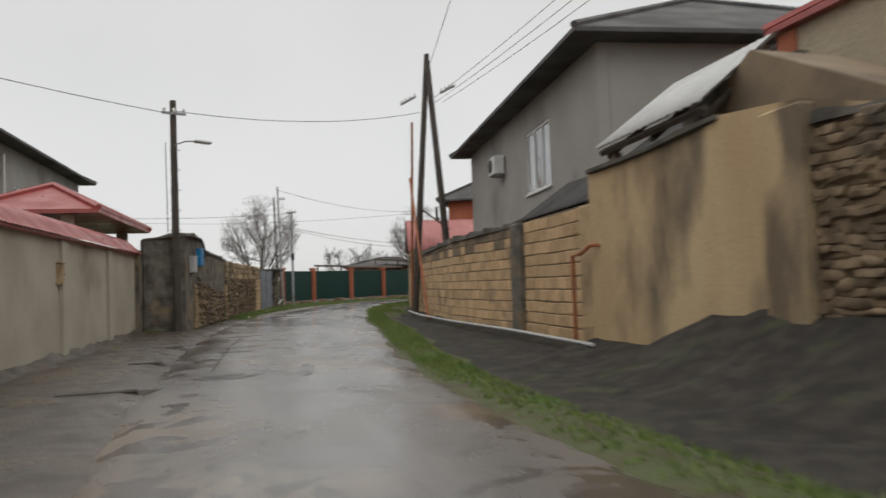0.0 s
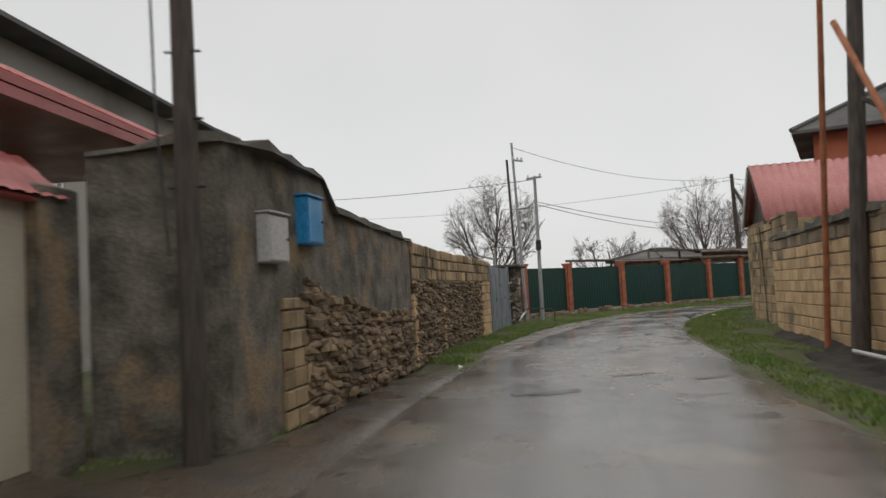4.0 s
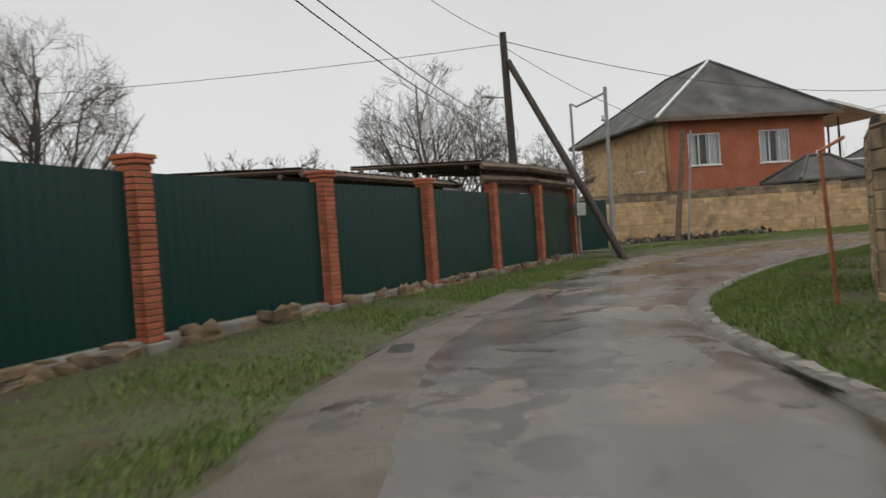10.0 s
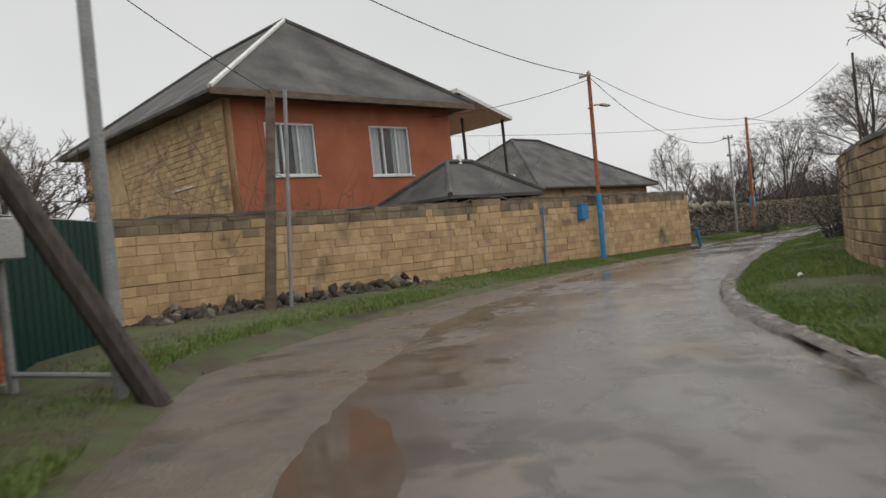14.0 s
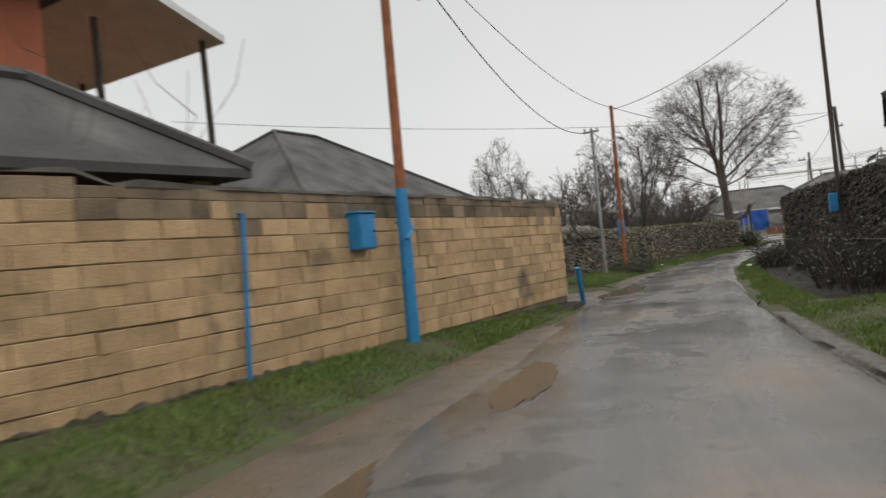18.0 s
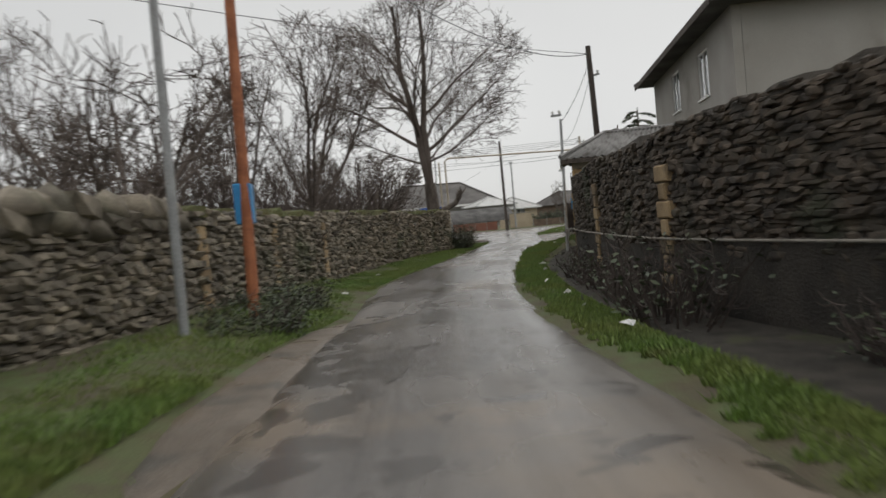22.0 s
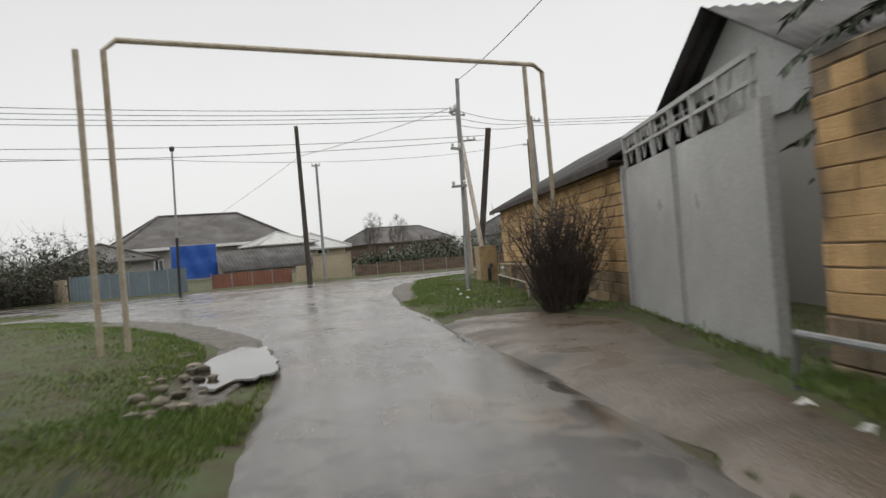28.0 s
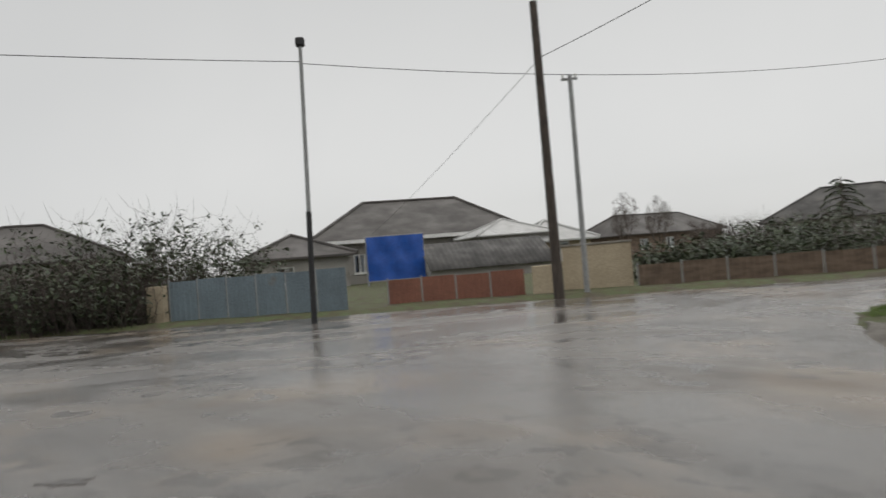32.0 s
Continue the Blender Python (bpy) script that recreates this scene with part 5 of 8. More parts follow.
ca = thing("gate_canopy", "red pressed tile hipped canopy over a gateway", "canopy", m=pose(-3.35, -0.7, 0, 0, 0, 84.8))
hip_roof(ca, 6.9, 2.6, 3.3, 4.15, 0.3, M_RED, inset=(2.2, 2.9))
for k in range(8):
    part("tile_row", Geo().box(-0.2 + 0.25 * k, 7.1 - 0.32 * k, -0.28 + 0.19 * k, -0.22 + 0.19 * k, 3.33 + 0.1 * k, 3.385 + 0.1 * k), M_RED, ca)
for cx in (0.2, 6.7):
    part("canopy_post", Geo().box(cx - 0.15, cx + 0.15, 0.35, 0.65, -0.1, 3.22), M_PLASTER, ca)
    part("canopy_post", Geo().box(cx - 0.15, cx + 0.15, 2.0, 2.3, -0.1, 3.22), M_PLASTER, ca)

# first stretch, the other side
h6 = house("grey_house", "two-storey grey cement house with dark hipped roof and an air conditioner", 9.87, 8.2, -98.5, 15.0, 9.0, 6.35, 9.0, M_GREYWALL, M_SLATE, over=0.75, windows=[(8.7, 11.2, 3.7, 5.5)], sashes=3)
ac = thing("air_conditioner", "white outdoor air conditioner on the grey house wall", "air conditioner", m=pose(9.13, 3.05, 0, 0, 0, -98.5))
part("case", Geo().box(0, 0.85, -0.42, -0.08, 4.75, 5.35, 0.02), M_WHITE, ac)
part("fan_grille", Geo().tube([(0.3, -0.43, 5.05), (0.3, -0.45, 5.05)], 0.23, 16), M_DARK, ac)
part("bracket", Geo().box(0.1, 0.14, -0.4, 0, 4.7, 4.74).box(0.7, 0.74, -0.4, 0, 4.7, 4.74), M_GREYPOLE, ac)
lr = thing("lean_to_shed", "lean-to shed with dark sheet roof against the block wall", "shed")
sheet_roof(lr, [(6.15, -9.3, 2.66), (6.55, -4.6, 2.6), (9.3, -4.2, 4.4), (9.0, -9.4, 4.5)], 24, 0.025, M_SLATE)
part("shed_wall", Geo().box(0, 5.0, 0, 0.2, -0.2, 4.25), M_GREYWALL, lr, m=pose(9.05, -4.3, 0, 0, 0, -92))
part("shed_side", Geo().add([(6.5, -4.75, 2.5), (9.1, -4.4, 2.5), (9.1, -4.4, 4.25), (6.5, -4.9, 2.5), (9.1, -4.55, 2.5), (9.1, -4.55, 4.25)], [(0, 1, 2), (5, 4, 3), (0, 3, 4, 1), (1, 4, 5, 2), (2, 5, 3, 0)]), M_GREYWALL, lr)
lr2 = thing("lean_to_roof", "pale metal sheet canopy above the yellow wall", "canopy")
sheet_roof(lr2, [(5.85, -9.75, 3.42), (5.95, -12.6, 3.6), (7.75, -12.0, 4.84), (7.6, -9.6, 4.67)], 14, 0.02, M_GATE2)
part("rafter_board", Geo().tube([(5.95, -9.75, 3.33), (6.05, -12.5, 3.5)], 0.06, 4), M_WOODPOLE, lr2)
for k in range(3):
    part("rafter", Geo().tube([(6.0 + 0.08 * k, -9.9 - 1.2 * k, 3.24 + 0.08 * k), (7.65 + 0.05 * k, -9.75 - 1.1 * k, 4.48 + 0.07 * k)], 0.05, 4), M_WOODPOLE, lr2)
part("canopy_wall", Geo().box(0, 3.0, 0, 0.2, 2.5, 4.4), M_DARKPL, lr2, m=pose(7.75, -9.5, 0, 0, 0, -92))
part("canopy_post", Geo().box(-0.08, 0.08, -0.08, 0.08, 2.6, 3.3), M_TIMBER, lr2, m=pose(6.1, -9.95, 0))
sg = thing("shed", "brown plastered shed with a sloping top behind the yellow wall", "shed")
part("shed_wall", Geo().add([(6.72, -11.6, 2.5), (6.9, -17.5, 2.5), (6.9, -17.5, 2.9), (6.82, -14.9, 3.2), (6.76, -12.6, 4.32), (6.72, -11.6, 3.7), (8.3, -11.6, 2.5), (8.5, -17.5, 2.5), (8.5, -17.5, 2.9), (8.4, -14.9, 3.2), (8.35, -12.6, 4.32), (8.3, -11.6, 3.7)], [(5, 4, 3, 2, 1, 0), (6, 7, 8, 9, 10, 11), (0, 1, 7, 6), (1, 2, 8, 7), (2, 3, 9, 8), (3, 4, 10, 9), (4, 5, 11, 10), (5, 0, 6, 11)]), M_BROWNPL, sg)
h7 = house("beige_house", "beige rendered house with an orange tile edge", 8.95, -10.7, -93, 12.0, 8.0, 5.3, 7.4, M_BEIGE, M_RED, over=0.18, windows=[(6, 7.4, 3.2, 4.6)])
part("orange_corner", Geo().box(-0.03, 0.42, -0.04, -0.002, 2.0, 5.25), M_BRICKW, h7)

# house with a faded red roof, its gable towards the lane
gh = thing("gable_house", "small block house with faded red sheet roof and dark boarded gable", "house", m=pose(8.95, 14.4, 0, 0, 0, 79))
part("gable_wall", Geo().box(0, 4.6, -0.25, 0, -0.2, 2.86), M_MORTAR, gh)
lay_blocks(gh, [(4.6, 0.0), (0.0, 0.0)], -0.1, 2.86, 1, (0, 5), 0.4, 0.24, M_BLOCKW, M_BLOCKWJ, seed=43, rough=0.02)
part("side_wall", Geo().box(0, 0.25, -8.0, -0.26, -0.2, 2.7), M_BLOCKWJ, gh)
part("side_wall", Geo().box(4.35, 4.6, -8.0, -0.26, -0.2, 2.7), M_BLOCKWJ, gh)
part("gable_board", Geo().add([(1.95, -0.2, 2.86), (4.5, -0.2, 2.86), (3.25, -0.2, 4.4), (1.95, -0.1, 2.86), (4.5, -0.1, 2.86), (3.25, -0.1, 4.4)], [(0, 1, 2), (5, 4, 3), (0, 3, 4, 1), (1, 4, 5, 2), (2, 5, 3, 0)]), M_WOODPOLE, gh, "dark weathered boarded gable")
sheet_roof(gh, [(1.55, 0.15, 2.78), (1.55, -8.3, 2.78), (3.25, -8.3, 4.48), (3.25, 0.15, 4.48)], 36, 0.02, M_PINK)
sheet_roof(gh, [(4.75, 0.15, 2.86), (4.75, -8.3, 2.86), (3.25, -8.3, 4.48), (3.25, 0.15, 4.48)], 36, 0.02, M_PINK)
part("verge_board", Geo().tube([(3.25, 0.16, 4.42), (4.75, 0.16, 2.8)], 0.045, 4), M_WHITE, gh)
part("verge_board", Geo().tube([(1.55, 0.16, 2.72), (3.25, 0.16, 4.42)], 0.035, 4), M_WOODPOLE, gh)
part("eave_beam", Geo().tube([(1.6, 0.05, 2.72), (1.6, -7.9, 2.72)], 0.06, 4), M_TIMBER, gh)
part("wall_crack", Geo().tube([(2.95, 0.035, 2.7), (2.9, 0.035, 1.8), (2.8, 0.035, 0.9), (2.78, 0.035, 0.1)], 0.016, 4), M_DARK, gh)
h8 = house("brick_house", "tall red brick house with white downpipe behind the block wall", 15.0, 25.0, 243, 5.0, 6.0, 5.8, 7.8, M_BRICKW, M_SLATE, over=0.6)
part("downpipe", Geo().tube([(0.1, -0.1, 0), (0.1, -0.1, 5.7)], 0.05, 6), M_WHITE, h8)
lr3 = thing("lean_to_roof", "grey sheet lean-to roof behind the patched wall", "canopy")
sheet_roof(lr3, [(10.45, 19.6, 2.98), (12.55, 24.9, 2.92), (15.2, 23.8, 3.7), (13.1, 18.6, 3.75)], 24, 0.025, M_SLATE)
part("canopy_post", Geo().box(13.0, 13.2, 19.0, 19.2, -0.2, 3.6).box(14.9, 15.1, 23.6, 23.8, -0.2, 3.55), M_TIMBER, lr3)

# ---- long block building at the lane's end, and its gate ----
b9 = thing("block_building", "long tan limestone block building with dark overhanging eaves", "building", m=pose(111.6, 23.5, 0, 0, 0, 161))
LB = 16.6
part("front_wall", Geo().box(0, LB, 0, 0.3, -0.3, 2.55), M_MORTAR, b9)
lay_blocks(b9, [(0, 0), (LB, 0)], 0.615, 2.55, 1, (1, 14), 0.5, 0.205, M_BLOCKY, M_BLOCKYJ, seed=44, rough=0.01, joint=0.013, ch=0.016)
lay_blocks(b9, [(0, 0), (9.5, 0)], 0.0, 0.615, 1, (1, 9), 0.5, 0.205, M_BLOCKD, M_BLOCKDJ, seed=45, rough=0.014)
lay_blocks(b9, [(9.5, 0), (LB, 0)], 0.0, 0.615, 1, (0, 5), 0.5, 0.205, M_BLOCKW, M_BLOCKWJ, seed=46, rough=0.01)
part("end_wall", Geo().box(0, 0.3, 0.31, 7, -0.3, 2.55), M_BLOCKJ, b9)
part("end_wall", Geo().box(LB - 0.3, LB, 0.31, 7, -0.3, 2.55), M_BLOCKJ, b9)
part("back_wall", Geo().box(0.31, LB - 0.31, 6.7, 7, -0.3, 2.55), M_BLOCKJ, b9)
part("footing", Geo().box(0, LB, -0.06, 0.0, -0.3, 0.02), M_CAP, b9)
sheet_roof(b9, [(-0.7, -0.32, 2.6), (LB + 0.3, -0.32, 2.6), (LB + 0.3, 3.5, 4.45), (-0.7, 3.5, 4.45)], 80, 0.025, M_SLATE)
sheet_roof(b9, [(-0.7, 7.5, 2.55), (LB + 0.3, 7.5, 2.55), (LB + 0.3, 3.5, 4.45), (-0.7, 3.5, 4.45)], 80, 0.025, M_SLATE)
part("eave_board", Geo().box(-0.7, LB + 0.3, -0.345, -0.31, 2.47, 2.6), M_WOODPOLE, b9)
part("soffit", Geo().box(-0.7, LB + 0.3, -0.29, 0.3, 2.555, 2.575), M_WOODPOLE, b9)
b9g = thing("gable_roof", "grey gabled roof of a house behind the steel gate", "house", m=pose(97.8, 26.5, 0, 0, 0, 161))
part("house_wall", Geo().box(0, 7, 0.2, 5, -0.2, 2.9), M_GREYWALL, b9g)
sheet_roof(b9g, [(-0.5, -0.4, 2.9), (-0.5, 5.4, 2.9), (3.5, 5.4, 4.9), (3.5, -0.4, 4.9)], 24, 0.025, M_SLATE)
sheet_roof(b9g, [(7.5, -0.4, 2.9), (7.5, 5.4, 2.9), (3.5, 5.4, 4.9), (3.5, -0.4, 4.9)], 24, 0.025, M_SLATE)
part("gable_board", Geo().add([(0, 0.1, 2.9), (7, 0.1, 2.9), (3.5, 0.1, 4.8), (0, 0.2, 2.9), (7, 0.2, 2.9), (3.5, 0.2, 4.8)], [(0, 1, 2), (5, 4, 3), (0, 3, 4, 1), (1, 4, 5, 2), (2, 5, 3, 0)]), M_GATE2, b9g)


def steel_gate(name, label, x, y, turn, W, H, material, leaves=2, wicket=False, ribs=False):
    g = thing(name, label, "gate", kind="structure", m=pose(x, y, 0, 0, 0, turn))
    for k in (0, leaves):
        part("gate_post", Geo().box(W * k / leaves - 0.06, W * k / leaves + 0.06, -0.06, 0.06, -0.3, H + 0.05), material, g)
    for k in range(leaves):
        a, b = W * k / leaves + 0.07, W * (k + 1) / leaves - (0.07 if k == leaves - 1 else 0.012)
        if ribs:
            leaf = part("gate_leaf", corrugated(b - a, H - 0.06, 0.2, 0.02), material, g, m=pose(a, 0, 0.05))
        else:
            leaf = part("gate_leaf", Geo().box(a, b, -0.012, 0.012, 0.05, H - 0.02), material, g)
            for z in (0.08, H * 0.5, H - 0.1):
                part("rail", Geo().box(a + 0.01, b - 0.01, 0.013, 0.05, z, z + 0.05), material, leaf)
            for u in (a + 0.01, b - 0.06):
                part("stile", Geo().box(u, u + 0.05, -0.03, -0.013, 0.06, H - 0.03), material, leaf)
    if wicket:
        part("wicket_door", Geo().box(0.28, 1.15, -0.035, -0.031, 0.12, 1.92).box(0.28, 1.15, -0.045, -0.036, 1.88, 1.92).box(1.11, 1.15, -0.045, -0.036, 0.12, 1.88).box(0.28, 0.32, -0.045, -0.036, 0.12, 1.88), material, g)
        part("handle", Geo().tube([(1.05, -0.06, 1.0), (1.05, -0.06, 1.14)], 0.012, 6), M_DARK, g)
    return g


steel_gate("gate_1", "blue-grey painted steel double gate in a block wall", 2.06, 19.82, 78.6, 4.5, 2.16, M_GATE, wicket=True)
steel_gate("gate_3", "bright blue painted steel gate beside a block pier", 51.25, 46.2, 8.0, 4.2, 2.4, M_BLUE)
g2 = steel_gate("gate_2", "light grey steel double gate under an arched rail", 95.65, 29.05, 156.5, 6.1, 2.42, M_GATE2)
for k in range(7):
    u = 0.2 + k * 0.95
    part("finial_bar", Geo().box(u - 0.03, u + 0.03, -0.03, 0.03, 2.4, 2.95), M_GATE2, g2)
part("top_rail", Geo().box(0.1, 6.0, -0.025, 0.025, 2.9, 2.96).box(0.1, 6.0, -0.02, 0.02, 2.65, 2.69), M_GATE2, g2)
for k in range(13):
    part("scroll_bar", Geo().tube([(0.2 + 0.45 * k, 0, 2.44), (0.42 + 0.45 * k, 0, 2.9), (0.64 + 0.45 * k, 0, 2.44)], 0.012, 5), M_GATE2, g2)

# ---- green fence ----
FP = [(1.6, 26.9), (4.09, 29.92), (6.46, 32.6), (9.6, 35.35), (12.58, 37.8), (15.83, 40.78), (18.38, 42.58), (21.75, 45.7)]
fence = thing("fence_green", "dark green profiled sheet fence between orange brick pillars", "fence", kind="structure")
BRICK = Geo().box(-0.115, 0.115, -0.05, 0.05, 0, 0.066, 0.005).mesh("brick", M_BRICK)
for i, (x, y) in enumerate(FP[1:], 1):
    nx, ny = FP[min(i + 1, len(FP) - 1)]
    px, py = FP[i - 1]
    a = math.atan2(ny - py, nx - px)
    pil = part("pillar", Geo().box(-0.135, 0.135, -0.135, 0.135, -0.2, 2.36), M_MORTAR, fence, "orange brick pillar", m=Matrix.Translation((x, y, 0)) @ Matrix.Rotation(a, 4, "Z"))
    for c in range(27):
        z = 0.2 + c * 0.08
        for k in range(4):
            m = Matrix.Rotation(math.pi / 2 * k + (math.pi if c % 2 else 0), 4, "Z") @ Matrix.Translation((-0.03 if c % 2 == 0 else 0.03, -0.098, z + (0.002 if k % 2 else 0)))
            part("brick", BRICK, None, pil, m=m)
    part("pillar_foot", Geo().box(-0.2, 0.2, -0.2, 0.2, -0.2, 0.19, 0.02), M_CONC, pil)
    if i in (5, 6, 7):
        part("beam_pad", Geo().box(-0.15, 0.15, -0.15, 0.15, 2.36, 2.53, 0.006), M_BRICK, pil)
        continue
    part("pillar_cap", Geo().box(-0.175, 0.175, -0.175, 0.175, 2.36, 2.42, 0.01).box(-0.195, 0.195, -0.195, 0.195, 2.42, 2.48, 0.012), M_BRICK, pil)
for i in range(len(FP) - 1):
    (ax, ay), (bx, by) = FP[i], FP[i + 1]
    L = math.hypot(bx - ax, by - ay)
    a = math.degrees(math.atan2(by - ay, bx - ax))
    part("sheet_panel", corrugated(L - 0.36, 2.0, 0.19, 0.006), M_GREEN, fence, m=pose(ax, ay, 0.27, 0, 0, a) @ pose(0.18, 0, 0))
    part("plinth", Geo().box(0.25, L - 0.25, -0.13, 0.13, -0.2, 0.24, 0.02), M_CONC, fence, m=pose(ax, ay, 0, 0, 0, a))
    lay_stones(fence, [(ax + (bx - ax) * 0.3 / L + 0.13 * math.sin(radians(a)), ay + (by - ay) * 0.3 / L - 0.13 * math.cos(radians(a))), (bx - (bx - ax) * 0.3 / L + 0.13 * math.sin(radians(a)), by - (by - ay) * 0.3 / L - 0.13 * math.cos(radians(a)))], 0.02, 0.22, 1, (0, 5) if 1 < i < 6 else (-2, -1), (0.1, 0.16), (0.2, 0.4), M_STONEB, M_STONEBJ, seed=50 + i, depth=0.035, name="plinth_stone")
door = thing("gate_green", "dark green sheet door between grey steel posts", "gate", kind="structure", m=pose(21.95, 46.0, 0, 0, 0, 32))
part("gate_leaf", corrugated(3.4, 2.05, 0.2, 0.02), M_GREEN, door, m=pose(0.1, 0, 0.1))
part("gate_frame", Geo().box(0.02, 3.6, 0.02, 0.07, 2.1, 2.17).box(3.52, 3.6, 0.02, 0.07, 0, 2.1).box(0.02, 0.09, 0.02, 0.07, 0, 2.1), M_GATE2, door)

# timber lean-to behind the green fence
lt = thing("lean_to_roof", "long timber lean-to roof behind the green fence", "canopy")
def lean_to(line, z, depth, rise):
    """A stretch of lean-to roof with its boards, from a front line back over the yard."""
    for (ax, ay), (bx, by) in zip(line, line[1:]):
        d = Vector((bx - ax, by - ay, 0)).normalized()
        nrm = Vector((-d.y, d.x, 0))
        a0, b0 = Vector((ax, ay, z)), Vector((bx, by, z))
        up = Vector((0, 0, rise))
        sheet_roof(lt, [a0, b0, b0 + nrm * depth + up, a0 + nrm * depth + up], 14, 0.02, M_HAZEROOF)
        part("fascia_board", Geo().tube([a0 - Vector((0, 0, 0.1)), b0 - Vector((0, 0, 0.1))], 0.075, 4), M_TIMBER, lt)
        part("beam", Geo().tube([a0 + nrm * 0.5 - Vector((0, 0, 0.12)), b0 + nrm * 0.5 - Vector((0, 0, 0.12))], 0.06, 4), M_TIMBER, lt)
        for u in (0.05, 1.4, 2.7):
            part("rafter", Geo().tube([a0 + d * u - Vector((0, 0, 0.05)), a0 + d * u + nrm * depth + up - Vector((0, 0, 0.06))], 0.045, 4), M_TIMBER, lt)
        part("roof_post", Geo().box(-0.06, 0.06, -0.06, 0.06, -0.2, z + rise - 0.1), M_TIMBER, lt, m=Matrix.Translation(a0 + nrm * (depth - 0.4) - Vector((0, 0, z))))


lean_to([(15.45, 40.45), (18.3, 42.3), (21.95, 45.6)], 3.1, 4.4, 0.3)
for (ax, ay), (bx, by) in zip([(15.62, 40.85), (18.4, 42.85)], [(18.35, 42.8), (21.9, 46.0)]):
    L = math.hypot(bx - ax, by - ay)
    part("back_boarding", Geo().box(0, L, 0, 0.03, 2.3, 3.02), M_TIMBER, lt, m=pose(ax, ay, 0, 0, 0, math.degrees(math.atan2(by - ay, bx - ax))))
for (ax, ay), (bx, by) in zip([(15.45, 40.5), (18.3, 42.38)], [(18.25, 42.42), (21.9, 45.68)]):
    part("wall_beam", Geo().tube([(ax, ay, 2.62), (bx, by, 2.66)], 0.11, 4), M_TIMBER, lt)
    part("eave_board", Geo().tube([(ax - 0.05, ay - 0.14, 2.96), (bx - 0.05, by - 0.14, 2.98)], 0.085, 4), M_TIMBER, lt)
lean_to([(9.6, 36.6), (12.4, 39.0), (15.3, 41.6)], 2.66, 3.4, 0.2)
sh = house("dark_shed", "dark timber shed with brown sheet roof behind the fence", 15.0, 47.5, 38, 6.0, 4.0, 2.9, 3.7, M_TIMBER, M_HAZEROOF, over=0.4, category="shed")

# ---- houses across the junction ----
def recede(k, ob):
    """Puts a thing k times as far from the junction's near corner, at k times its size."""
    c = Vector((101.0, 33.2, 1.25))
    p = c + (ob.matrix_basis.translation - c) * k
    ob.matrix_basis = Matrix.Translation(p) @ ob.matrix_basis.to_3x3().to_4x4() @ Matrix.Scale(k, 4)
    return ob


far = recede(1.7, house("grey_house", "grey single-storey house with brown hipped roof behind a fence", 143.5, 35.9, -81.7, 10.9, 10.0, 2.75, 5.15, M_GREYWALL, M_HAZEROOF, over=0.5, windows=[(1.0, 1.6, 1.1, 2.1), (1.9, 2.5, 1.1, 2.1)], inset=(3.8, 2.55), cap=M_HAZEROOF))
part("white_eave", Geo().box(-0.5, 11.4, -0.53, -0.5, 2.66, 2.84), M_WHITE, far)
an = recede(1.7, house("grey_annex", "grey annex with steps and brown roof", 139.8, 38.7, -78, 4.6, 6.0, 2.05, 3.3, M_GREYWALL, M_HAZEROOF, over=0.4, windows=[(1.2, 2.0, 0.9, 1.7)], category="annex"))
tp = recede(1.62, thing("tarpaulin", "bright blue tarpaulin hung on a frame before the grey house", "tarpaulin", m=pose(138.2, 33.3, 0, 0, 0, -82)))
v = []
for k in range(13):
    for j in range(7):
        v.append((2.6 * k / 12, 0.05 * math.sin(k * 1.3 + j) + 0.03 * math.sin(j * 2.1), 0.75 + 1.95 * j / 6))
part("sheet", to_mesh("sheet", v, [(k * 7 + j, k * 7 + 7 + j, k * 7 + 8 + j, k * 7 + j + 1) for k in range(12) for j in range(6)], M_TARP, True), None, tp)
for u in (0.0, 2.6):
    part("frame_post", Geo().tube([(u, 0.08, -0.2), (u, 0.08, 2.75)], 0.04, 6), M_GREYPOLE, tp)
part("top_bar", Geo().tube([(0, 0.08, 2.72), (2.6, 0.08, 2.72)], 0.03, 6), M_GREYPOLE, tp)
sb = recede(1.6, thing("sheet_shed", "low shed with sloping grey slate roof above a red-brown fence", "shed", m=pose(137.6, 30.6, 0, 0, 0, -84)))
sheet_roof(sb, [(0, 0, 1.0), (6.0, 0, 1.0), (6.0, 2.6, 2.25), (0, 2.6, 2.25)], 24, 0.02, M_SLATE)
part("shed_wall", Geo().box(0.1, 5.9, 0.3, 2.5, -0.2, 0.98), M_GREYWALL, sb)


def sheet_fence(name, label, x, y, turn, L, H, material, n, z=0.0):
    f = thing(name, label, "fence", m=pose(x, y, z, 0, 0, turn), kind="structure")
    for k in range(n):
        part("sheet_panel", corrugated(L / n - 0.06, H, 0.2, 0.02), material, f, m=pose(k * L / n, 0, 0.03 * (k % 2)))
        part("post", Geo().box(L * k / n - 0.05, L * k / n, 0.01, 0.06, -0.2, H + 0.08), M_GREYPOLE, f)
    return f


sheet_fence("fence_red", "low red-brown sheet fence", 131.9, 32.6, -102.5, 4.7, 0.9, M_ORANGEFENCE, 4)
sheet_fence("fence_blue", "faded blue-grey sheet fence", 133.1, 40.2, -106.0, 6.5, 1.45, M_BLUEFENCE, 6)
gp1 = tagged(part("gate_post", Geo().box(-0.35, 0.35, -0.2, 0.2, -0.2, 1.0, 0.02), M_BEIGE, None, m=pose(130.6, 27.5, 0, 0, 0, 78)), "pale yellow rendered gate post", "gate post")
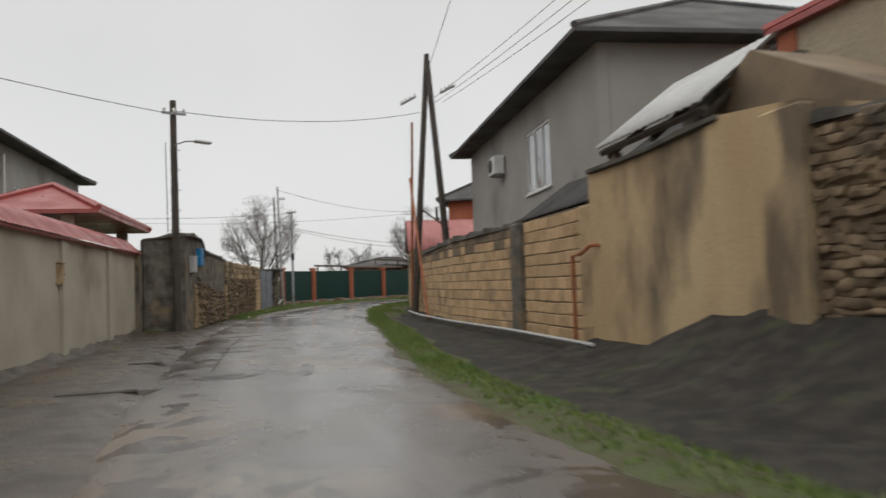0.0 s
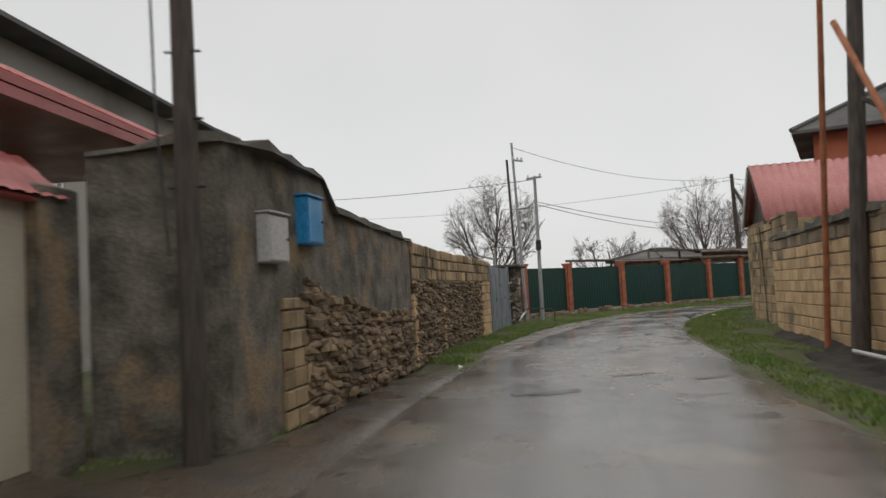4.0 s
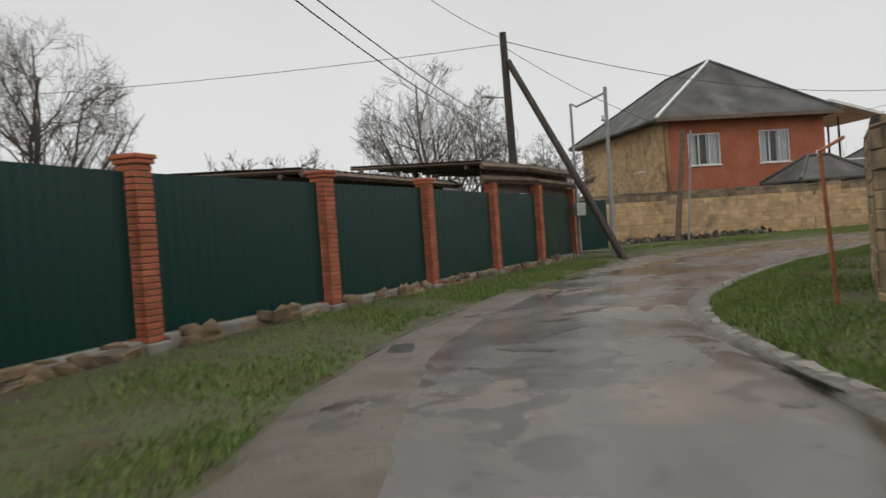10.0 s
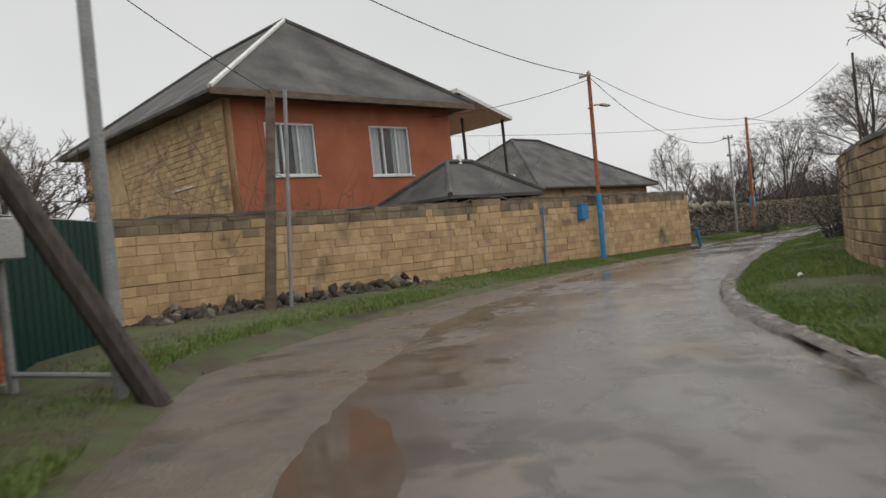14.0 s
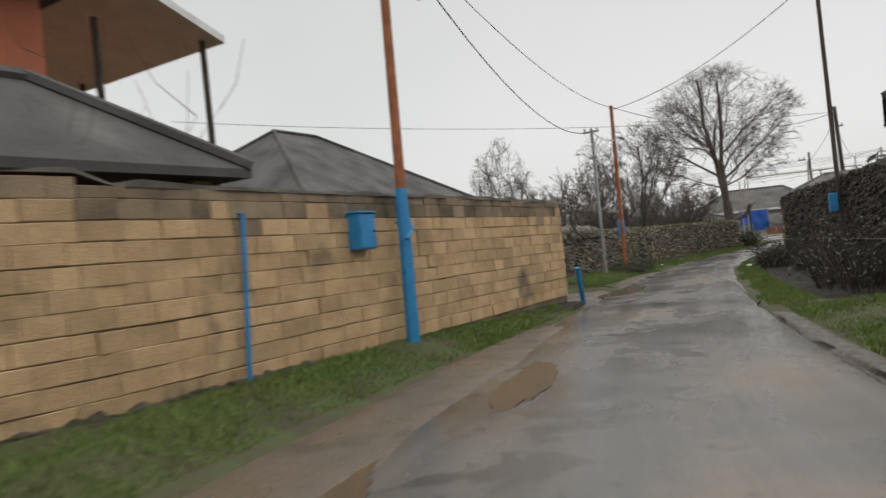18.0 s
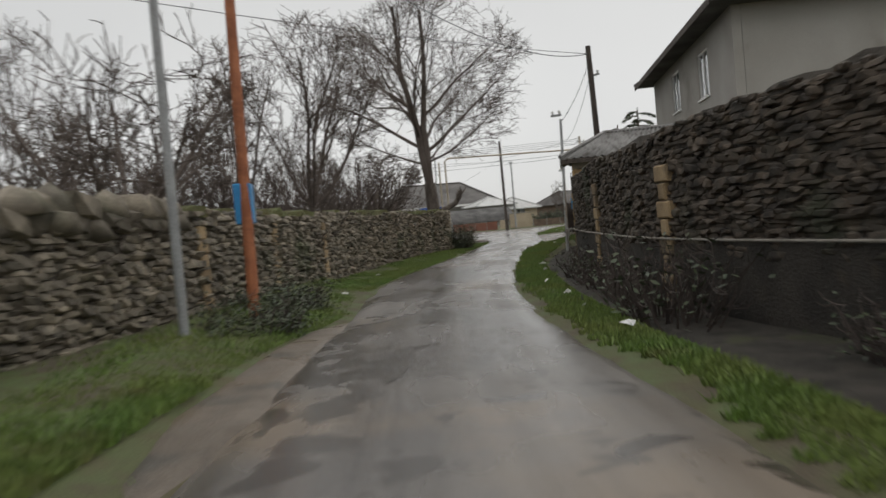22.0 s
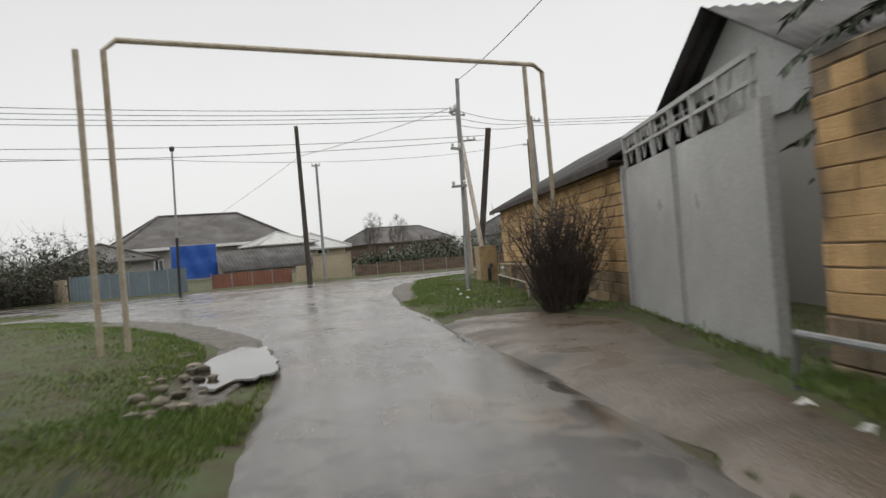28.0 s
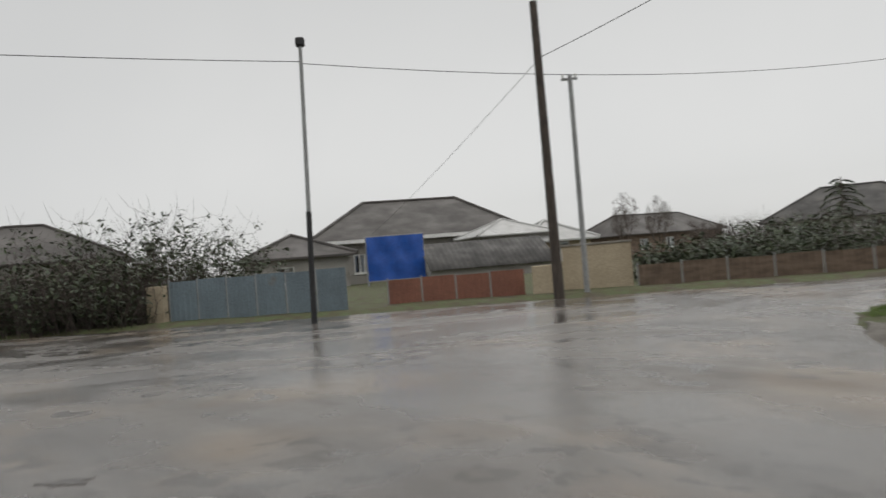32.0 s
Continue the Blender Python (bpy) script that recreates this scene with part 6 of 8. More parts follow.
gp2 = tagged(part("gate_post", Geo().box(-0.3, 0.3, -0.2, 0.2, -0.2, 1.35, 0.02), M_BEIGE, None, m=pose(133.3, 40.7, 0, 0, 0, 76)), "yellowed gate post at the blue fence", "gate post")
sheet_fence("fence_grey", "low grey-brown board fence beyond the road", 130.1, 24.4, -113.0, 14.0, 0.75, M_TIMBER, 10)
bw = thing("wall_beige", "short beige rendered garden wall", "wall", kind="structure", m=pose(131.0, 26.7, 0, 0, 0, -105))
part("wall_body", Geo().box(0, 2.3, 0, 0.25, -0.2, 1.55), M_BEIGE, bw)
part("coping", Geo().box(-0.04, 2.34, -0.04, 0.29, 1.55, 1.62, 0.01), M_CONC, bw)
recede(1.5, house("beige_house", "beige house with pale sheet roof beyond the fence", 146.0, 24.2, -82, 3.5, 5.0, 2.0, 3.3, M_BEIGE, M_GATE2, over=0.4, windows=[(1.2, 2.2, 0.9, 2.0)]))
house("pale_house", "house with a pale grey hipped roof", 168.0, 24.0, -80, 6.0, 6.0, 3.2, 4.7, M_GREYWALL, M_GATE2, over=0.5)
house("dark_house", "dark house with a brown sheet roof among bare trees", 189.0, 4.6, -66, 15.5, 9.0, 2.7, 5.2, M_TIMBER, M_HAZEROOF, over=0.5, inset=3.0, windows=[(2, 3.2, 1.0, 2.2), (6, 7.2, 1.0, 2.2)])
house("white_house", "white rendered house with a grey hipped roof", 163.5, 1.8, -121.6, 12.2, 9.0, 2.3, 4.9, M_WHITE, M_SLATE, over=0.6, windows=[(2, 3.4, 0.9, 2.0), (7, 8.4, 0.9, 2.0)], inset=4.5)
house("low_house", "low house with dark brown hipped roof behind bushes", 145.5, 56.2, -76, 10.0, 8.0, 3.0, 5.3, M_GREYWALL, M_HAZEROOF, over=0.5, windows=[(3, 4.2, 1.0, 2.0)])
house("pale_house", "pale house far behind the lane", 128.0, 4.0, -68, 8.0, 7.0, 2.8, 4.4, M_WHITE, M_SLATE, over=0.5, windows=[(2, 3.2, 1.0, 2.1)])

# ---- poles, lamps and cables ----
def pole(name, label, base, top, r0, r1, material, category="pole", group="poles along the lane", sides=10, lean=None):
    """A tapered pole from base to top."""
    p = thing(name, label, category, group, m=Matrix.Translation((base[0], base[1], 0)))
    off = Vector(base[:2]).to_3d()
    g = Geo().tube([Vector(base) - off, (Vector(base) + Vector(top)) / 2 - off, Vector(top) - off], [r0, (r0 + r1) / 2, r1], sides)
    g.smooth = False
    part("shaft", g, material, p)
    return p


def crossarm(p, z, turn, w=0.9, n=3, material=None):
    """A crossarm with insulators on a pole."""
    arm = part("crossarm", Geo().box(-w / 2, w / 2, -0.035, 0.035, -0.035, 0.035), material or M_GREYPOLE, p, m=pose(0, 0, z, 0, 0, turn))
    for k in range(n):
        u = -w / 2 + 0.06 + (w - 0.12) * k / max(1, n - 1)
        part("insulator", Geo().tube([(u, 0, 0.03), (u, 0, 0.09), (u, 0, 0.13), (u, 0, 0.17)], [0.02, 0.045, 0.05, 0.02], 8), M_WHITE, arm)
    return arm


def street_head(p, z, turn, reach=1.0, up=0.25, material=None):
    """A bracket with a flat street lamp head."""
    m = pose(0, 0, z, 0, 0, turn)
    part("lamp_arm", Geo().tube([(0, 0, 0), (reach * 0.5, 0, up * 0.8), (reach, 0, up)], 0.025, 6), material or M_GREYPOLE, p, m=m)
    part("lamp_head", Geo().box(reach - 0.05, reach + 0.5, -0.09, 0.09, up - 0.04, up + 0.05, 0.03), M_GATE2, p, m=m)


lp = pole("lamp_post", "dark wooden lamp post by the plaster wall", (-1.42, 2.6, -0.2), (-1.45, 2.7, 6.9), 0.12, 0.09, M_WOODPOLE, "lamp post")
street_head(lp, 5.55, 35, 0.75, 0.2)
crossarm(lp, 6.5, 20, 0.7)
for k in range(6):
    part("climbing_iron", Geo().tube([(-0.16, 0, 2.4 + 0.6 * k), (0.16, 0, 2.4 + 0.6 * k)], 0.012, 4), M_DARK, lp)
part("service_wire", Geo().tube([(-0.25, -0.1, 5.6), (-0.22, -0.1, 3.0), (-0.14, -0.1, 1.8)], 0.012, 4), M_CABLE, lp)

pa = pole("utility_pole", "tall tarred wooden pole of a leaning pair", (7.35, 8.5, -0.4), (8.35, 9.0, 10.7), 0.15, 0.11, M_WOODPOLE)
crossarm(pa, 8.6, 100, 1.4, 4)
part("cross_brace", Geo().tube([(0.35, 0.2, 4.3), (1.35, -0.7, 3.3)], 0.05, 4), M_WOODPOLE, pa)
pb = pole("utility_pole", "tarred wooden pole leaning against its pair", (8.75, 7.6, -0.3), (8.3, 8.85, 10.4), 0.16, 0.12, M_WOODPOLE)
crossarm(pb, 8.9, 100, 1.2, 4)
pole("steel_pole", "thin rusty steel pole beside the leaning pair", (7.75, 10.4, -0.3), (7.7, 9.3, 7.9), 0.06, 0.05, M_RUST)
pole("leaning_pipe", "rust orange pipe leaning on a wooden pole", (6.5, 3.5, 0.0), (7.28, 8.3, 5.4), 0.05, 0.05, M_RUST, "pipe", "")

pA = pole("utility_pole", "grey steel pole before the green fence", (4.06, 28.9, -0.2), (3.85, 29.0, 7.7), 0.075, 0.05, M_GREYPOLE)
crossarm(pA, 6.9, 40, 0.6)
pB = pole("lamp_post", "grey steel lamp post before the green fence", (4.5, 27.1, -0.2), (4.55, 27.3, 5.95), 0.085, 0.06, M_GREYPOLE, "lamp post")
crossarm(pB, 5.85, -40, 0.7, 2)
street_head(pB, 5.0, 130, 0.5, -0.3)
part("collar_box", Geo().box(-0.1, 0.1, -0.22, -0.08, 2.9, 3.3, 0.01), M_DARK, pB)
pole("utility_pole", "thin dark pole tied to the grey steel pole", (3.78, 29.0, -0.2), (3.62, 29.15, 7.0), 0.06, 0.05, M_WOODPOLE)

dp = pole("utility_pole", "tarred wooden pole with a long diagonal strut", (19.9, 46.3, -0.2), (19.55, 45.9, 8.1), 0.17, 0.12, M_WOODPOLE)
part("strut", Geo().tube([(1.9, -3.5, -0.15), (-0.25, -0.45, 7.1)], [0.13, 0.11], 8), M_WOODPOLE, dp)
street_head(dp, 6.0, 200, 0.9, -0.15)
pl = pole("steel_post", "slim grey steel post carrying a meter box", (21.7, 45.2, -0.2), (21.68, 45.2, 5.5), 0.055, 0.045, M_GREYPOLE, "post")
part("top_pipe", Geo().tube([(0, 0, 5.5), (0.06, -0.25, 5.36), (0.07, -1.75, 5.52), (0.05, -1.98, 5.62)], 0.035, 6), M_GREYPOLE, pl)
part("meter_box", Geo().box(-0.25, 0.12, -0.3, -0.06, 1.55, 2.0, 0.015), M_GATE2, pl, "pale grey meter box")
pr2 = pole("steel_post", "grey steel post beside the green door", (21.65, 43.25, -0.2), (21.72, 43.25, 5.7), 0.075, 0.06, M_GREYPOLE, "post")
crossarm(pr2, 4.6, 30, 0.5, 2)
part("ground_rail", Geo().tube([(0, 0, 0.3), (0.05, 1.95, 0.3)], 0.03, 6), M_GATE2, pr2)

pole("wooden_post", "weathered wooden pole at the wall", (29.1, 48.6, -0.2), (29.7, 48.45, 5.0), 0.13, 0.1, M_TIMBER)
pole("steel_post", "thin grey pipe standing beside the wooden pole", (29.6, 48.45, -0.2), (30.0, 48.3, 5.0), 0.045, 0.045, M_GREYPOLE, "post")

bp = pole("lamp_post", "rusty lamp post painted bright blue at the foot", (43.1, 46.15, -0.1), (43.35, 46.1, 6.75), 0.085, 0.065, M_RUST, "lamp post")
part("painted_foot", Geo().tube([(0, 0, -0.1), (0.088, -0.02, 2.45)], [0.1, 0.094], 12), M_BLUE, bp, "bright blue painted foot")
street_head(bp, 5.45, -10, 0.95, 0.2, M_RUST)
crossarm(bp, 6.6, 70, 0.5, 2)
part("tied_rag", Geo().tube([(-0.12, -0.1, 1.7), (0.1, -0.12, 1.82), (0.2, -0.05, 2.1), (0.06, 0.1, 1.95)], 0.03, 6), M_BLUE, bp)
gp = pole("lamp_post", "slim grey steel post before the stone wall", (60.9, 45.0, -0.1), (61.1, 45.0, 5.5), 0.06, 0.05, M_GREYPOLE, "post")
crossarm(gp, 5.35, 70, 0.6, 2)
crossarm(gp, 4.4, 70, 0.3, 2)
op = pole("lamp_post", "rust orange steel lamp post with a blue box", (62.6, 44.4, -0.1), (63.1, 44.35, 6.55), 0.085, 0.07, M_RUST, "lamp post")
street_head(op, 5.1, -12, 1.0, 0.25)
part("meter_box", Geo().box(0.1, 0.42, -0.1, 0.14, 1.5, 2.08, 0.015), M_BLUE, op, "blue meter box")
rp = pole("utility_pole", "thin dark pole against the dark stone wall", (53.75, 38.42, -0.2), (53.85, 38.4, 7.4), 0.06, 0.05, M_WOODPOLE)
part("meter_box", Geo().box(-0.12, 0.12, 0.06, 0.24, 1.5, 1.96, 0.015), M_BLUE, rp, "blue meter box")
d2 = pole("utility_pole", "tarred wooden pole behind the block wall", (80.5, 33.2, -0.2), (80.42, 33.4, 7.5), 0.13, 0.1, M_WOODPOLE)
crossarm(d2, 6.4, 20, 0.5, 2)
g3 = pole("steel_post", "leaning grey steel post at the verge", (76.9, 35.85, -0.4), (77.98, 35.4, 4.5), 0.055, 0.045, M_GREYPOLE, "post")
crossarm(g3, 4.5, 60, 0.35, 2)
dk = pole("utility_pole", "bare tarred wooden pole across the junction", (127.7, 27.7, -0.2), (127.66, 27.76, 8.85), 0.16, 0.11, M_WOODPOLE)
la = pole("lamp_post", "slim lamp post with black foot across the junction", (126.0, 34.75, -0.2), (126.0, 34.55, 7.45), 0.07, 0.05, M_GREYPOLE, "lamp post")
part("lamp_head", Geo().box(-0.1, 0.12, -0.32, -0.08, 7.4, 7.65, 0.05), M_DARK, la)
part("black_foot", Geo().tube([(0, 0, -0.1), (0, -0.08, 3.0)], [0.078, 0.074], 10), M_DARK, la)
lb = pole("steel_post", "slim grey steel post beyond the junction", (128.6, 26.6, -0.2), (128.5, 26.6, 6.8), 0.09, 0.07, M_GREYPOLE, "post")
crossarm(lb, 6.7, 80, 0.5, 2)
wp = pole("utility_pole", "whitewashed wooden pole with a diagonal strut", (115.5, 23.2, -0.2), (115.1, 23.4, 7.5), 0.12, 0.09, M_WPOLE)
part("strut", Geo().tube([(-4.2, 1.2, 0.0), (-0.35, 0.2, 6.8)], [0.1, 0.085], 8), M_WPOLE, wp)
crossarm(wp, 7.1, 110, 0.8, 3)
d3 = pole("utility_pole", "leaning tarred wooden pole", (117.1, 22.1, -0.2), (116.5, 21.3, 6.65), 0.15, 0.13, M_WOODPOLE)
crossarm(d3, 6.2, 60, 0.7, 3)
g4 = pole("steel_post", "grey steel post with side brackets on the grass corner", (105.3, 27.9, -0.2), (105.5, 27.6, 6.3), 0.065, 0.055, M_GREYPOLE, "post")
for k in range(3):
    crossarm(g4, 3.1 + 1.1 * k, 60 + 60 * k, 0.45, 2)
g6 = pole("utility_pole", "grey pole with a cross arm beyond the building", (118.0, 18.0, -0.2), (117.8, 18.3, 7.4), 0.1, 0.08, M_GREYPOLE)
crossarm(g6, 7.2, 100, 0.7, 3)
d5 = pole("utility_pole", "dark pole with insulators beyond the building", (136.8, 8.0, -0.2), (136.8, 8.0, 9.1), 0.14, 0.11, M_WOODPOLE)
crossarm(d5, 8.7, 60, 0.9, 3)

# overhead gas pipe bridging the lane
ar = thing("gas_pipe_arch", "pale yellow gas pipe bridging the lane on twin uprights", "pipe")
part("cross_pipe", Geo().tube([(98.0, 37.1, 0.0), (98.0, 37.1, 4.95), (98.02, 36.9, 5.12), (99.3, 28.55, 5.14), (99.38, 28.3, 5.0), (99.4, 28.25, -0.1)], 0.05, 8), M_ARCH, ar)
part("upright", Geo().tube([(97.8, 37.5, -0.1), (97.8, 37.5, 4.9)], 0.05, 8), M_ARCH, ar)
part("upright", Geo().tube([(99.25, 28.8, -0.1), (99.25, 28.8, 5.08)], 0.05, 8), M_ARCH, ar)


def cable(p, q, sag, r=0.011, n=14, label="thin black overhead cable strung between poles"):
    P = [Vector(p).lerp(Vector(q), k / n) - Vector((0, 0, sag * 4 * (k / n) * (1 - k / n))) for k in range(n + 1)]
    return tagged(part("overhead_cable", Geo().tube(P, r, 4), M_CABLE), label, "cable", "overhead cables")


cable((-1.45, 2.7, 6.6), (7.9, 8.8, 8.2), 0.35)
cable((-1.45, 2.7, 6.5), (-18, -14, 8.0), 0.6)
for k in range(3):
    cable((8.35 + 0.3 * k, 9.0, 8.7), (8.0 + 0.9 * k, -40, 10.5), 0.9)
cable((8.3, 8.9, 9.9), (-1.0, -40, 12.5), 0.9)
cable((4.55, 27.3, 4.9), (19.75, 46.1, 4.75), 0.35, 0.014)
cable((4.5, 27.2, 4.8), (19.75, 46.1, 4.55), 0.5, 0.014)
cable((3.85, 29.0, 7.5), (19.5, 45.9, 7.9), 0.7)
cable((4.5, 27.2, 5.8), (-14, 33, 6.6), 0.4)
cable((19.55, 45.9, 7.8), (43.35, 46.1, 6.65), 0.8, 0.014)
cable((19.55, 45.9, 7.6), (29.7, 48.4, 4.9), 0.3)
cable((19.55, 45.9, 7.7), (-8, 62, 8.2), 0.5)
cable((43.35, 46.1, 6.6), (61.1, 45.0, 5.4), 1.1, 0.014)
cable((43.35, 46.1, 6.7), (63.1, 44.35, 6.5), 0.6)
cable((43.35, 46.1, 6.5), (41.0, 51.5, 5.9), 0.2)
cable((61.1, 45.0, 5.4), (63.0, 44.4, 5.2), 0.12)
cable((63.1, 44.35, 6.5), (80.42, 33.4, 7.2), 0.9, 0.014)
cable((63.1, 44.35, 6.4), (53.3, 38.9, 7.0), 0.4)
cable((80.42, 33.4, 7.2), (60, 62, 8.2), 0.6)
cable((80.42, 33.4, 6.4), (105.6, 27.5, 6.3), 0.6)
cable((80.42, 33.4, 6.9), (77.95, 35.4, 4.4), 0.2)
cable((115.1, 23.45, 7.4), (127.66, 27.76, 7.15), 0.12)
cable((127.66, 27.76, 7.1), (168, 33.0, 4.0), 0.2)
for k in range(4):
    cable((115.1 + 0.1 * k, 23.45, 7.3 - 0.14 * k), (109.0 + 0.5 * k, 60, 7.7 - 0.12 * k), 0.55)
for k in range(2):
    cable((116.4, 21.6, 6.3 - 0.2 * k), (110.5 + k, 60, 6.5 - 0.25 * k), 0.6 + 0.1 * k)
cable((126, 34.55, 7.0), (116.5, 60, 7.4), 0.3)
cable((126, 34.55, 6.95), (136.8, 8.0, 8.8), 0.6)
for k in range(3):
    cable((114.3, 23.6, 7.0 - 0.3 * k), (117.8 + 0.2 * k, 18.3, 7.2 - 0.1 * k), 0.15)
    cable((117.8 + 0.2 * k, 18.3, 7.2 - 0.1 * k), (104, -28, 8.4 - 0.2 * k), 0.8)
cable((105.6, 27.5, 6.2), (114.2, 23.7, 7.0), 0.2)

# ---- bare winter trees, scrub and grass ----
def tree(label, meshes, x, y, scale=1.0, turn=0.0, group="bare trees", name="bare_tree", wide=1.0):
    t = thing(name, label, "tree", group, m=pose(x, y, 0, 0, 0, turn) @ Matrix.Diagonal((scale * wide, scale * wide, scale, 1)))
    part("trunk", meshes[0], None, t)
    part("crown", meshes[1], None, t)
    return t


def rounded(seed, trunk_r, fork, cz, rx, rz, limbs, kids, steep, twig=0.006, up=0.1, leaders=(), droop=0.0, low=0.3, thin=1.0):
    """A bare tree whose limbs radiate from a fork and fill a rounded crown with fine twigs."""
    rg = random.Random(seed)
    trunk, crown, axes = Geo(), Geo(), []
    inside_crown = lambda q: (q.x * q.x + q.y * q.y) / rx**2 + ((q.z - cz) / rz) ** 2 < rg.uniform(0.85, 1.1)

    def grow(p, d, ll, r, level):
        n = (6, 4, 3, 2, 2)[min(level, 4)]
        pts, q = [p.copy()], p.copy()
        for k in range(n):
            d = (d + Vector((rg.gauss(0, 1), rg.gauss(0, 1), rg.gauss(0, 1))) * (0.1 + 0.05 * level) + Vector((0, 0, up if level < 3 else -droop))).normalized()
            q = q + d * ll / n
            if q.z > fork + 1.0 and not inside_crown(q):
                break
            pts.append(q.copy())
        if len(pts) < 2:
            return
        if level == 0:
            axes.append(pts)
        m = len(pts) - 1
        r1 = max(twig * 0.6, r * (0.35 if level < 2 else 0.5))
        crown.tube(pts, [r + (r1 - r) * k / m for k in range(m + 1)], (7, 5, 4, 3, 3)[min(level, 4)], caps=False)
        if level >= len(kids):
            return
        for c in range(kids[level]):
            u = rg.uniform(low if level == 0 else 0.2, 1.0) * m
            i = min(int(u), m - 1)
            at = pts[i].lerp(pts[i + 1], u - i)
            dd = (pts[i + 1] - pts[i]).normalized()
            out = Vector((at.x, at.y, 0)) * (0.35 / rx) + Vector((rg.gauss(0, 1), rg.gauss(0, 1), rg.gauss(0.15, 0.7))) * 0.75
            nd = (dd + out.normalized() * rg.uniform(0.55, 1.1)).normalized()
            grow(at, nd, ll * rg.uniform(0.38, 0.62) * (1.15 if thin < 1 and level == 0 else 1), max(twig, (r + (r1 - r) * u / m) * rg.uniform(0.45, 0.65) * (thin if level == 0 else 1)), level + 1)

    top = Vector((0.05 * fork, 0.03 * fork, fork))
    trunk.tube([Vector((0, 0, -0.2)), Vector((0, 0.02, fork * 0.3)), Vector((0.06 * fork, 0, fork * 0.7)), top], [trunk_r * 1.35, trunk_r, trunk_r * 0.9, trunk_r * 0.8], 10)
    for d, ll, r, *start in leaders:
        at = top - Vector((0, 0, 0.1))
        if start:  # a side limb leaves the nearer of the two upright leaders at that height
            spots = [a.lerp(b, (start[0] - a.z) / (b.z - a.z)) for ax in axes[:2] for a, b in zip(ax, ax[1:]) if a.z <= start[0] < b.z]
            at = max(spots, key=lambda q: q.x * d[0] + q.y * d[1])
        grow(at, Vector(d).normalized(), ll, r, 0)
    for k in range(limbs):
        az = 2 * math.pi * (k + rg.uniform(-0.3, 0.3)) / limbs
        po = radians(rg.uniform(*steep))
        d = Vector((math.sin(po) * math.cos(az), math.sin(po) * math.sin(az), math.cos(po)))
        grow(top - Vector((0, 0, rg.uniform(0, 0.3) * fork)), d, (cz + rz - fork) * (1.0 - 0.35 * math.sin(po)) * rg.uniform(0.8, 1.0), trunk_r * rg.uniform(0.35, 0.55), 0)
    return trunk.mesh("trunk", M_BARK), crown.mesh("crown", M_TWIG)


T_BIG = rounded(7, 0.34, 3.2, 7.9, 5.6, 4.6, 0, (11, 6, 4, 2), (52, 66), twig=0.009, up=0.03, droop=0.08, low=0.2, thin=0.6,
                leaders=[((0.1, 0.1, 1), 8.6, 0.2), ((-0.12, -0.06, 1), 8.2, 0.19), ((-0.84, -0.54, 0.95), 4.6, 0.09, 4.7), ((0.84, 0.54, 0.7), 5.2, 0.09, 4.9),
                         ((0.54, -0.84, 0.6), 5.0, 0.085, 5.2), ((-0.54, 0.84, 0.6), 5.0, 0.085, 5.4), ((-0.7, -0.7, 0.9), 4.6, 0.08, 6.4), ((0.9, 0.3, 0.8), 4.4, 0.075, 6.8), ((0.3, -0.9, 0.3), 3.6, 0.06, 4.3), ((-0.9, -0.2, 0.25), 3.4, 0.06, 4.2), ((0.7, 0.7, 0.2), 3.2, 0.055, 4.1)])
T_ROUND = rounded(11, 0.2, 1.5, 5.7, 3.6, 3.7, 10, (9, 6, 4, 3), (8, 52), twig=0.006, up=0.03)
T_WILD = rounded(19, 0.14, 1.0, 3.6, 2.5, 2.4, 7, (6, 5, 4, 2), (20, 72), twig=0.01, up=0.06)
T_TALL = rounded(23, 0.12, 0.8, 4.3, 1.7, 3.2, 7, (7, 5, 3, 2), (5, 30), twig=0.008, up=0.05)

big = tree("large bare tree with a sawn-off limb behind the stone wall", T_BIG, 88.24, 38.94, 1.0, 40)
sawn = part("sawn_limb", Geo().tube([(-0.05, -0.05, 1.75), (-0.35, -0.42, 1.95), (-0.62, -0.74, 2.15), (-0.78, -0.93, 2.5)], [0.16, 0.14, 0.12, 0.13], 8), M_BARK, big)
rgw = random.Random(3)
for k in range(11):
    c = Vector((-0.62, -0.74, 2.2)).lerp(Vector((-0.8, -0.95, 2.55)), k / 10)
    e = Vector((rgw.uniform(-0.5, 0.3), rgw.uniform(-0.5, 0.3), rgw.uniform(0.1, 0.6)))
    part("water_shoot", Geo().tube([c, c + e * 0.35, c + e * 0.7 + Vector((0, 0, 0.05))], [0.06, 0.045, 0.015], 5), M_BARK, big)
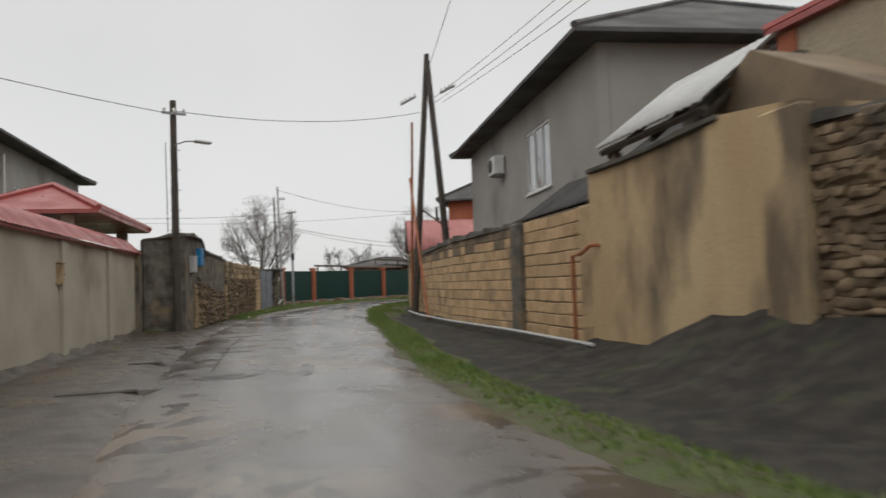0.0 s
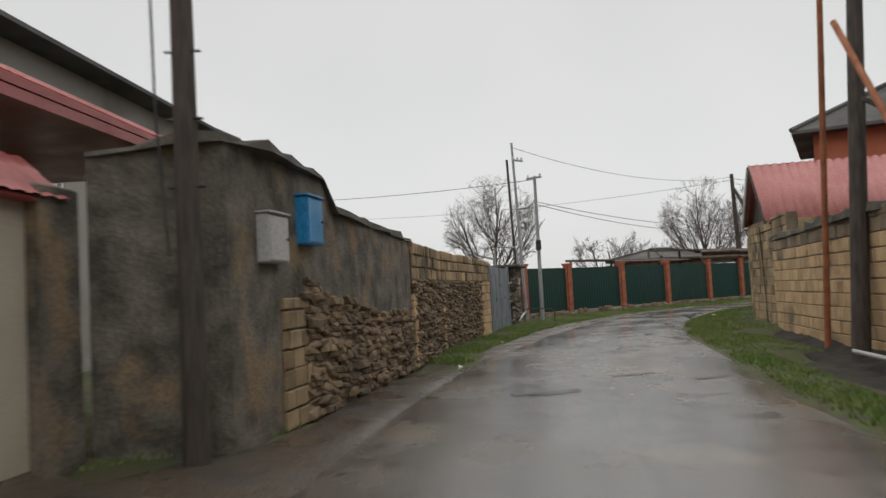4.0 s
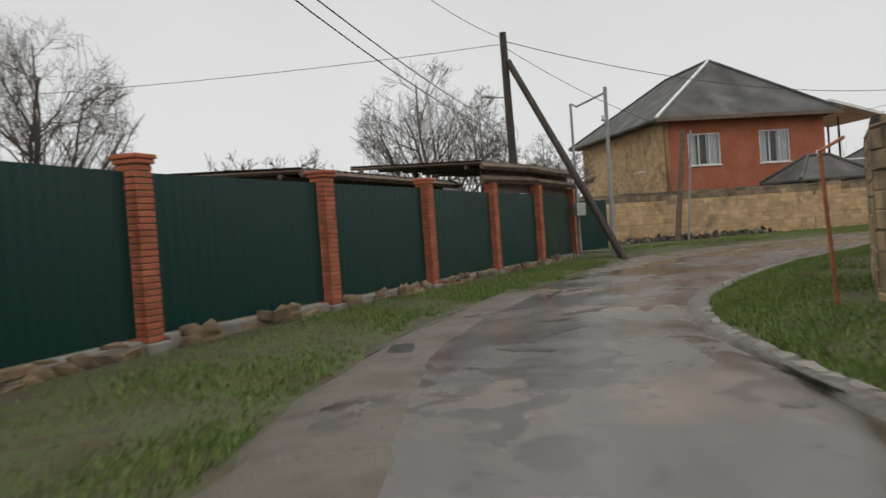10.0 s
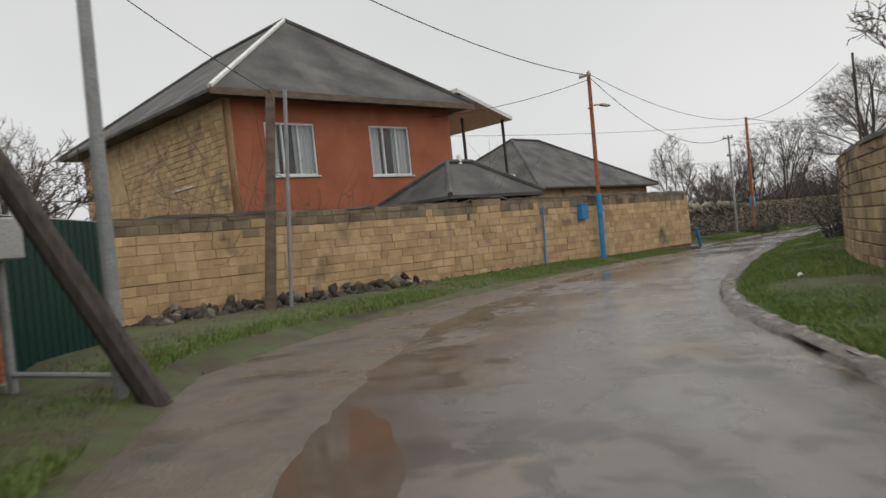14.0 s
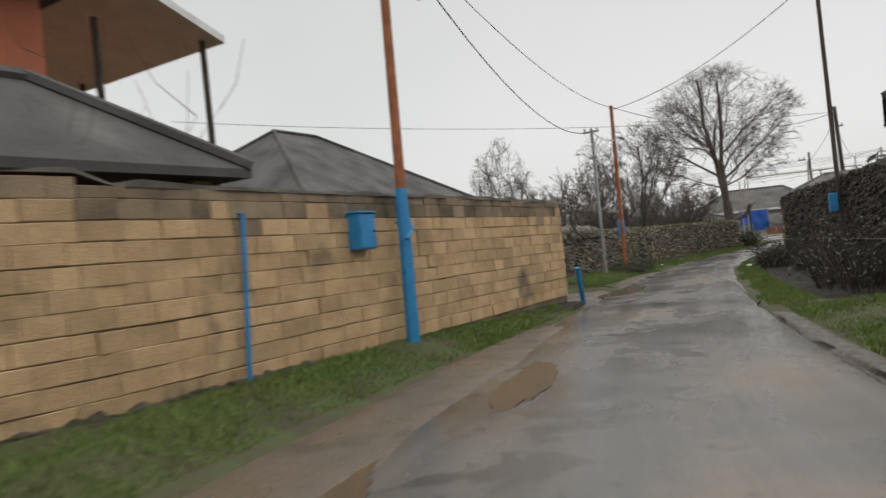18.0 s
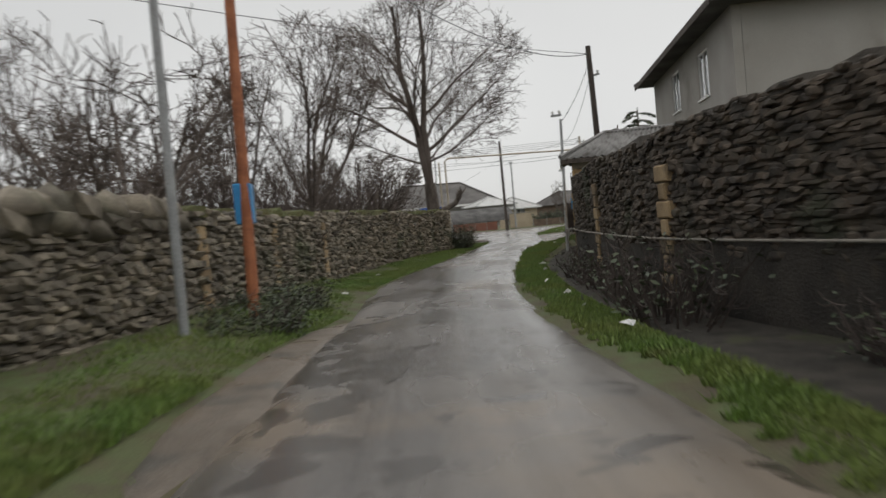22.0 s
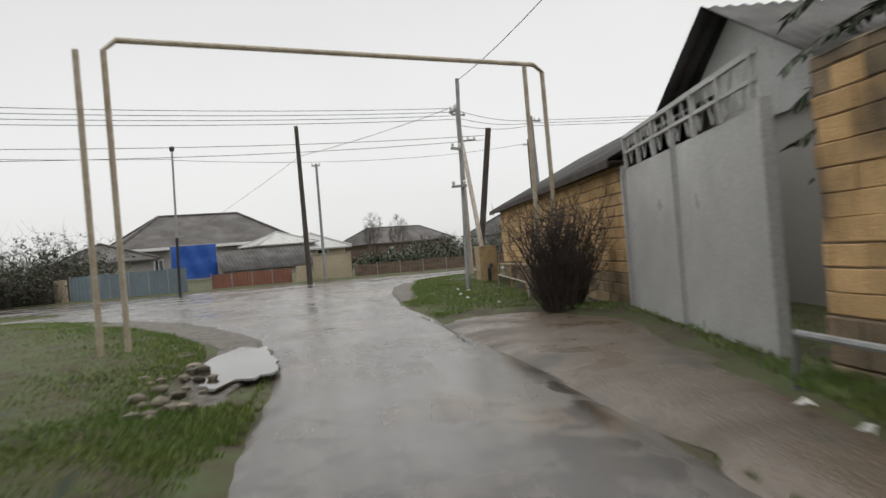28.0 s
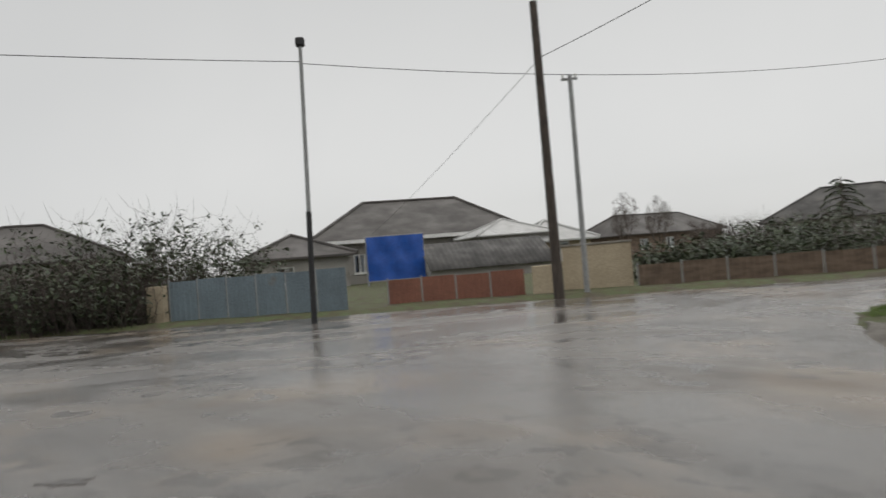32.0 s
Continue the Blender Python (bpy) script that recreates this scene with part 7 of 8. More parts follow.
for i, (x, y, s, a, kind) in enumerate([
    (4.3, 54, 1.1, 20, T_ROUND), (13.0, 55, 1.1, 80, T_WILD), (17, 58, 1.0, 150, T_WILD), (20.6, 55, 1.0, 200, T_ROUND), (25.0, 58, 1.2, 10, T_TALL), (28.0, 57, 1.1, 70, T_WILD),
    (-6, 42, 0.9, 30, T_WILD), (9.5, 62, 0.6, 60, T_WILD), (30, 60, 0.9, 100, T_TALL), (47, 63, 1.1, 120, T_TALL), (50.5, 66, 1.0, 160, T_WILD),
    (62, 51, 0.62, 95, T_WILD), (63.6, 46.5, 0.95, 135, T_WILD), (68.5, 47.2, 0.8, 10, T_WILD), (73.5, 46.0, 0.95, 55, T_TALL), (77, 45.0, 0.8, 220, T_WILD), (80.5, 44.5, 0.8, 300, T_TALL), (72, 51, 1.0, 310, T_TALL), (79, 49, 0.9, 250, T_WILD), (84.2, 42.3, 1.0, 25, T_WILD), (87.2, 41.9, 0.95, 115, T_WILD), (89.5, 43.6, 0.85, 190, T_WILD), (92.0, 44.5, 0.8, 285, T_TALL),
    (176, 9, 0.9, 20, T_TALL), (178, 5, 0.85, 80, T_TALL), (174, 2, 0.7, 140, T_WILD), (168, -1, 0.6, 200, T_WILD), (137, 45, 0.55, 30, T_WILD), (139, 43, 0.5, 90, T_WILD), (141, 50, 0.6, 160, T_WILD), (192, 40, 0.9, 210, T_WILD), (200, 38, 0.9, 260, T_TALL),
    (36, 33, 0.75, 30, T_WILD), (32.6, 35.2, 1.05, 120, T_WILD), (31, 31, 0.65, 80, T_WILD), (14.5, 35.9 + 14, 0.7, 33, T_WILD), (92, 23, 0.8, 18, T_WILD)]):
    tree("bare leafless tree with thin grey-brown branches" if kind is not T_ROUND else "round-headed bare tree behind the fence", kind, x, y, s, a)


def thicket(name, label, x, y, r, h, n, seed, material, category="bush", leaves=0, turn=0, stretch=1.0, leaf_mat=None, leaf_size=0.06, group="", thick=1.0, spread=0.45):
    """A bush of many thin stems, with leaves where it has any."""
    rg = random.Random(seed)
    stems, leaf = Geo(), Geo()
    for k in range(n):
        a, q = rg.uniform(0, 2 * math.pi), r * math.sqrt(rg.random())
        b = Vector((q * math.cos(a) * stretch, q * math.sin(a), -0.08))
        d = Vector((math.cos(a) * q / r * spread + rg.uniform(-0.25, 0.25), math.sin(a) * q / r * spread + rg.uniform(-0.25, 0.25), 1)).normalized()
        hh = h * rg.uniform(0.45, 1.0)
        pts = [b]
        for i in range(4):
            d = (d + Vector((rg.uniform(-0.25, 0.25), rg.uniform(-0.25, 0.25), rg.uniform(-0.1, 0.1)))).normalized()
            pts.append(pts[-1] + d * hh / 4)
        stems.tube(pts, [thick * w for w in (0.016, 0.013, 0.01, 0.007, 0.004)], 3, caps=False)
        for i in range(4):
            c = pts[rg.randint(1, 4)]
            e = Vector((rg.uniform(-1, 1), rg.uniform(-1, 1), rg.uniform(-0.1, 0.9))).normalized()
            stems.tube([c, c + e * hh * 0.16, c + (e + Vector((0, 0, 0.3))) * hh * 0.26], [0.007, 0.005, 0.003], 3, caps=False)
        for i in range(leaves):
            c = pts[rg.randint(1, 4)] + Vector((rg.gauss(0, 0.13), rg.gauss(0, 0.13), rg.gauss(0, 0.1)))
            u = Vector((rg.uniform(-1, 1), rg.uniform(-1, 1), rg.uniform(-0.6, 0.6))).normalized() * leaf_size * rg.uniform(0.7, 1.3)
            w = u.cross(Vector((rg.uniform(-1, 1), rg.uniform(-1, 1), 1))).normalized() * leaf_size * 0.45
            leaf.add([c - u, c + w, c + u, c - w], [(0, 1, 2, 3)])
    t = thing(name, label, category, group, m=pose(x, y, 0, 0, 0, turn))
    part("brushwood", stems, material, t)
    if leaf.f:
        part("foliage", leaf, leaf_mat or M_LEAF, t)
    return t


lean = tree("leaning bare tree with a thick dark trunk", rounded(31, 0.13, 2.2, 4.6, 2.8, 3.0, 5, (8, 5, 4, 2), (8, 45), twig=0.008), 74.3, 44.3, 1.0, 200)
lean.matrix_basis = lean.matrix_basis @ Matrix.Rotation(radians(17), 4, "Y")
for k, (x, y) in enumerate([(76.5, 43.6), (78.0, 43.2), (79.5, 42.8), (81.2, 42.2), (83.0, 41.7)]):
    thicket("leafless_bush", "upright bare saplings behind the stone wall", x, y, 0.7, 4.0, 22, 140 + k, M_TWIGD, group="saplings behind the wall", thick=1.7)

thicket("leafless_bush", "dense dark leafless bush against the block building", 97.2, 29.55, 0.33, 2.05, 380, 61, M_TWIGD, stretch=1.2, turn=-19, spread=0.14)
thicket("ivy_bush", "dark green ivy spilling over the wall's end", 86.3, 38.3, 0.55, 1.25, 110, 62, M_TWIGD, leaves=44, stretch=1.3, turn=-25, leaf_size=0.042)
thicket("shrub", "low dark green shrub at the foot of the orange post", 64.2, 44.15, 0.62, 0.62, 80, 64, M_TWIGD, leaves=40, stretch=1.7, turn=-14, leaf_size=0.035)
thicket("shrub", "low dark green shrub at the stone wall's foot", 61.8, 44.25, 0.5, 0.6, 60, 65, M_TWIGD, leaves=40, stretch=2.0, turn=-10, leaf_size=0.035)
thicket("leafless_bush", "dark scrub growing over the stone wall", 49.8, 39.0, 0.7, 1.5, 130, 66, M_TWIGD, leaves=4, stretch=2.5)
thicket("leafless_bush", "dark scrub beside the dark stone wall", 60.0, 39.5, 0.45, 1.0, 80, 67, M_TWIGD, leaves=3, stretch=2.5)
for k, (x, y, r) in enumerate([(56.5, 38.95, 0.3), (62.6, 39.0, 0.3), (64.6, 38.75, 0.32), (66.8, 38.4, 0.28)]):
    thicket("leafless_bush", "low dark tangle of scrub at the stone wall's foot", x, y, r, 0.55 + 0.1 * (k % 2), 60, 150 + k, M_TWIGD, leaves=5, stretch=2.6, turn=-8 * k, group="scrub at the dark wall", leaf_size=0.035)
for k, (x, y) in enumerate([(64, 47.8), (67.5, 46.8), (70, 46.0), (71.5, 45.4), (74.5, 44.6), (77.5, 43.8), (80.5, 42.9), (83.5, 42.0), (59.5, 49.0), (61.5, 48.6)]):
    thicket("leafless_bush", "tangled leafless scrub behind the stone wall", x, y, 1.3, 3.6 if k in (1, 2, 3) else 2.8, 150, 70 + k, M_TWIGD if k in (1, 2, 3) else M_TWIG, group="scrub behind the wall", stretch=1.4)
for k, (x, y) in enumerate([(135.0, 47), (134.6, 45), (134.3, 43.3), (134.2, 42.0), (136.5, 49.5), (142, 46), (138, 52), (151, 3), (154, -3), (149, 12), (158, 8), (146, 14), (144, 8), (147, -3), (152, 9), (133.5, 60), (148, -12)]):
    thicket("leafless_bush", "dark leafless bush in a garden across the junction", x, y, 1.6, 2.6, 150, 90 + k, M_TWIGD, group="garden bushes", stretch=1.5)
for k, (x, y, r, h_) in enumerate([(134.6, 45.2, 1.9, 2.6), (134.0, 42.6, 1.5, 2.4), (136.5, 43.8, 2.0, 4.2), (138.5, 42.0, 1.8, 4.6), (139.5, 39.5, 1.3, 3.4), (133.0, 22.0, 1.2, 1.6), (134.5, 18.5, 1.6, 2.0), (137.0, 14.0, 1.8, 2.3)]):
    thicket("shrub", "dark olive evergreen shrub in a garden across the junction", x, y, r, h_, 120, 170 + k, M_TWIGD, leaves=26, stretch=1.3, turn=40 * k, leaf_size=0.11, group="garden bushes")
for k, (x, y) in enumerate([(31.5, 51.6), (33.3, 51.2), (29.0, 51.5), (40.2, 49.2)]):
    thicket("leafless_bush", "bare shrub before the brick house", x, y, 0.7, 4.2, 26, 110 + k, M_TWIG, group="garden bushes")
for k, (x, y) in enumerate([(13.6, 24.0), (25.5, 33.0), (29.5, 34.6), (34, 36.2)]):
    thicket("leafless_bush", "bare shrub behind the block wall", x + 0.6, y, 0.8, 3.3, 40, 120 + k, M_TWIG, group="garden bushes")


def conifer(label, x, y, h, seed, turn=0):
    """An evergreen with tiers of drooping sprays."""
    rg = random.Random(seed)
    t = thing("conifer", label, "tree", m=pose(x, y, 0, 0, 0, turn))
    part("trunk", Geo().tube([(0, 0, -0.2), (0, 0, h)], [0.12, 0.03], 8), M_BARK, t)
    g, limbs = Geo(), Geo()
    for k in range(30):
        z = h * (0.4 + 0.58 * k / 30)
        a = k * 2.4 + rg.uniform(-0.3, 0.3)
        L = min(1.9, (h - z) * 0.7 + 0.5)
        arc = [Vector((math.cos(a) * L * u, math.sin(a) * L * u, z + 0.25 * u - 0.75 * u * u * L / 1.6)) for u in (0, 0.25, 0.5, 0.75, 1.0)]
        limbs.tube(arc, [0.03, 0.025, 0.02, 0.012, 0.006], 4, caps=False)
        for j in range(70):
            u = rg.random() ** 0.7 * 4
            i = min(int(u), 3)
            c = arc[i].lerp(arc[i + 1], u - i)
            d = (arc[i + 1] - arc[i]).normalized()
            sd = Vector((-d.y, d.x, 0)).normalized() * rg.choice((-1, 1))
            e = (d * rg.uniform(0.4, 1.0) + sd * rg.uniform(0.2, 1.0) + Vector((0, 0, rg.uniform(-0.75, 0.05)))).normalized() * rg.uniform(0.18, 0.38)
            w = e.cross(Vector((rg.uniform(-1, 1), rg.uniform(-1, 1), 1))).normalized() * 0.035
            g.add([c, c + e * 0.5 + w, c + e, c + e * 0.5 - w], [(0, 1, 2, 3)])
    part("limb", limbs, M_BARK, t)
    part("foliage", g, M_LEAF, t)
    return t


conifer("dark evergreen behind the high block wall", 87.6, 29.9, 5.2, 5)
conifer("dark evergreen behind the high block wall", 90.8, 27.6, 6.4, 6)
conifer("small dark evergreen across the junction", 158.0, -1.0, 5.2, 7)


def grass(name, label, n, seed, keep, reach=2.6, lo=0.02, hi=0.065):
    """Wet blades on the verges of the lane."""
    rg = np.random.default_rng(seed)
    edge = np.concatenate([spline(LEFT, 0.3), spline(RIGHT, 0.3)])
    edge = edge[keep(edge)]
    c = edge[rg.integers(0, len(edge), n * 2)] + rg.normal(0, reach * 0.5, (n * 2, 2))
    c = c[~inside(LANE, c) & ~inside(CROSS, c)][: n]
    patch = np.array([noise.noise((p[0] * 0.45, p[1] * 0.45, 3.3)) for p in c])
    d = np.minimum(edge_distance(c, spline(LEFT, 0.4)), edge_distance(c, spline(RIGHT, 0.4)))
    ok = (patch * 0.6 + rg.uniform(-0.2, 0.6, len(c)) > -0.14) & (d > 0.12 + 0.25 * np.abs(patch))
    for area, row in zip(MUD_AREAS, MUD):
        ok &= ~inside(area, c) | (rg.random(len(c)) < (0.55 if row[0] == "ditch_2" else 0.15 if row[0].startswith("ditch") else 0.02))
    c, patch = c[ok], patch[ok]
    z = bank(c)
    h = rg.uniform(lo, hi, len(c)) * (1 + 0.6 * patch)
    a = rg.uniform(0, 2 * np.pi, len(c))
    w = rg.uniform(0.006, 0.014, len(c))
    lean = rg.normal(0, 0.5, (len(c), 2)) * h[:, None]
    b0 = np.c_[c[:, 0] - w * np.cos(a), c[:, 1] - w * np.sin(a), z - 0.02]
    b1 = np.c_[c[:, 0] + w * np.cos(a), c[:, 1] + w * np.sin(a), z - 0.02]
    tip = np.c_[c + lean, z + h]
    v = np.stack([b0, b1, tip], 1).reshape(-1, 3)
    ob = part(name, to_mesh(name, v.tolist(), np.arange(len(v)).reshape(-1, 3).tolist(), M_GRASS))
    return tagged(ob, label, "grass", kind="stuff")


grass("grass_verge", "short wet grass with bare patches along the lane", 190000, 1, lambda e: (e[:, 1] < 34) & (e[:, 0] < 20) & (e[:, 1] > -20), 2.2)
grass("grass_verge", "short wet grass along the green fence and wall", 300000, 2, lambda e: (e[:, 0] >= 11) & (e[:, 0] < 56) & (e[:, 1] > 30), 2.6)
grass("grass_verge", "wet green grass between stone walls and lane", 260000, 3, lambda e: (e[:, 0] >= 54) & (e[:, 0] < 92), 1.7)
grass("grass_verge", "wet green grass on the junction's corners", 130000, 4, lambda e: (e[:, 0] >= 88), 3.2)

# ---- puddles, boxes, pipes and litter ----
def puddle(x, y, rx, ry, turn, seed, mud=False):
    return blob("puddle", x, y, rx, ry, radians(turn), max(road_top(x, y, 0.02), 0.012) + 0.012, M_MUDWATER if mud else M_WATER, "shallow muddy puddle on the lane" if mud else "thin puddle of rain on worn asphalt", "puddle", seed, n=40, rough=0.4)


for k, (x, y, rx, ry, turn, mud) in enumerate([
    (4.0, 21.9, 0.6, 0.2, 65, True), (6.2, 25.0, 0.4, 0.12, 60, True),
    (17.7, 37.8, 1.0, 0.3, 42, True), (20.4, 39.5, 1.5, 0.3, 36, True), (40.2, 43.9, 1.3, 0.24, 2, True), (36.0, 44.3, 1.3, 0.18, 4, True),
    (52.6, 43.8, 1.5, 0.42, -10, True),
    (95.2, 35.7, 1.9, 0.5, -13, False)]):
    puddle(x, y, rx, ry, turn, 12 if x > 90 else k + 4, mud)
# rain-filled hollows, with fence and pole reflections painted as a dark tone
for k, (x, y, rx, ry, turn) in enumerate([
    (5.0, 17.0, 1.3, 0.07, -6), (5.4, 18.2, 0.6, 0.06, 4), (81.6, 36.2, 0.7, 0.14, -22), (52.6, 43.55, 0.7, 0.16, -6), (48.1, 43.4, 0.7, 0.12, 0), (58.6, 42.6, 0.9, 0.1, -8), (61.9, 41.95, 0.8, 0.09, -10), (27.8, 42.6, 0.6, 0.14, 30), (30.8, 42.0, 0.3, 0.08, 10), (4.7, 18.1, 0.6, 0.14, 60), (3.1, 17.4, 1.6, 0.2, 76), (6.0, 16.3, 0.8, 0.12, 70), (0.8, -10.1, 0.8, 0.12, 84), (-0.4, -10.3, 0.3, 0.06, 10), (-0.05, -6.2, 0.3, 0.06, 0), (2.2, -9.3, 1.0, 0.1, 80), (2.1, 5.8, 0.3, 0.09, 20), (4.4, 6.7, 0.35, 0.1, 30),
    (8.9, 30.3, 0.6, 0.09, 60), (11.3, 33.5, 0.6, 0.13, 50), (10.2, 32.3, 0.5, 0.1, 50), (13.5, 34.4, 0.7, 0.06, 45), (52.7, 43.1, 1.2, 0.16, -2),
    (1.95, 6.0, 0.45, 0.14, 15), (0.12, -5.0, 0.5, 0.1, 10), (-1.1, -4.0, 0.55, 0.1, 12), (-0.3, -10.5, 0.42, 0.09, 8), (-1.7, -11.3, 0.6, 0.08, 5), (2.15, -10.8, 0.14, 0.3, 5), (-1.3, -7.6, 0.5, 0.08, -6), (0.3, -1.4, 0.5, 0.12, 14), (3.4, 7.4, 0.3, 0.1, 10),
    (8.8, 30.5, 0.62, 0.2, 58), (14.2, 34.7, 0.32, 0.1, 20), (10.4, 30.0, 0.4, 0.14, 40), (7.6, 23.4, 0.95, 0.06, 4), (11.1, 30.4, 0.5, 0.16, 40), (12.2, 31.6, 0.5, 0.1, 20)]):
    drape(tagged(blob("puddle", x, y, rx, ry, radians(turn), 0.0, M_POTHOLE, "wet hollow in the asphalt holding rain water, dark reflection in its colour", "puddle", k * 1.37 + 30, n=44, rough=0.3), group="puddles on the lane"), 0.006, 0.02)

# worn dark hollows in the asphalt, in loose rows across the lane
rgp = random.Random(41)
for cx, cy, heading, spread_l, spread_w, n in [(-0.7, -12.6, 82, 0.8, 0.5, 6), (-0.2, -9.5, 80, 2.2, 0.35, 8), (1.8, 5.3, 74, 0.5, 0.7, 3), (4.4, 7.2, 72, 0.9, 0.6, 4), (6.2, 10.0, 74, 1.0, 0.4, 3), (3.0, 17.2, 75, 1.4, 0.5, 9), (4.8, 17.6, 75, 0.6, 1.0, 8), (6.4, 16.8, 75, 0.9, 0.5, 5), (7.2, 21.2, 70, 1.2, 0.9, 8),
                                               (9.9, 27.3, 62, 1.8, 0.9, 16), (8.3, 25.5, 60, 0.9, 0.4, 5), (11.4, 30.3, 58, 1.2, 0.6, 6), (8.7, 30.0, 58, 0.6, 0.3, 3), (10.8, 33.0, 52, 0.9, 0.3, 6), (13.6, 34.4, 45, 0.6, 0.5, 4), (22.3, 37.7, 28, 0.5, 0.3, 3), (46.5, 43.5, 2, 2.4, 0.45, 13), (46.5, 42.4, 2, 2.2, 0.25, 8), (58.4, 42.8, -6, 1.2, 0.25, 6), (64.8, 41.7, -10, 1.5, 0.25, 5), (52.0, 41.4, -2, 1.0, 0.15, 4), (84.0, 36.2, -18, 1.5, 0.4, 4), (101, 33, -10, 4.0, 1.0, 6), (112, 33, -5, 5.0, 1.6, 8)]:
    for q in range(n // 6):
        u, w = rgp.gauss(0, spread_l * 0.6), rgp.gauss(0, spread_w * 0.7)
        c, s_ = math.cos(radians(heading)), math.sin(radians(heading))
        x, y = cx + u * c - w * s_, cy + u * s_ + w * c
        tagged(drape(blob("pothole", x, y, rgp.uniform(0.12, 0.3), rgp.uniform(0.05, 0.1), radians(heading + 90 + rgp.uniform(-35, 35)), 0.0, M_POTHOLE, "dark worn hollow in the wet asphalt", "pothole", rgp.random() * 50, n=22, rough=0.9)), group="hollows in the asphalt", label="dark worn hollow in the wet asphalt", category="pothole")


def crack(pts, seed, w=0.03):
    """A broken seam in the asphalt, a thin dark sunken line."""
    P = spline(pts, 0.12)
    g = Geo()
    v = []
    rg = random.Random(seed)
    t = np.gradient(P, axis=0)
    t /= np.hypot(*t.T)[:, None]
    for p, d in zip(P, t):
        o = 0.05 * noise.noise((p[0] * 3, p[1] * 3, seed)) + 0.02 * rg.uniform(-1, 1)
        ww = w * rg.uniform(0.3, 1.6)
        q = p + np.array([-d[1], d[0]]) * o
        h = road_top(q[0], q[1]) + 0.004
        v += [(q[0] + d[1] * ww, q[1] - d[0] * ww, h), (q[0] - d[1] * ww, q[1] + d[0] * ww, h)]
    g.add(v, [(2 * i, 2 * i + 2, 2 * i + 3, 2 * i + 1) for i in range(len(P) - 1)])
    return tagged(part("asphalt_crack", g, M_EARTH), "dark broken seam in the asphalt filled with grit", "crack", "cracks in the lane")



def earth_bank(name, label, line, rise, reach, low, seed, material, side=1):
    """Loose soil banked up against a wall: rise(s) high at the wall, falling away over reach metres."""
    P = np.array([along(line, q)[:2] for q in np.arange(0, length(line), 0.3)])
    t = np.gradient(P, axis=0)
    t /= np.hypot(*t.T)[:, None]
    v, cols = [], 9
    for i, (p, d) in enumerate(zip(P, t)):
        nrm = np.array([d[1], -d[0]]) * side
        for j in range(cols):
            u = j / (cols - 1)
            q = p + nrm * (reach * u * (1 + 0.25 * noise.noise((p[0], p[1], seed))) - 0.03)
            z = low + (rise(i * 0.3) - low) * (1 - u) ** 1.6 + 0.09 * noise.noise((q[0] * 1.7, q[1] * 1.7, seed)) * (1 - u * 0.6) + 0.04 * noise.noise((q[0] * 6, q[1] * 6, seed))
            v.append((q[0], q[1], z - (0.12 if j == cols - 1 else 0)))
    f = [(i * cols + j, i * cols + j + 1, i * cols + cols + j + 1, i * cols + cols + j) for i in range(len(P) - 1) for j in range(cols - 1)]
    return tagged(part(name, to_mesh(name, v, f, material, True)), label, "soil", kind="structure")


# real soil bank; part of its black is windscreen darkness put into the colour
earth_bank("earth_bank_1", "wet soil banked against the stained wall, windscreen darkness in its colour", YW[1:], lambda q: float(np.interp(q, (0, 8, 10.5, 11.6, 12.6, 20), (0.75, 0.8, 0.74, 0.62, 0.16, 0.2))), 2.4, -0.16, 3, M_DITCH, -1)
earth_bank("earth_bank_2", "dark wet soil along the foot of the block wall", EW + FW, lambda q: 0.06, 0.9, -0.14, 4, M_DITCH, -1)
earth_bank("earth_bank_3", "dirt washed against the plaster wall", PW, lambda q: 0.14, 0.4, -0.02, 5, M_MUDD)
earth_bank("earth_bank_4", "dark soil and rubble grit along the long block wall", BW, lambda q: 0.2 - 0.15 * min(1.0, max(0.0, (q - 15) / 8)), 0.5, 0.02, 6, M_DITCH)
earth_bank("earth_bank_5", "dark soil along the foot of the high block wall", TW, lambda q: 0.05, 0.5, -0.06, 7, M_DITCH, -1)

crack([(-0.5, -9.4), (-0.1, -4.6), (0.3, -1.5)], 1, 0.012)
crack([(4.1, 19.8), (4.9, 21.4), (5.4, 22.4)], 2, 0.012)
crack([(53.2, 41.15), (47.0, 41.05), (42.6, 40.95), (38.3, 40.75)], 7, 0.016)
crack([(94.5, 32.75), (96.5, 32.2), (99.0, 31.7)], 5, 0.014)


def box_on(name, label, category, x, y, z, turn, w, h, d, material, lid=True):
    b = thing(name, label, category, m=pose(x, y, z, 0, 0, turn))
    part("case", Geo().box(-w / 2, w / 2, -d, 0, 0, h, 0.015), material, b)
    if lid:
        part("door", Geo().box(-w / 2 + 0.02, w / 2 - 0.02, -d - 0.012, -d - 0.001, 0.03, h - 0.03), material, b)
        part("hood", Geo().box(-w / 2 - 0.02, w / 2 + 0.02, -d - 0.03, 0, h, h + 0.025, 0.008), material, b)
        part("latch", Geo().tube([(w / 2 - 0.06, -d - 0.03, h * 0.5), (w / 2 - 0.06, -d - 0.012, h * 0.5)], 0.015, 6), M_DARK, b)
    return b


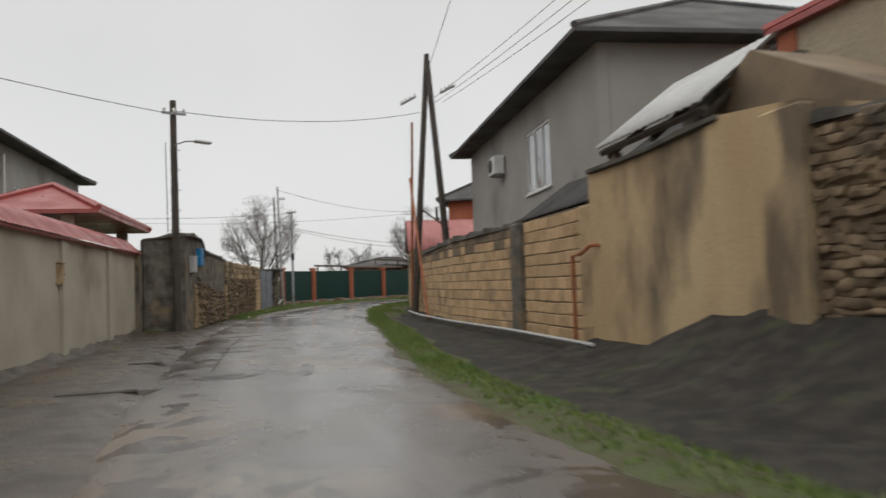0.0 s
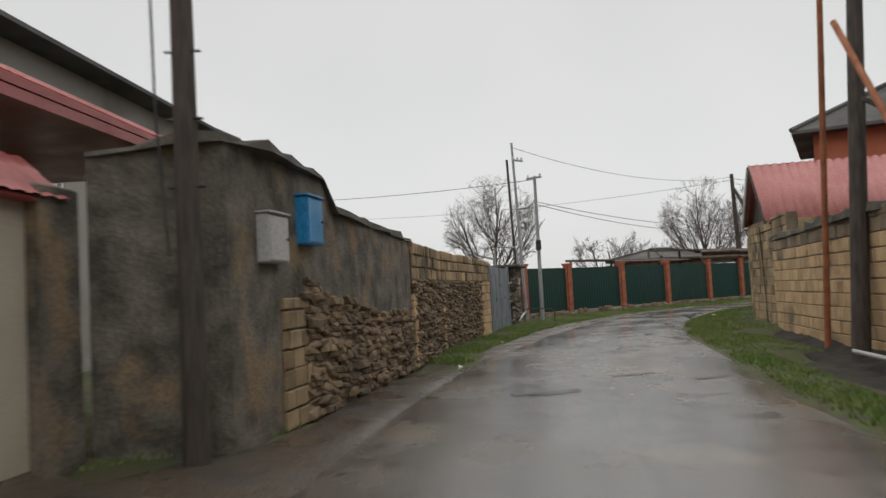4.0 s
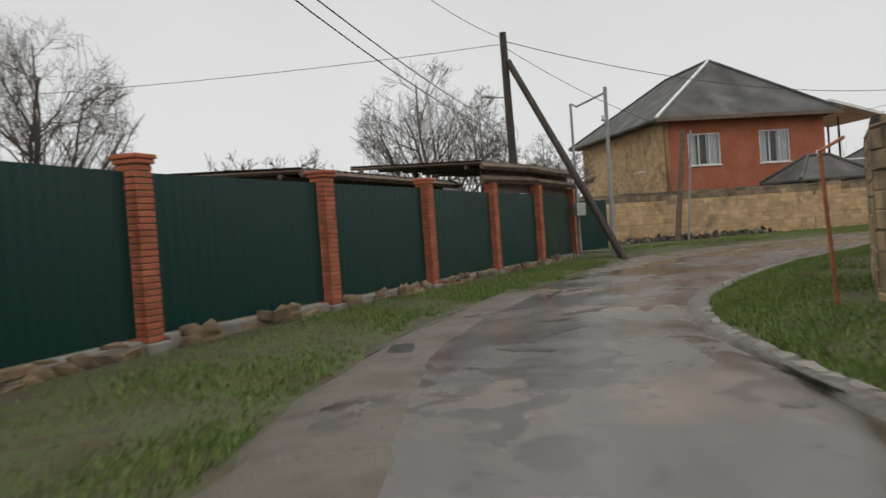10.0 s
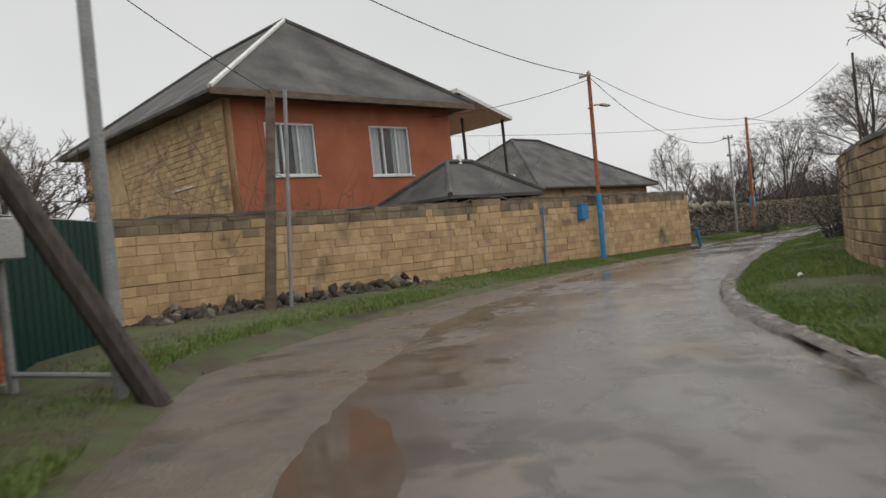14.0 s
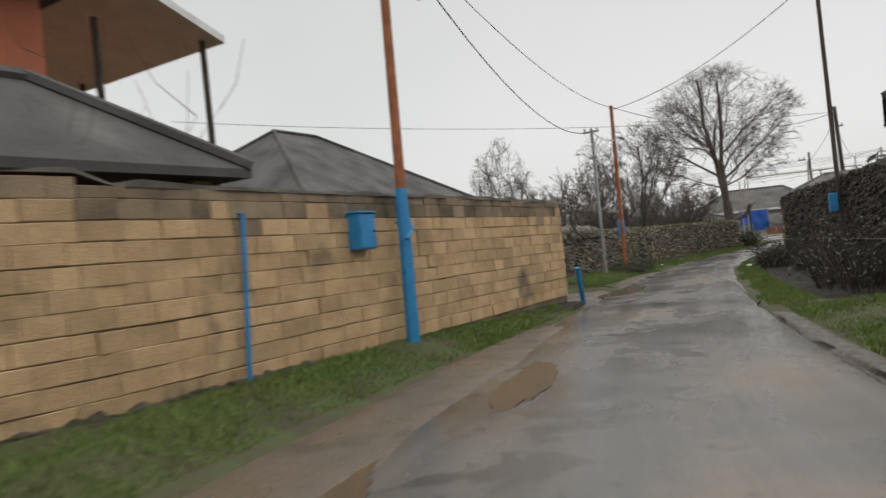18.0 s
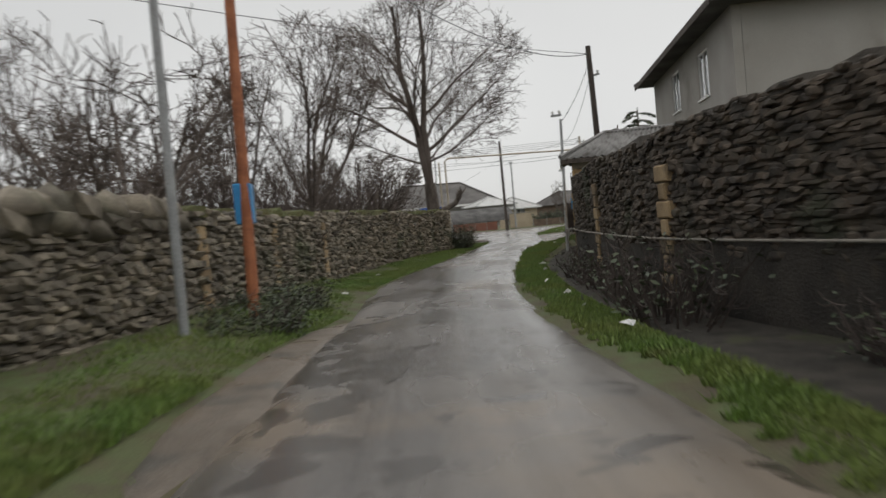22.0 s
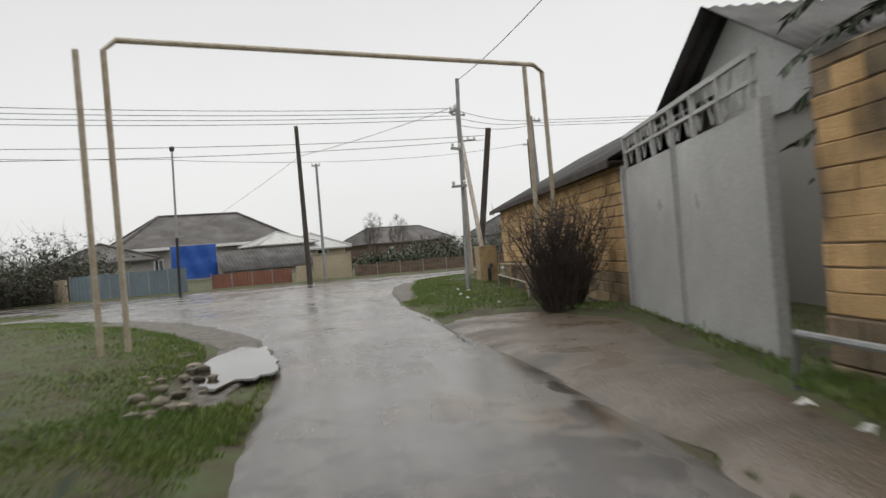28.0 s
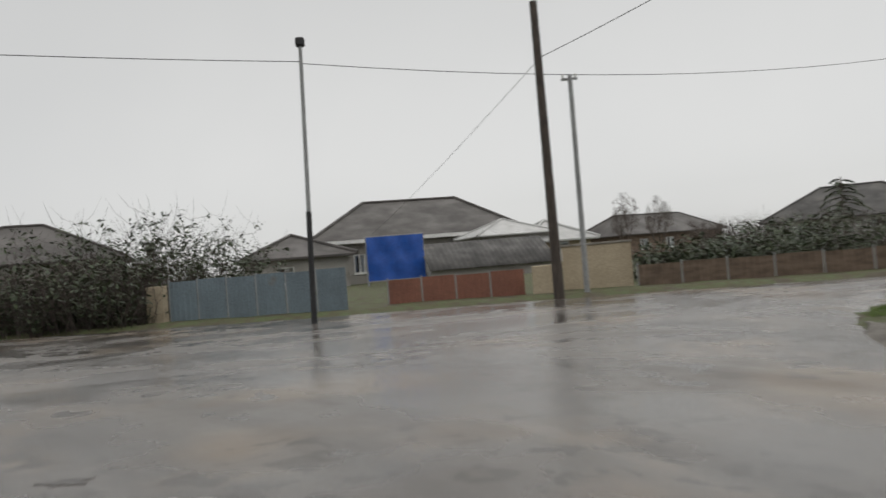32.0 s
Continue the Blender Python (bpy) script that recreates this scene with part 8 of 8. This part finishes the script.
box_on("meter_box", "pale grey meter box on the old dark wall", "meter box", -1.05, 3.86, 1.76, 79, 0.5, 0.5, 0.14, M_GATE2)
box_on("meter_box", "blue meter box on the old dark wall", "meter box", -0.86, 4.88, 2.0, 79, 0.48, 0.55, 0.16, M_BLUE)
box_on("gas_meter_box", "yellowed gas meter box on the plaster wall", "meter box", -3.27, -5.6, 1.4, 84.8, 0.26, 0.4, 0.12, M_YPIPE)
gpipe = tagged(part("gas_pipe", Geo().tube([(-3.22, -5.45, 2.0), (-3.18, -5.35, 1.4), (-3.2, -5.35, 0.0)], 0.025, 6), M_YPIPE), "thin yellow gas pipe down the plaster wall", "pipe")
bb = box_on("meter_box", "bright blue meter box on the block wall", "meter box", 42.36, 46.56, 1.6, -11.2, 0.4, 0.5, 0.2, M_BLUE)
tagged(part("gas_pipe", Geo().tube([(39.9, 46.95, -0.1), (40.1, 46.93, 2.1), (40.1, 47.15, 2.14)], 0.028, 6), M_BLUE), "thin blue gas pipe up the block wall", "pipe")
tagged(part("blue_stub", Geo().tube([(50.75, 44.6, -0.1), (50.38, 44.62, 0.82)], 0.06, 10), M_BLUE), "leaning bright blue stub post at the drive", "post")
ball = thing("wall_lamp", "white globe lamp on the wall's end", "lamp", m=pose(49.7, 45.35, 2.42))
part("globe", to_mesh("globe", [(0.11 * math.sin(math.pi * i / 8) * math.cos(2 * math.pi * j / 12), 0.11 * math.sin(math.pi * i / 8) * math.sin(2 * math.pi * j / 12), 0.2 - 0.11 * math.cos(math.pi * i / 8)) for i in range(9) for j in range(12)], [(i * 12 + j, i * 12 + (j + 1) % 12, i * 12 + 12 + (j + 1) % 12, i * 12 + 12 + j) for i in range(8) for j in range(12)], M_WHITE, True), None, ball)
part("stem", Geo().tube([(0, 0, 0), (0, 0, 0.1)], 0.03, 8), M_DARK, ball)
b3 = box_on("meter_box", "bright blue meter box on the high block wall", "meter box", 82.6, 33.78, 1.36, 163.5, 0.22, 0.42, 0.14, M_BLUE)

# pipes along the walls
def wall_pipe(label, pts, r, material, supports=(), name="gas_pipe"):
    t = thing(name, label, "pipe")
    part("pipe_run", Geo().tube(pts, r, 8), material, t)
    for x, y, z in supports:
        part("support", Geo().tube([(x, y, -0.2), (x, y, z)], 0.025, 6), material, t)
    return t


wall_pipe("pale pipe lying along the foot of the block wall", [(5.4, -10.2, 0.12), (5.9, -5.5, 0.1), (6.1, 0.0, 0.1), (6.5, 4.5, 0.1), (7.0, 8.0, 0.12)], 0.035, M_GATE2)
wall_pipe("rusty bent pipe out of the yellow wall", [(5.9, -9.9, 1.75), (5.6, -9.85, 1.75), (5.55, -9.6, 1.62), (5.6, -9.2, 1.6), (5.65, -9.1, 0.1)], 0.035, M_RUST)
DWp = [(x, y + 0.11, 0.8) for x, y in DW[2:]] + [(73.4, 36.56, 0.76)]
wall_pipe("grey pipe running along the dark stone wall", DWp + [(75.2, 36.3, 0.72), (76.5, 36.0, 0.62)], 0.016, M_CONC)
wall_pipe("grey pipe on short posts along the high block wall", [(76.5, 36.0, 0.6), (82.3, 34.3, 0.46), (89.3, 32.1, 0.42), (89.35, 32.1, -0.1)], 0.032, M_GREYPOLE, [(79.6, 35.1, 0.5), (84.6, 33.6, 0.6), (86.9, 32.9, 0.44)])
wall_pipe("dark frame of thin pipe on the high block wall", [(85.4, 33.05, 0.4), (85.2, 33.1, 2.95), (86.6, 32.6, 3.0)], 0.025, M_WOODPOLE)
wall_pipe("rusty yellow pipe along the block building", [(97.6, 29.3, 0.75), (101.5, 27.6, 0.72), (108.8, 25.1, 0.62), (109.0, 25.05, 0.1)], 0.032, M_YPIPE, [(99.6, 28.4, 0.72), (103, 27.2, 0.7), (106, 26.1, 0.66)])
wall_pipe("thin pipe fence before the block building", [(100.0, 28.75, -0.1), (100.0, 28.75, 0.4), (103.0, 27.65, 0.39), (106.5, 26.3, 0.36), (106.5, 26.3, -0.1)], 0.02, M_WPOLE)
cab = box_on("gas_cabinet", "beige steel gas cabinet with rust runs beside the building", "cabinet", 109.6, 25.55, -0.02, -16, 1.1, 1.28, 0.6, M_YPIPE)
wall_pipe("black bent gas pipe beside the cabinet", [(108.6, 25.6, -0.1), (108.6, 25.6, 0.5), (108.75, 25.45, 0.62), (109.0, 25.3, 0.62)], 0.06, M_DARK)
wall_pipe("dark rusty bent rail at the fence's corner", [(3.7, 26.2, -0.1), (3.7, 26.2, 0.5), (3.85, 26.3, 0.6), (4.75, 26.4, 0.55), (4.9, 26.4, 0.4), (4.9, 26.4, -0.1)], 0.022, M_WOODPOLE, name="bent_rail")
wall_pipe("steel pipe frame above the gate pier", [(2.7, 26.6, -0.1), (2.7, 26.6, 3.0), (2.85, 26.6, 3.1), (3.5, 26.6, 3.05), (3.6, 26.6, 2.9), (3.6, 26.6, -0.1)], 0.035, M_GREYPOLE, name="pipe_frame")
wall_pipe("white plank leaning at the pier's foot", [(3.3, 25.6, 0.05), (3.75, 26.3, 0.5)], 0.04, M_WHITE, name="leaning_plank")
wall_pipe("thin rusty post on the grass bank", [(13.75, 28.75, -0.1), (13.65, 28.8, 1.9), (14.0, 28.75, 2.05)], 0.025, M_RUST, name="thin_post")

# dark stacked stone pier beyond the steel gate
PWL = [(3.12, 24.75), (3.45, 26.3)]
pier = wall_thing("wall_stacked_stone", "dark stacked stone pier beside the steel gate")
part("wall_body", strip_core(PWL, 0.6, -0.2, 2.2, 1), M_EARTH, pier)
lay_stones(pier, PWL, 0.0, 2.2, 1, (0, 3), (0.08, 0.14), (0.15, 0.4), M_STONE, M_STONEJ, seed=31, depth=0.12)
lay_stones(pier, [(3.45, 26.3), (2.9, 26.45)], 0.0, 2.2, 1, (0, 3), (0.1, 0.18), (0.2, 0.36), M_STONEB, M_STONEBJ, seed=32, depth=0.12)
part("pier_slab", Geo().box(-0.3, 2.2, -0.35, 1.1, 2.2, 2.3, 0.03), M_CAP, pier, m=pose(3.1, 24.6, 0, 0, 0, 78))
mb = box_on("meter_box", "small white meter boxes on the stone pier", "meter box", 3.42, 26.1, 1.55, 78, 0.3, 0.24, 0.16, M_WHITE)

# rubble heap along the block wall's foot
rh = thing("rubble_heap", "heap of dark broken stones at the wall's foot", "rubble", m=pose(0, 0, 0))
rgr = random.Random(77)
sm = stone_meshes(M_STONE)
sd = stone_meshes(M_STONED)
for k in range(230):
    u = rgr.random()
    x, y, a = along(BW, 1.5 + 7.5 * u)
    q = abs(rgr.gauss(0, 0.35)) + 0.1
    s = rgr.uniform(0.12, 0.3)
    part("stone", rgr.choice(sd if k % 4 else sm), None, rh, m=Matrix.Translation((x + q * math.sin(a), y - q * math.cos(a), 0.16 + max(0, 0.36 - q * 0.5) * rgr.random())) @ Euler((rgr.random() * 3, rgr.random() * 3, rgr.random() * 3)).to_matrix().to_4x4() @ Matrix.Diagonal((s, s * 0.8, s * 0.6, 1)))
rg2 = random.Random(9)
for k in range(40):
    x, y = [(rg2.uniform(92, 99), 0)][0]
    yy = 35.9 + rg2.uniform(0.1, 1.0) + 0.08 * abs(x - 95)
    s = rg2.uniform(0.06, 0.16)
    tagged(part("pebble", rg2.choice(sm), None, None, m=Matrix.Translation((x, yy, 0.05)) @ Matrix.Diagonal((s, s, s * 0.6, 1))), "small grey stone at the puddle's edge", "stone", "stones at the corner")

# litter
rgl = random.Random(33)
for k, (x, y) in enumerate([(2.0, 14.6), (0.9, 9.0), (26.5, 46.8), (29.5, 47.2), (31.0, 38.4), (24.6, 36.2), (58.9, 40.3), (62.5, 39.9), (64.5, 39.7), (67.4, 39.0), (69.2, 38.6), (81.0, 35.2), (87.8, 33.2), (88.5, 32.9), (101.5, 29.6), (102.8, 29.2), (104.2, 28.4), (105.1, 28.3), (99.2, 29.9), (66.0, 43.2), (70.8, 42.4), (33.9, 46.6), (36.2, 46.6), (9.9, 22.8)]):
    g = Geo()
    pts = [(rgl.uniform(-0.09, 0.09), rgl.uniform(-0.07, 0.07), rgl.uniform(0, 0.05)) for _ in range(7)]
    g.add(pts + [(0, 0, 0.06)], [(0, 1, 7), (1, 2, 7), (2, 3, 7), (3, 4, 7), (4, 5, 7), (5, 6, 7), (6, 0, 7), (0, 2, 4), (4, 6, 0)])
    tagged(part("litter", g, M_WHITE, None, m=pose(x, y, 0.09, 0, 0, 40 * k)), "crumpled scrap of white litter on the verge", "litter", "litter along the lane")
